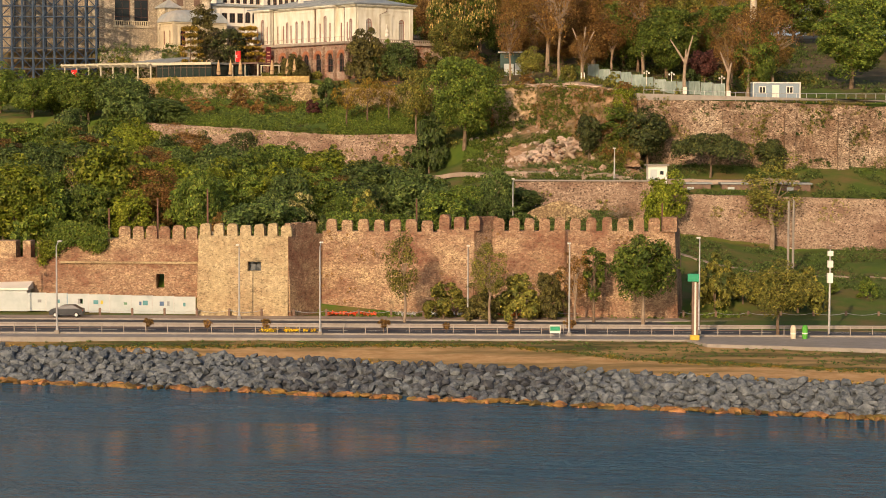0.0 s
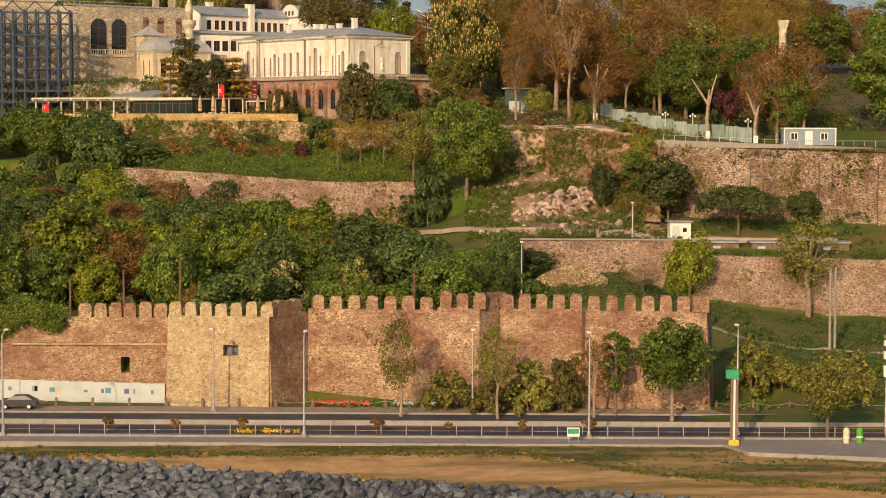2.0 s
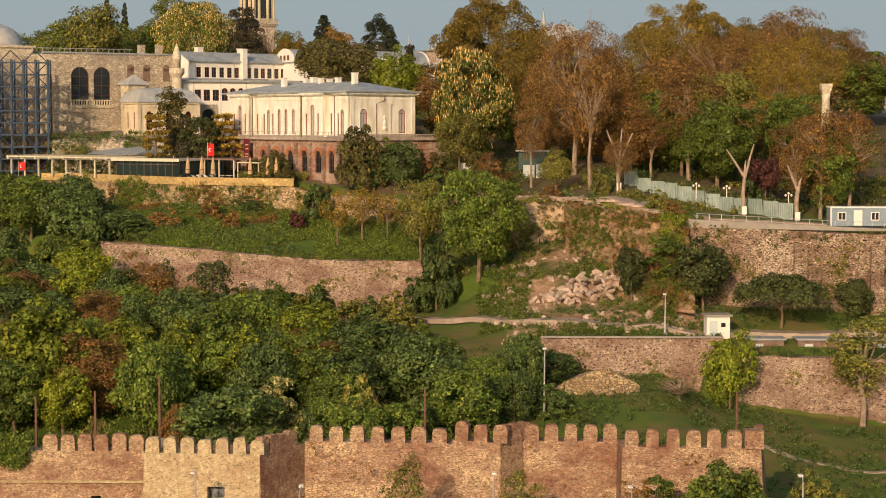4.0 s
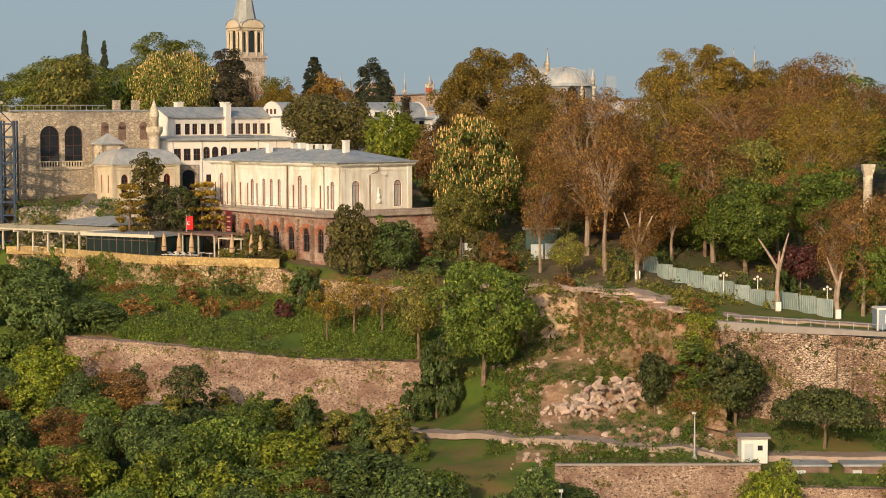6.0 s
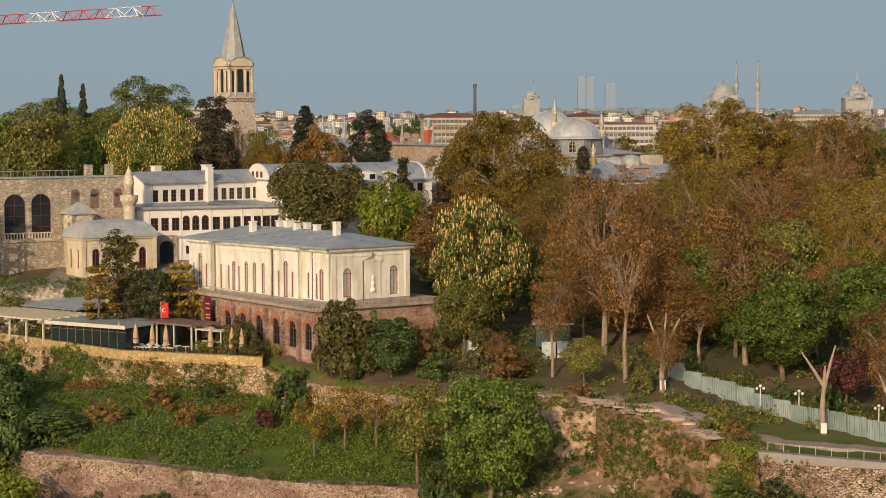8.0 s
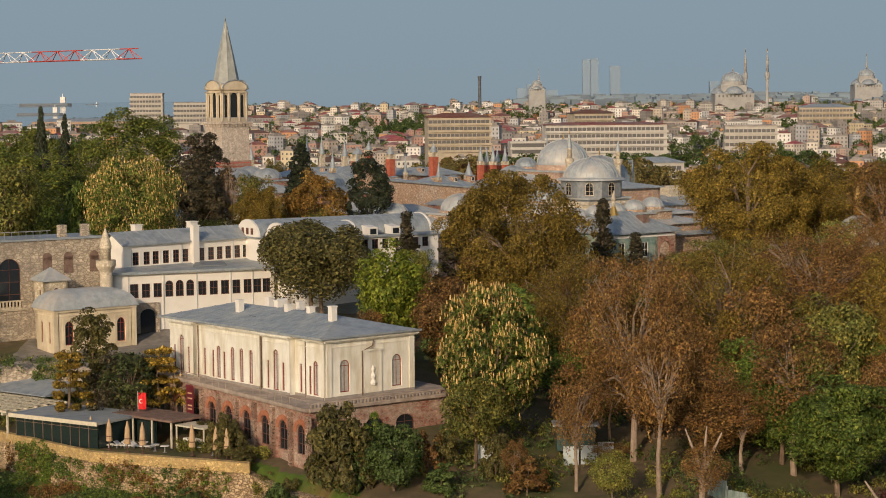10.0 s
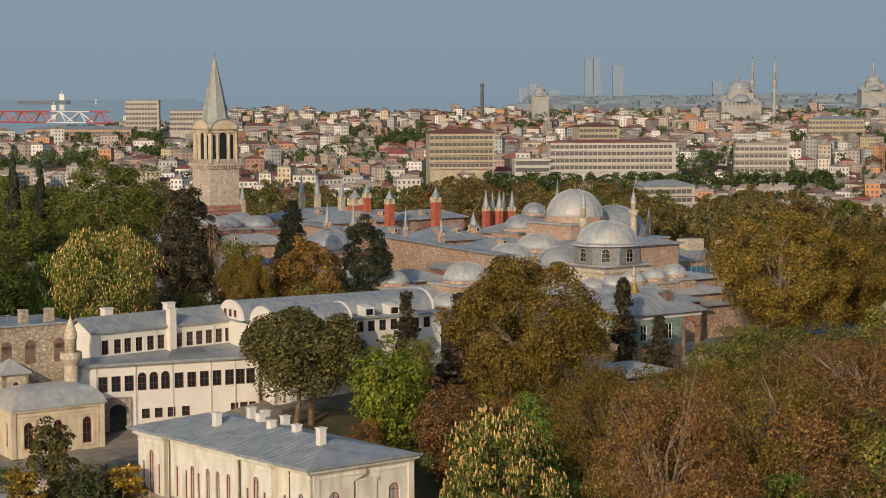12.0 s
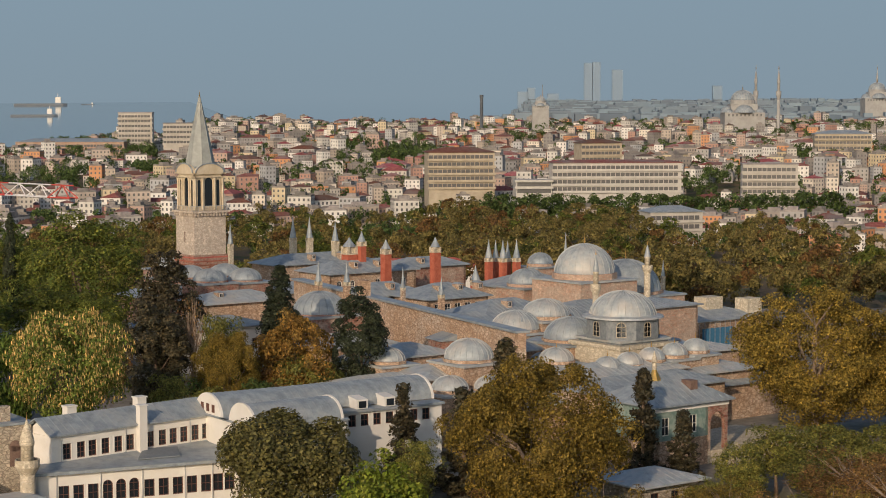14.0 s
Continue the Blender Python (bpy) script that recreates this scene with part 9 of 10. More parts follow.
def lay(meshes, x, y, z, s, into, parent):
    global laid
    m = Matrix.LocRotScale((x, y, z), Euler([rock_rng.uniform(-0.5, 0.5), rock_rng.uniform(-0.5, 0.5), rock_rng.uniform(0, 6.28)]), (s * rock_rng.uniform(0.85, 1.3), s * rock_rng.uniform(0.85, 1.15), s * rock_rng.uniform(0.8, 1.15)))
    me = rock_rng.choice(meshes)
    if laid < 300:
        ob = new("boulder", me)
        ob.parent, ob.matrix_basis = parent, m
        laid += 1
    else:
        into.add([v.co for v in me.vertices], [tuple(p.vertices) for p in me.polygons], m)


spots = []
x = -56.0
while x < 56:
    for r in range(9):
        f = (r + rock_rng.uniform(0.1, 0.9)) / 9
        spots.append((x + rock_rng.uniform(-0.5, 0.5), f))
    x += 0.86
spots.sort(key=lambda q: abs(q[0] + 2))
for x, f in spots:
    y = shore(x) - 0.6 + (rock_top(x) + 0.8 - shore(x)) * f
    lay(ROCKS, x, y, 5.9 + 2.45 * f, rock_rng.uniform(0.4, 0.82), rest, armour)
tagged(part("boulder_heap", rest, M["rock"], armour), "", "", "", "stuff")
x = -56.0
wet = Geo()
while x < 56:
    for k in range(2):
        if noise.noise((x * 0.5, k * 3.0, 5)) < -0.18:
            continue
        me = rock_rng.choice(WET)
        s = rock_rng.uniform(0.34, 0.62)
        wet.add([v.co for v in me.vertices], [tuple(p.vertices) for p in me.polygons],
                Matrix.LocRotScale((x + rock_rng.uniform(-0.4, 0.4), shore(x) - 0.9 + rock_rng.uniform(-0.9, 0.4), 6.05 + rock_rng.uniform(-0.1, 0.15)), Euler((rock_rng.uniform(-0.4, 0.4), 0, rock_rng.uniform(0, 6))), (s * 1.8, s, s * 0.8)))
    x += 0.62
tagged(part("weed_stones", wet, M["rock_wet"], None), "ochre weed-covered stones at the waterline", "stones", "", "stuff")
rub = Geo()
for i in range(620):
    x, y = rock_rng.uniform(2.5, 27), rock_rng.uniform(273, 303)
    if y > on(EDGE_Y, x) - 2 or noise.noise((x * 0.2, y * 0.2, 7)) < -0.1:
        continue
    me = rock_rng.choice(PALE_ROCKS)
    s = rock_rng.uniform(0.12, 0.5) * (1.5 if rock_rng.random() < 0.1 else 1)
    rub.add([v.co for v in me.vertices], [tuple(p.vertices) for p in me.polygons], Matrix.LocRotScale((x, y, surf_z(x, y) + 0.05), Euler((rock_rng.uniform(-1, 1), rock_rng.uniform(-1, 1), rock_rng.uniform(0, 6))), (s * 1.4, s, s)))
tagged(part("rubble", rub, M["pale_block"], None), "fallen pale masonry rubble on the bank", "rubble", "", "stuff")
heap = Geo()
for i in range(120):
    a = rock_rng.uniform(0, 1)
    x, y = 10.5 + 9 * a + rock_rng.gauss(0, 0.6), 287.5 + rock_rng.gauss(0, 1.6)
    me = rock_rng.choice(PALE_ROCKS)
    s = rock_rng.uniform(0.3, 0.75)
    heap.add([v.co for v in me.vertices], [tuple(p.vertices) for p in me.polygons], Matrix.LocRotScale((x, y, surf_z(x, y) + 0.2 + 1.4 * math.sin(a * 3.1) * rock_rng.random()), Euler((rock_rng.uniform(-1, 1), rock_rng.uniform(-1, 1), rock_rng.uniform(0, 6))), (s * 1.5, s, s * 0.8)))
tagged(part("masonry_heap", heap, M["pale_block"], None), "heap of collapsed pale masonry blocks", "rubble", "", "stuff")

# ---- the coast road ----
def band(name, label, y0, y1, z, mat, category, x0=-90, x1=90, deep=0.5):
    return structure(name, Geo().box(x0, x1, y0, y1, z - deep, z), mat, label, category)


band("promenade", "pale concrete seaside footpath", 198.6, 201.6, 8.98, M["concrete"], "footpath")
band("road", "dark asphalt coast road, seaward lanes", 202.3, 208.4, 9.03, M["asphalt"], "road")
band("road", "dark asphalt coast road, landward lanes", 209.5, 215.4, 9.03, M["asphalt"], "road")
band("kerb", "pale stone kerb of the coast road", 215.4, 215.7, 9.2, M["concrete"], "kerb")
band("pavement", "brownish paved footway below the sea wall", 215.7, 219.2, 9.16, M["paving"], "pavement")
band("kerb", "pale stone kerb of the promenade", 201.6, 202.3, 9.14, M["concrete"], "kerb")
structure("central_barrier", Geo().prism([(-90, 208.5), (90, 208.5), (90, 209.4), (-90, 209.4)], 8.8, 9.42, None, [(-90, 208.8), (90, 208.8), (90, 209.1), (-90, 209.1)]), M["concrete"], "pale concrete barrier between the carriageways", "barrier")
structure("plaza", Geo().prism([(26, 194.5), (60, 187), (60, 201.0), (33, 201.0), (24, 199.5)], 8.6, 9.02), M["concrete"], "pale paved plaza beside the promenade", "pavement")
g = Geo()
for i in range(45):
    g.box(-88 + i * 4, -86 + i * 4, 205.25, 205.37, 9.03, 9.036)
structure("lane_marks", g, M["white"], "white broken lane markings", "road marking")
rail = thing("guard_rail", Matrix(), "white steel guard rail along the promenade", "railing", "", "structure")
post_me = Geo().box(-0.04, 0.04, -0.04, 0.04, 0, 0.95).mesh("post", M["concrete"])
for i in range(56):
    ob = new("post", post_me)
    ob.parent, ob.matrix_basis = rail, Matrix.Translation((-62 + i * 2.25, 202.0, 9.1))
for zz in (9.55, 9.95):
    part("rail", Geo().box(-62, 62, 201.97, 202.03, zz, zz + 0.035), M["brown_stone"], rail)
bollard_me = Geo().box(-0.12, 0.12, -0.12, 0.12, 0, 0.7).lathe([(0.16, 0.7), (0.1, 0.85)], 6).mesh("post", M["brown_stone"])
chain = thing("chain_fence", Matrix(), "low stone post and chain fence at the verge", "fence", "", "structure")
for i in range(26):
    ob = new("post", bollard_me)
    ob.parent, ob.matrix_basis = chain, Matrix.Translation((-42 + i * 3.6, 219.4, 9.1))
    pts = [(-42 + i * 3.6 + k * 0.9, 219.4, 9.75 - 0.25 * (1 - ((k - 2) / 2) ** 2)) for k in range(5)]
    part("chain", Geo().tube(pts, [0.025] * 5, 4), M["steel"], chain)


def street_lamp(x, y, z, h, arm, label="tall grey steel street lamp beside the road"):
    ob = thing("street_lamp", pose(x, y, z), label, "street lamp", "street lamps")
    part("pole", Geo().lathe([(0.16, 0), (0.15, 0.5), (0.11, 0.6), (0.06, h)], 8), M["steel"], ob)
    part("base", Geo().box(-0.22, 0.22, -0.22, 0.22, 0, 0.35), M["concrete"], ob)
    part("arm", Geo().tube([(0, 0, h - 0.05), (0.05, arm * 0.5, h + 0.3), (0.05, arm, h + 0.35)], [0.05, 0.045, 0.04], 6), M["steel"], ob)
    part("lamp_head", Geo().prism([(-0.15, arm), (0.2, arm), (0.2, arm + 0.7 * (1 if arm > 0 else -1)), (-0.15, arm + 0.7 * (1 if arm > 0 else -1))] if arm > 0 else [(-0.15, arm - 0.7), (0.2, arm - 0.7), (0.2, arm), (-0.15, arm)], h + 0.28, h + 0.42), M["white"], ob)
    return ob


for _x in (-39.5, -12.6, 12.8, 66.0):
    street_lamp(_x, 201.5, 9.0, 9.0, 1.3)
for _x in (-49.0, -22.5, 2.5):
    street_lamp(_x, 216.0, 9.1, 7.9, -1.2)
street_lamp(26.3, 204, 9.0, 9.5, 1.0)
for _x, _y, _h in ((-29.1, 309.6, 3.2), (22.6, 272, 4.2), (8.2, 250, 6.6)):
    street_lamp(_x, _y, surf_z(_x, _y), _h, 0.6, "small grey path lamp on the hillside")
pylon = thing("sign_pylon", pose(25.2, 198.3, 8.9), "white sign pylon with a green board on top", "sign")
part("column", Geo().box(-0.3, -0.08, -0.2, 0.2, 0, 6.0), M["brown_stone"], pylon, "dark steel upright")
part("column", Geo().box(0.12, 0.3, -0.2, 0.2, 0, 5.8), M["brown_stone"], pylon, "dark steel upright")
part("light_strip", Geo().box(-0.079, 0.119, -0.12, 0.12, 0.3, 5.9), M["white"], pylon, "white strip between the uprights")
part("foot", Geo().box(-0.45, 0.45, -0.35, 0.35, 0, 0.6), plain("yellow_paint", (0.6, 0.42, 0.05)), pylon)
M["sign_green"] = plain("sign_green", (0.02, 0.30, 0.16))
part("board", Geo().box(-0.75, 0.35, -0.35, 0.1, 6.0, 6.75), M["sign_green"], pylon, "green board")
cpole = thing("camera_pole", pose(39.8, 204.5, 9.0), "grey pole with white boxes and cameras", "pole")
part("pole", Geo().lathe([(0.13, 0), (0.08, 9.2)], 8), M["steel"], cpole)
for zz, hh in ((5.3, 1.0), (6.9, 0.7), (8.1, 0.5)):
    part("box", Geo().box(-0.28, 0.28, -0.25, 0.2, zz, zz + hh), M["white"], cpole)
part("camera", Geo().box(-0.35, 0.1, -0.3, 0.1, 8.8, 9.1), M["brown_stone"], cpole)
for _x in (41.4, 42.3):
    ob = thing("wooden_pole", pose(_x, 240 + (_x - 41) * 2, 10), "bare pale wooden pole", "pole", "bare poles")
    part("pole", Geo().lathe([(0.17, 0), (0.12, 11.3)], 8), M["concrete"], ob)
for _x, _y, _t in ((-34.0, 233, 21.6), (-28.5, 236, 22.6), (-3.6, 236, 21.6), (25.6, 236, 21.2), (-41, 240, 20)):
    z0 = ground_z(_x, _y)
    ob = thing("telegraph_pole", pose(_x, _y, z0), "dark lattice pole rising behind the sea wall", "pole", "lattice poles")
    part("pole", Geo().prism([(-0.13, -0.13), (0.13, -0.13), (0.13, 0.13), (-0.13, 0.13)], 0, _t - z0, None, [(-0.08, -0.08), (0.08, -0.08), (0.08, 0.08), (-0.08, 0.08)]), M["brown_wood"], ob)
    for k in range(5):
        part("rung", Geo().box(-0.2, 0.2, -0.16, -0.1, 2 + k * 1.2, 2.06 + k * 1.2), M["brown_wood"], ob)
board = thing("road_sign", pose(11.3, 199.8, 8.95), "small white and green road sign on two posts", "sign")
part("panel", Geo().box(-0.55, 0.55, -0.03, 0.03, 0.5, 1.3), M["white"], board)
part("green_band", Geo().box(-0.5, 0.5, -0.045, -0.032, 0.75, 1.2), M["sign_green"], board)
part("post", Geo().box(-0.45, -0.4, -0.02, 0.02, 0, 0.5), M["steel"], board)
part("post", Geo().box(0.4, 0.45, -0.02, 0.02, 0, 0.5), M["steel"], board)
for i, (_x, _y, c) in enumerate(((35.3, 199.6, (0.65, 0.55, 0.4)), (36.5, 199.8, (0.08, 0.35, 0.04)))):
    ob = thing("litter_bin", pose(_x, _y, 9.0), "pale litter bin by the plaza" if i == 0 else "bright green litter bin by the plaza", "bin")
    part("body", Geo().lathe([(0.26, 0), (0.3, 1.1), (0.2, 1.35), (0.1, 1.4)], 10), plain("bin_paint", c), ob)
    part("band", Geo().lathe([(0.31, 0.5), (0.31, 0.62)], 10), M["white"], ob)
flowers = [("red", (0.5, 0.07, 0.03), -13.4, -7.8), ("white", (0.7, 0.68, 0.6), -5.6, -3.2), ("white", (0.7, 0.66, 0.55), -2.4, 2.2), ("red", (0.5, 0.1, 0.03), 3.4, 6.4), ("red", (0.5, 0.12, 0.03), 7.0, 9.6), ("yellow", (0.6, 0.35, 0.03), -19, -17.2), ("yellow", (0.6, 0.35, 0.03), -16.4, -13.2)]
for i, (n, c, x0, x1) in enumerate(flowers):
    rng = np.random.default_rng(100 + i)
    k = int((x1 - x0) * 12)
    yb = 203.0 if n == "yellow" else 220.6
    cs = np.stack([rng.uniform(x0, x1, k), rng.uniform(yb, yb + (0.5 if n == "yellow" else 1.4), k), np.full(k, 9.25)], axis=1)
    tagged(part("flower_bed", quads_mesh("flower_bed", leaf_quads(rng, cs, np.full(k, 0.22), 10, 0.1), leafage(n + "_flowers", c, [v * 0.8 for v in c], c)), None), n + " flowers in a low bed by the road", "flowers", "", "stuff")

# hoarding with posters below the wall
hoard = thing("hoarding", Matrix(), "white panelled hoarding with small posters below the sea wall", "hoarding")
pan_w = 2.42
POST = [plain("poster_%s" % n, c) for n, c in (("teal", (0.08, 0.25, 0.28)), ("grey", (0.25, 0.26, 0.27)), ("yellow", (0.6, 0.45, 0.05)), ("blue", (0.07, 0.13, 0.25)), ("green", (0.12, 0.25, 0.15)))]
M["hoard"] = material("white_hoarding", (0.40, 0.45, 0.45), (0.50, 0.54, 0.53), 0.8, 0.6, 0.0, stain=(0.48, 0.52, 0.52), stain_scale=0.4)
for i in range(11):
    x1 = -28.2 - i * pan_w
    z0 = 8.9 + 0.05 * i
    p = part("panel", Geo().box(x1 - pan_w + 0.03, x1, 222.6 + 0.05 * i, 222.7 + 0.05 * i, z0, z0 + 2.05), M["hoard"], hoard)
    part("frame", Geo().box(x1 - 0.06, x1 + 0.02, 222.56 + 0.05 * i, 222.6 + 0.05 * i, z0, z0 + 2.1), plain("hoard_post", (0.1, 0.25, 0.4)) if i == 6 else M["steel"], hoard)
    for k in range(rock_rng.choice((1, 2, 2, 3))):
        u, w, h = rock_rng.uniform(0.3, 1.6), rock_rng.uniform(0.25, 0.6), rock_rng.uniform(0.25, 0.55)
        part("poster", Geo().box(x1 - u - w, x1 - u, 222.585 + 0.05 * i, 222.597 + 0.05 * i, z0 + 0.95, z0 + 0.95 + h), rock_rng.choice(POST), p)
tent = thing("site_tent", pose(-50.5, 222.6, 9.2), "white site cabin with a shallow roof behind the hoarding", "cabin")
part("body", Geo().box(-3, 3.2, 0.3, 2.6, 0, 2.4), M["hoard"], tent)
part("roof", Geo().prism([(-3.2, 0.1), (3.4, 0.1), (3.4, 2.8), (-3.2, 2.8)], 2.4, [2.5, 2.7, 3.2, 3.0]), M["white"], tent)
side = thing("hoarding", pose(-55, 219.5, 8.9, 0, 0, 25), "grey hoarding panels turned across the yard", "hoarding")
part("panel", Geo().box(0, 3.4, 0, 0.1, 0, 2.1), M["steel"], side)


M["car_glass"] = plain("tinted_car_glass", (0.012, 0.013, 0.015), 0.35, 0.0, 0.15)


def make_car(m, label):
    car = thing("car", m, label, "car")
    paint = plain("grey_car_paint", (0.035, 0.04, 0.05), 0.4, 0.2)
    prof = [(-2.0, 0.3), (-2.05, 0.75), (-1.75, 0.98), (-1.1, 1.05), (-0.45, 1.42), (0.9, 1.45), (1.6, 1.05), (1.95, 0.95), (2.0, 0.35)]
    n = len(prof)
    g = Geo()
    vs = []
    for s in (-0.82, -0.76, 0.76, 0.82):
        for x, z in prof:
            tuck = 0.12 if z > 1.1 else 0.0
            vs.append((x, s * (1 - tuck), z))
    fs = []
    for r in range(3):
        for i in range(n):
            j = (i + 1) % n
            fs.append((r * n + i, (r + 1) * n + i, (r + 1) * n + j, r * n + j))
    fs += [tuple(range(n)), tuple(reversed(range(3 * n, 4 * n)))]
    part("body", g.add(vs, fs), paint, car)
    part("side_window", Geo().add([(-0.95, -0.80, 1.02), (1.3, -0.80, 1.02), (0.85, -0.735, 1.38), (-0.42, -0.735, 1.38)], [(0, 1, 2, 3)]), M["car_glass"], car)
    part("windscreen", Geo().add([(-1.08, -0.6, 1.07), (-1.08, 0.6, 1.07), (-0.5, 0.55, 1.42), (-0.5, -0.55, 1.42)], [(0, 3, 2, 1)]), M["car_glass"], car)
    for x in (-1.25, 1.25):
        for y in (-0.8, 0.8):
            w = part("wheel", Geo().lathe([(0.3, -0.1), (0.32, -0.06), (0.32, 0.06), (0.3, 0.1)], 14, (0, 0, 0), pose(x, y, 0.32, 90)), plain("tyre_rubber", (0.02, 0.02, 0.02), 0.9), car)
            part("rim", Geo().lathe([(0.19, -0.115), (0.19, 0.115)], 10, (0, 0, 0), pose(x, y, 0.32, 90)), M["steel"], w)
    part("headlight", Geo().box(-2.04, -1.9, -0.7, -0.35, 0.68, 0.82), M["white"], car)
    part("tail_light", Geo().box(1.93, 2.01, -0.76, -0.45, 0.75, 0.9), M["crane_red"], car)


make_car(Matrix.LocRotScale((-41.6, 217.2, 9.16), Euler((0, 0, 0)), (0.92, 0.95, 0.92)), "dark grey hatchback parked by the hoarding")

# ---- the upper gardens ----
cabin = thing("site_container", pose(43.2, 284.2, 34.15, 0, 0, 1), "blue-grey container cabin with a white door", "container")
M["container"] = plain("blue_grey_panel", (0.22, 0.28, 0.33), 0.6)
part("body", Geo().box(0, 6.7, 0, 2.4, 0.1, 2.2), M["container"], cabin)
part("roof_frame", Geo().box(-0.08, 6.78, -0.08, 2.48, 2.2, 2.36), M["white"], cabin)
part("corner_post", Geo().box(-0.06, 0.1, -0.06, 0.1, 0, 2.2).box(6.6, 6.76, -0.06, 0.1, 0, 2.2), M["white"], cabin)
part("door", Geo().box(2.7, 3.7, -0.04, 0.0, 0.15, 1.95), M["white"], cabin, "plain white door")
for u in (1.3, 5.2):
    w = part("window", Geo().box(u - 0.5, u + 0.5, -0.05, 0.0, 0.75, 1.75), M["white"], cabin)
    part("pane", Geo().box(u - 0.4, u - 0.04, -0.06, -0.051, 0.85, 1.65).box(u + 0.04, u + 0.4, -0.06, -0.051, 0.85, 1.65), M["dark_glass"], w)
hut = thing("guard_hut", pose(27.2, 271.6, 22.3, 0, 0, 2), "small white hut with a flat grey roof", "hut")
part("body", Geo().box(0, 2.6, 0, 2.2, 0, 2.5), M["white"], hut)
part("roof", Geo().box(-0.25, 2.85, -0.3, 2.45, 2.5, 2.7), M["concrete"], hut)
part("vent", Geo().box(1.6, 2.1, -0.03, 0.0, 1.3, 1.8), M["dark_glass"], hut)
part("door", Geo().box(0.3, 1.2, -0.03, 0.0, 0.0, 2.0), M["hoard"], hut)
for _x, _w in ((31.5, 4.0), (37.0, 5.5), (45, 4)):
    ob = thing("shed", pose(_x, 269.5, 20.2), "low dark shed under the pines", "shed", "sheds")
    part("body", Geo().box(0, _w, 0, 3, 0, 2.2), M["brown_stone"], ob)
    part("roof", Geo().box(-0.2, _w + 0.2, -0.3, 3.2, 2.2, 2.4), M["lead"], ob)
    part("door", Geo().box(0.8, 1.7, -0.03, 0, 0, 1.8), M["hoard"], ob)
site_fence = thing("corrugated_fence", Matrix(), "pale green corrugated sheet fence along the garden path", "fence")
M["sheet"] = material("pale_green_sheet", (0.13, 0.185, 0.17), (0.21, 0.27, 0.245), 0.6, 0.5, 0.05, stain=(0.29, 0.33, 0.31), stain_scale=0.4, metal=0.2)
fa, fb_ = (21.6, 316.5), (40.5, 294.5)
nf = 12
for i in range(nf):
    a = (fa[0] + (fb_[0] - fa[0]) * i / nf, fa[1] + (fb_[1] - fa[1]) * i / nf)
    b = (fa[0] + (fb_[0] - fa[0]) * (i + 1) / nf, fa[1] + (fb_[1] - fa[1]) * (i + 1) / nf)
    L = dist(a, b)
    z0 = surf_z((a[0] + b[0]) / 2, (a[1] + b[1]) / 2)
    m = pose(0, 0, 0, rock_rng.uniform(-5, 5), 0, 0)
    g = Geo()
    k = 16
    pts = [(0.04 + (L - 0.08) * q / k, 0.05 * (-1) ** q) for q in range(k + 1)]
    h = rock_rng.uniform(1.75, 2.05)
    g.add([(p[0], p[1], 0) for p in pts] + [(p[0], p[1], h) for p in pts], [(q, q + 1, k + 2 + q, k + 1 + q) for q in range(k)], frame_on(a, b, z0) @ m)
    part("sheet", g, M["sheet"], site_fence)
    part("post", Geo().box(-0.05, 0.05, 0.06, 0.14, -0.2, 2.1, frame_on(a, b, z0)), M["steel"], site_fence)
white_fence = thing("white_screen", Matrix(), "white sheet screens under the trees", "screen")
for _x, _y, _w in ((8.6, 331, 1.6), (10.4, 331, 1.7), (12.2, 331.2, 1.6), (-0.5, 331, 2.6)):
    z0 = surf_z(_x, _y)
    part("sheet", Geo().box(_x, _x + _w, _y, _y + 0.08, z0, z0 + 2.0), M["hoard"], white_fence)
booth = thing("kiosk_booth", pose(8.0, 332.5, 39.6), "dark green garden booth under the trees", "booth")
part("body", Geo().box(0, 4, 0, 2.5, 0, 2.6), plain("dark_green_booth", (0.03, 0.07, 0.06)), booth)
part("roof", Geo().box(-0.4, 4.4, -0.5, 2.8, 2.6, 2.8), M["lead"], booth)
park_rail = thing("park_railing", Matrix(), "thin grey railing along the cliff path", "railing")
for i in range(26):
    x = 28 + i * 1.4
    y = on(EDGE_Y, x) + 0.2
    part("post", Geo().box(x - 0.03, x + 0.03, y - 0.03, y + 0.03, on(BROW1, x) + 0.0, on(BROW1, x) + 1.3), M["steel"], park_rail)
part("rail", Geo().tube([(28 + i * 1.4, on(EDGE_Y, 28 + i * 1.4) + 0.2, on(BROW1, 28 + i * 1.4) + 1.25) for i in range(26)], [0.035] * 26, 4), M["steel"], park_rail)
garden_rail = thing("garden_railing", Matrix(), "dark iron railing along the garden wall", "railing")
for i in range(30):
    x = -13 + i * 0.75
    y = on(EDGE_Y, x) - 0.4
    part("bar", Geo().box(x - 0.025, x + 0.025, y - 0.025, y + 0.025, 35.6, 37.2), M["brown_wood"], garden_rail)
part("rail", Geo().tube([(-13 + i * 0.75, on(EDGE_Y, -13 + i * 0.75) - 0.4, 37.1) for i in range(30)], [0.04] * 30, 4), M["brown_wood"], garden_rail)
for _x, _y in ((30.0, 306.0), (33.6, 303.8), (40.5, 298.0)):
    ob = thing("garden_lamp", pose(_x, _y, surf_z(_x, _y)), "white garden lamp post with globe lights", "garden lamp", "garden lamps")
    part("post", Geo().lathe([(0.12, 0), (0.06, 0.4), (0.05, 2.7)], 8), M["white"], ob)
    for dx in (-0.35, 0.35, 0):
        part("globe", Geo().lathe([(0.02, -0.16), (0.14, -0.08), (0.16, 0.02), (0.1, 0.14), (0.02, 0.17)], 8, (dx, 0, 2.9 if dx == 0 else 2.65)), M["white"], ob)

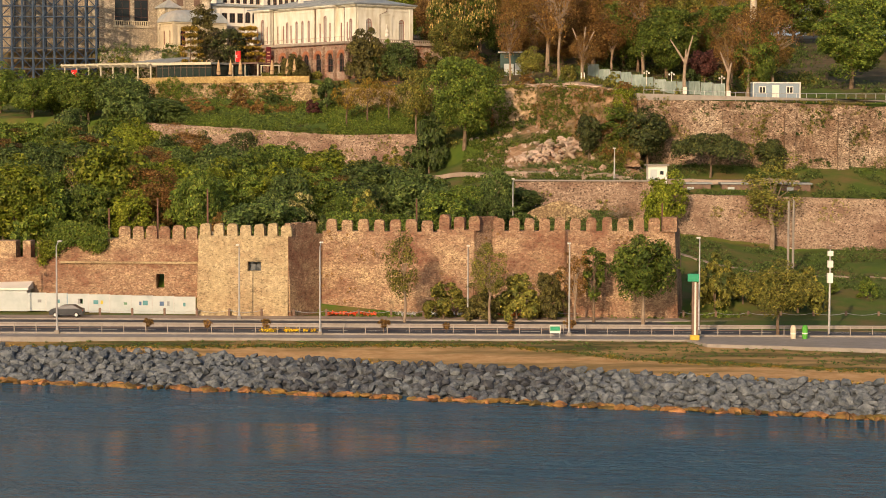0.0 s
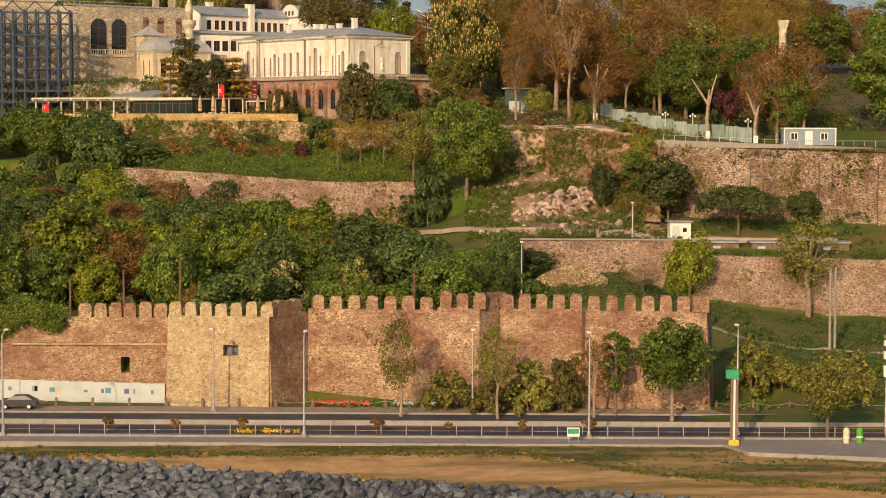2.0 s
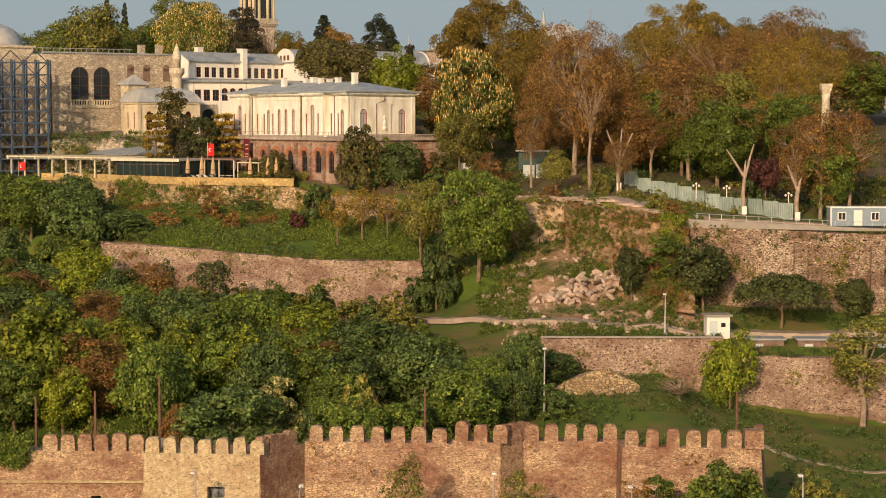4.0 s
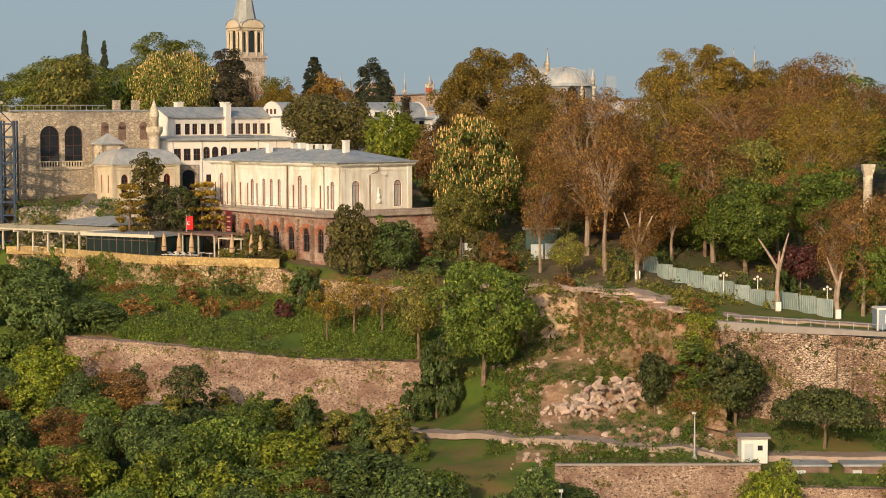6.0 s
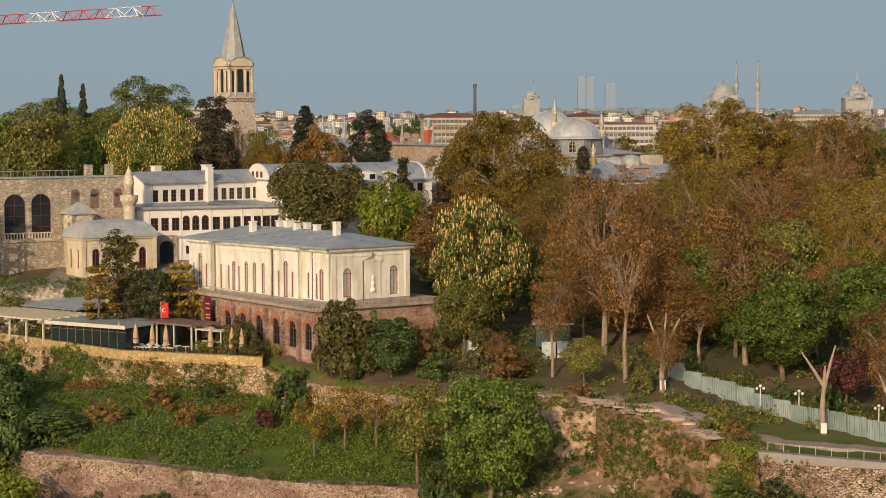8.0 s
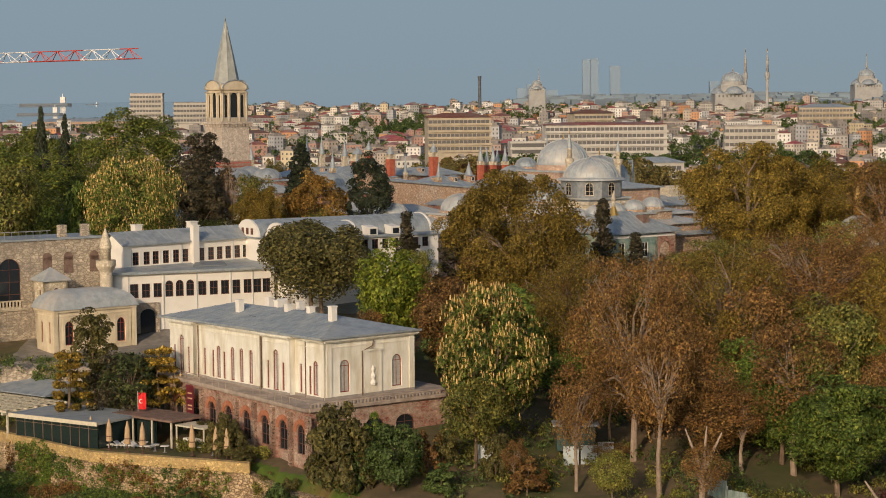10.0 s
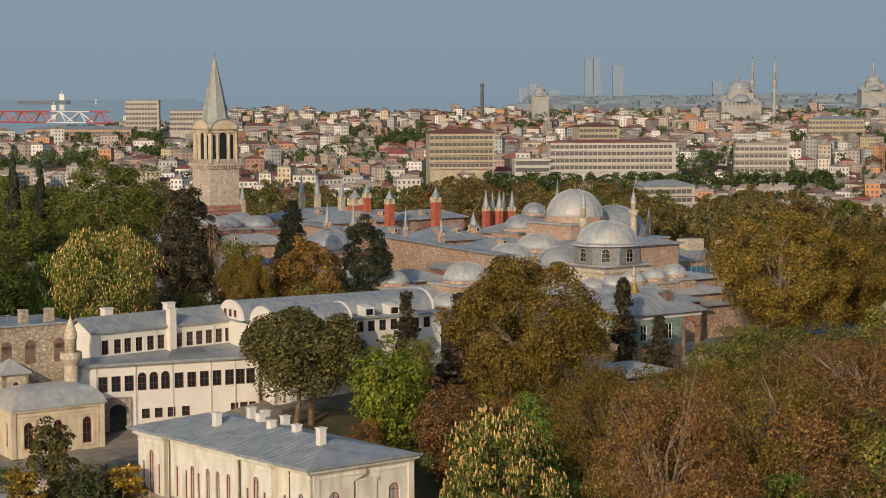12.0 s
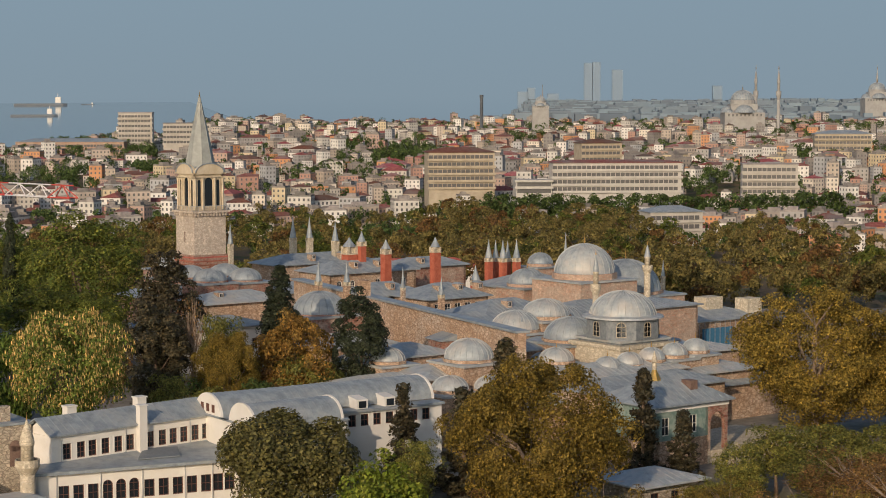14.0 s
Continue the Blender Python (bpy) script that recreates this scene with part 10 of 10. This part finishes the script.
# the pollarded pale trunks by the fence
for _x, _y, _h, forks in ((34.9, 297.5, 9.6, ((-2.2, 2.6), (1.2, 3.2), (0.2, 1.2))), (41.0, 294.5, 7.4, ((-1.2, 2.6), (0.5, 1.0))), (20.5, 311.5, 8.0, ((-1.6, 3.4), (1.8, 3.0), (0.4, 3.6)))):
    ob = thing("pollarded_trunk", pose(_x, _y, surf_z(_x, _y) - 0.2), "pale pollarded trunk with lopped limbs", "tree", "lopped trunks")
    g = Geo().tube([(0, 0, 0), (-0.1, 0, _h * 0.3), (0.1, 0, _h * 0.6)], [0.33, 0.24, 0.2], 9)
    for dx, dz in forks:
        g.tube([(0.1, 0, _h * 0.5), (dx * 0.6, 0.1, _h * 0.6 + dz * 0.5), (dx, 0.2, _h * 0.6 + dz)], [0.19, 0.13, 0.07], 7)
    part("trunk", g, M["pale_trunk"] if "pale_trunk" in M else M.setdefault("pale_trunk", material("pale_lopped_bark", (0.26, 0.19, 0.13), (0.40, 0.31, 0.23), 1.2, 0.9, 0.3)), ob)
    part("sack", Geo().box(-0.3, 0.3, -0.5, -0.35, 0.3, 1.3), M["white"], ob, "white board at the foot")

# restaurant on the terrace
DECK = 37.75
pergola = thing("pergola", pose(-72, 368, DECK, 0, 0, -38), "white steel pergola over restaurant tables", "pergola")
M["cream_steel"] = plain("cream_painted_steel", (0.62, 0.56, 0.42), 0.5)
for i in range(8):
    part("post", Geo().box(i * 3.3 - 0.1, i * 3.3 + 0.1, -0.1, 0.1, 0, 2.7), M["cream_steel"], pergola)
    part("beam", Geo().box(i * 3.3 - 0.12, i * 3.3 + 0.12, -0.8, 9, 2.7, 3.0), M["cream_steel"], pergola)
for k in range(7):
    part("purlin", Geo().box(-0.5, 23.6, -0.6 + k * 1.5, -0.42 + k * 1.5, 3.0, 3.18), M["cream_steel"], pergola)
for i in range(22):
    part("rafter", Geo().box(i * 1.1 - 0.06, i * 1.1 + 0.06, -0.8, 8.2, 3.18, 3.3), M["cream_steel"], pergola)
part("canopy", Geo().prism([(4, 8.2), (20, 8.2), (20, 13), (4, 13)], 3.4, [3.5, 3.5, 4.6, 4.6]), M["lead"], pergola, "dark canopy roof")
pavilion = thing("glass_pavilion", pose(-52.5, 352.5, DECK, 0, 0, -33), "glazed restaurant pavilion with a flat roof", "pavilion")
part("roof", Geo().box(-0.5, 13, -0.6, 8, 2.8, 3.1), M["lead"], pavilion)
part("fascia", Geo().box(-0.55, 13.05, -0.7, -0.6, 2.7, 3.15), M["cream_steel"], pavilion)
M["glazing"] = plain("greenish_glazing", (0.018, 0.03, 0.028), 0.08, 0, 0.55)
for i in range(9):
    part("glass_panel", Geo().box(i * 1.4 + 0.06, i * 1.4 + 1.34, -0.03, 0.03, 0.1, 2.7), M["glazing"], pavilion)
    part("mullion", Geo().box(i * 1.4 - 0.035, i * 1.4 + 0.035, -0.06, 0.06, 0, 2.8), M["brown_stone"], pavilion)
for zz in (2.2,):
    part("transom", Geo().box(0, 12.6, -0.05, 0.05, zz, zz + 0.05), M["brown_stone"], pavilion)
part("glass_panel", Geo().box(12.57, 12.63, 0.1, 7.5, 0.1, 2.7), M["glazing"], pavilion)
deck_roof = thing("flat_canopy", pose(-41.5, 352.0, DECK, 0, 0, -40), "low brown flat roof over the restaurant bar", "canopy")
part("roof", Geo().box(0, 10, 0, 5, 2.9, 3.15), M["brown_stone"], deck_roof)
for u in (0.2, 3.4, 6.6, 9.8):
    part("post", Geo().box(u - 0.08, u + 0.08, 0.1, 0.26, 0, 2.9), M["cream_steel"], deck_roof)
part("bar_glass", Geo().box(0.4, 6.4, 1.0, 1.06, 0, 2.6), M["glazing"], deck_roof)
awning = thing("awning", pose(-33.5, 346.2, DECK, 0, 0, -40), "small cream awning frame over the bar", "awning")
part("cover", Geo().box(0, 4.6, 0, 3, 2.5, 2.65), M["cream_steel"], awning)
for u in (0.1, 4.5):
    part("post", Geo().box(u - 0.07, u + 0.07, 0.05, 0.19, 0, 2.5), M["cream_steel"], awning)
part("counter", Geo().box(0.8, 3.2, 0.4, 1.2, 0, 1.2), M["cream"], awning)
M["canvas"] = material("tan_canvas", (0.42, 0.28, 0.15), (0.54, 0.38, 0.22), 1.0, 0.9, 0.1)
umb = thing("closed_umbrella", pose(-40.7, 345.5, DECK), "closed tan canvas umbrella on the terrace", "umbrella", "closed umbrellas")
part("pole", Geo().lathe([(0.3, 0), (0.28, 0.1), (0.05, 0.12), (0.05, 3.4)], 8), M["brown_wood"], umb)
part("canopy", Geo().lathe([(0.1, 0.9), (0.36, 1.0), (0.32, 1.8), (0.26, 2.6), (0.05, 3.5)], 9), M["canvas"], umb)
part("tie", Geo().lathe([(0.36, 1.5), (0.36, 1.6)], 9), M["brown_wood"], umb)
for _x, _y in ((-38.4, 343.8), (-36.6, 342.8), (-31.0, 341.4), (-28.2, 339.6), (-26.9, 338.4), (-43.0, 347.0)):
    copy_thing(umb, pose(_x, _y, DECK, 0, 0, _x * 20))
hedge = np.random.default_rng(8)
for a, b, n in (((-33, 344.5), (-29.5, 342.5), 60), ((-27.5, 342), (-22.5, 338.5), 80)):
    t_ = hedge.uniform(0, 1, n)
    cs = np.stack([a[0] + (b[0] - a[0]) * t_, a[1] + (b[1] - a[1]) * t_, DECK + hedge.uniform(0.2, 1.1, n)], axis=1)
    ob = thing("hedge", Matrix(), "clipped green hedge on the restaurant terrace", "hedge", "terrace hedges")
    part("foliage", quads_mesh("hedge", leaf_quads(hedge, cs, np.full(n, 0.4), 40, 0.12), M["olive"]), None, ob)
tb = thing("cafe_table", pose(-37, 346, DECK), "small dark cafe table on the terrace", "table", "cafe tables")
part("tabletop", Geo().box(-0.45, 0.45, -0.45, 0.45, 0.7, 0.75), M["white"], tb)
part("pedestal", Geo().lathe([(0.25, 0), (0.05, 0.05), (0.05, 0.7)], 8), M["steel"], tb)
for _x, _y in ((-35.5, 344.5), (-34.3, 343.6), (-30.2, 343), (-28.8, 341.7), (-39, 347.2), (-41, 348.5), (-45, 350), (-48, 351), (-58, 356.5), (-61, 359), (-64, 363)):
    copy_thing(tb, pose(_x, _y, DECK))
lounger = thing("sun_lounger", pose(-44.2, 347.9, DECK, 0, 0, 60), "white slatted sun lounger on the terrace", "lounger", "terrace loungers")
part("seat", Geo().box(-0.32, 0.32, -0.6, 0.7, 0.3, 0.38), M["white"], lounger)
part("backrest", Geo().box(-0.32, 0.32, 0, 0.7, 0, 0.06, pose(0, 0.7, 0.34, 28)), M["white"], lounger)
for _a, _b in ((-0.28, -0.5), (0.28, -0.5), (-0.28, 0.6), (0.28, 0.6)):
    part("leg", Geo().box(_a - 0.03, _a + 0.03, _b - 0.03, _b + 0.03, 0, 0.3), M["steel"], lounger)
for k in range(1, 9):
    copy_thing(lounger, pose(-44.2 + 0.98 * k, 347.9 - 0.28 * k, DECK, 0, 0, 60 - 3 * (k % 3)))
M["flag_red"] = plain("flag_red", (0.62, 0.02, 0.02), 0.8)
for _x, _y, _z, w, h, rz in ((-70.5, 366.3, DECK + 0.9, 1.7, 1.3, -38), (-38.6, 352.5, DECK + 3.4, 1.0, 1.9, -10)):
    fl = thing("flag", pose(_x, _y, _z, 0, 0, rz), "red flag with a white crescent and star", "flag", "flags")
    n = 8
    vs = [(w * i / n, 0.06 * math.sin(i * 1.3), z) for z in (0, h) for i in range(n + 1)]
    part("cloth", Geo().add(vs, [(i, i + 1, n + 2 + i, n + 1 + i) for i in range(n)]), M["flag_red"], fl)
    cr = [(math.cos(a) * 0.26, math.sin(a) * 0.26) for a in np.linspace(0.7, 5.6, 12)] + [(0.06 + math.cos(a) * 0.2, math.sin(a) * 0.2) for a in np.linspace(5.4, 0.9, 12)]
    part("crescent", Geo().add([(w * 0.42 + p[0], -0.09, h * 0.5 + p[1]) for p in cr], [(i, i + 1, 22 - i, 23 - i) for i in range(11)]), M["white"], fl)
    part("pole", Geo().lathe([(0.04, -3.4 if _z > 40 else -0.9), (0.04, h + 0.2)], 6), M["steel"], fl)
banner = thing("banner", pose(-33.2, 353.6, 40.6, 0, 0, -50), "dark red restaurant banner with pale lettering", "banner")
part("cloth", Geo().box(0, 1.5, -0.04, 0, 0, 3.2), plain("banner_maroon", (0.12, 0.015, 0.02)), banner)
for zz in (0.4, 0.8, 1.6, 2.2):
    part("lettering_bar", Geo().box(0.3, 1.2, -0.05, -0.041, zz, zz + 0.16), M["canvas"], banner)
ragged_wall("rocky_bank", "rough stone bank below the prayer hall", span(-66, -38, 0.7), lambda x: 371.5 - 0.25 * (x + 66) * 0.2, lambda x: 36.5, lambda x: 43.5 - 0.5 * noise.noise((x * 0.3, 1, 1)), M["palace_stone"], 8, 0.7, 0.5, "stone bank", 30, None, 3.0)


# plants that cling to the walls and sprout from the broken faces
def cling(label, mat, count, x0, x1, at, z0, z1, size, r, thresh, seed, per=22):
    rng = np.random.default_rng(seed)
    cs, rs = [], []
    tries = 0
    while len(cs) < count and tries < 40000:
        tries += 1
        x, f = rng.uniform(x0, x1), rng.uniform()
        a, b = z0(x), z1(x)
        z = a + (b - a) * f
        if noise.noise((x * 0.22, z * 0.35, seed)) < thresh:
            continue
        cs.append((x, at(x, f) - 0.1, z))
        rs.append(r * rng.uniform(0.4, 1.1))
    tagged(part("climbing_plants", quads_mesh("climbing_plants", leaf_quads(rng, cs, rs, int(per * 1.4), size * 1.05, 0.0, None, 3), mat), None), label, "plants", "", "stuff")


edge_face = lambda x, f: on(EDGE_Y, x) - 1.5 - 0.8 * (1 - f)
cling("green weeds sprouting from the terrace wall", M["green"], 420, -66, -24, edge_face, lambda x: 31.5, lambda x: 37.2, 0.11, 0.45, 0.0, 61)
cling("russet creeper hanging on the terrace wall", M["russet"], 420, -66, -24, edge_face, lambda x: 31.5, lambda x: 37.4, 0.11, 0.5, 0.05, 62)
cling("dark creeper on the terrace wall", M["deep"], 260, -66, -30, edge_face, lambda x: 31.5, lambda x: 37.6, 0.12, 0.5, 0.12, 63)
cling("weeds sprouting from the low garden wall", M["olive"], 320, -24, 3, edge_face, lambda x: 31.0, lambda x: 36.4, 0.11, 0.5, -0.05, 64)
cling("tufts of grass on the broken rock face", M["green"], 260, 2.6, 13.6, lambda x, f: on(EDGE_Y, x) - 1.7 - 1.6 * (1 - f), lambda x: 27.0, lambda x: 36.2, 0.1, 0.4, 0.08, 65)
cling("dry tufts on the broken rock face", M["olive"], 200, 2.6, 13.6, lambda x, f: on(EDGE_Y, x) - 1.7 - 1.6 * (1 - f), lambda x: 26.5, lambda x: 36.3, 0.09, 0.35, 0.0, 66)
bank_face = lambda x, f: on(EDGE_Y, x) - 2.3 - 7.5 * (1 - f)
cling("grass growing over the fallen bank", M["green"], 700, 12.5, 27, bank_face, lambda x: 24.8, lambda x: on(BROW1, x), 0.1, 0.42, 0.02, 67)
cling("olive scrub growing over the fallen bank", M["olive"], 520, 12.5, 27, bank_face, lambda x: 24.8, lambda x: on(BROW1, x), 0.1, 0.4, 0.0, 68)
cling("russet scrub growing over the fallen bank", M["russet"], 260, 12.5, 27, bank_face, lambda x: 26, lambda x: on(BROW1, x) + 0.2, 0.1, 0.4, 0.05, 69)
cling("small weeds rooted in the cliff wall", M["olive"], 420, 26.5, 62, lambda x, f: cliff_y(x) - 0.6 * (1 - f), lambda x: 23.5, lambda x: 34.4, 0.09, 0.32, 0.1, 70)
cling("green weeds rooted in the cliff wall", M["deep"], 180, 26.5, 62, lambda x, f: cliff_y(x) - 0.6 * (1 - f), lambda x: 23.5, lambda x: 34.2, 0.1, 0.35, 0.14, 71)
cling("small weeds rooted in the hill wall", M["olive"], 170, -49, -6, lambda x, f: on(MID_Y, x) - 1.6, lambda x: 22.5, lambda x: 29.2, 0.08, 0.26, 0.12, 72)
cling("grass tufts along the hill wall's top", M["green"], 260, -49, -6, lambda x, f: on(MID_Y, x) - 1.2, lambda x: 28.7, lambda x: 29.6, 0.1, 0.32, -0.3, 73)
cling("bright ivy spilling over the sea wall", M["green"], 260, -44.6, -38.6, lambda x, f: 225.1, lambda x: 16.3 + 0.6 * math.sin(x * 1.3), lambda x: 18.6, 0.13, 0.6, -0.4, 74, 34)
cling("yellowish ivy on the sea wall's head", M["yellow"], 55, -46.2, -44.4, lambda x, f: 225.3, lambda x: 14.4, lambda x: 17.8, 0.13, 0.55, 0.0, 75, 30)
cling("small weeds rooted in the outer wall", M["olive"], 150, 9, 62, lambda x, f: 268.1 if x < 28.6 else 264.5, lambda x: 17.5, lambda x: 22.6 if x < 28.6 else 21.0, 0.08, 0.28, 0.14, 76)
cling("grass tufts along the outer wall's top", M["deep"], 240, 9, 62, lambda x, f: 268.7 if x < 28.6 else 265.3, lambda x: 22.7 if x < 28.6 else 20.9, lambda x: 23.1 if x < 28.6 else 21.5, 0.1, 0.3, -0.3, 77)
cling("weed sprigs in the joints of the sea wall", M["russet"], 90, -14, 25, lambda x, f: 223.2 if x < 13.6 else 219.0, lambda x: 10, lambda x: 18.5, 0.07, 0.25, 0.2, 78)

_rng = np.random.default_rng(88)
_c = [(x, y, surf_z(x, y) + 0.05) for x, y in zip(_rng.uniform(-56, 56, 2600), _rng.uniform(182, 198.4, 2600)) if y > verge_line(x) + 0.3 and noise.noise((x * 0.15, y * 0.4, 2)) > -0.15]
tagged(part("verge_grass", quads_mesh("verge_grass", leaf_quads(_rng, _c, np.full(len(_c), 0.22), 16, 0.07, 0.6), M["deep"]), None), "short dry grass between the promenade and the sand", "grass", "", "stuff")
_c = [(x, rock_top(x) + dy, 8.15) for x, dy in zip(_rng.uniform(-56, 56, 420), _rng.uniform(-0.3, 1.2, 420)) if noise.noise((x * 0.3, dy, 6)) > 0]
tagged(part("verge_grass", quads_mesh("verge_grass", leaf_quads(_rng, _c, np.full(len(_c), 0.26), 18, 0.08), M["gold"]), None), "dry golden weeds behind the boulders", "grass", "", "stuff")
cling("bright ivy hanging over the cliff", M["yellow"], 150, 23.8, 26.2, lambda x, f: on(EDGE_Y, x) - 2.6 - 2.0 * (1 - f), lambda x: 28.5, lambda x: 35.4, 0.13, 0.5, -0.6, 79, 34)
cling("green ivy on the corner of the terrace wall", M["green"], 170, -52.5, -47.5, edge_face, lambda x: 32.0, lambda x: 38.3, 0.12, 0.5, -0.5, 80, 34)
cling("dark plants over the rough bank", M["deep"], 300, -66, -38, lambda x, f: 370.6 - 3.0 * (1 - f), lambda x: 37.5, lambda x: 44.8, 0.14, 0.6, -0.1, 81)
cling("olive plants over the rough bank", M["olive"], 220, -66, -38, lambda x, f: 370.6 - 3.0 * (1 - f), lambda x: 37.5, lambda x: 44.8, 0.13, 0.55, 0.0, 82)
cling("tufts of grass on the cliff top", M["olive"], 420, 3, 30, lambda x, f: on(EDGE_Y, x) - 1.5 + 4.5 * f, lambda x: on(BROW1, x) + 0.1, lambda x: on(BROW1, x) + 0.3, 0.1, 0.35, -0.05, 83)
slab_rng = random.Random(12)
slabs = Geo()
for i in range(70):
    x = slab_rng.uniform(4, 27)
    y = on(EDGE_Y, x) + slab_rng.uniform(-0.4, 4.5)
    a = slab_rng.uniform(0.3, 1.3)
    slabs.box(-a, a, -a * 0.5, a * 0.5, 0, slab_rng.uniform(0.12, 0.35), pose(x, y, surf_z(x, y) + 0.02, slab_rng.uniform(-8, 8), slab_rng.uniform(-8, 8), slab_rng.uniform(-60, 20)))
tagged(part("broken_slabs", slabs, M["pale_block"], None), "broken pale paving slabs strewn along the cliff top", "rubble", "", "stuff")
for _m, _n, _k, _seed in (("deep", "ragged grass edge between verge and sand", 1500, 91), ("gold", "dry straw along the edge of the sand", 800, 92)):
    _rng = np.random.default_rng(_seed)
    _xs = _rng.uniform(-57, 57, _k)
    _c = [(x, verge_line(x) + dy, surf_z(x, verge_line(x) + dy) + 0.03) for x, dy in zip(_xs, _rng.normal(0.3, 0.6, _k)) if verge_line(x) + dy > rock_top(x)]
    tagged(part("verge_grass", quads_mesh("verge_grass", leaf_quads(_rng, _c, _rng.uniform(0.15, 0.5, len(_c)), 16, 0.07, 0.75), M[_m]), None), _n, "grass", "", "stuff")
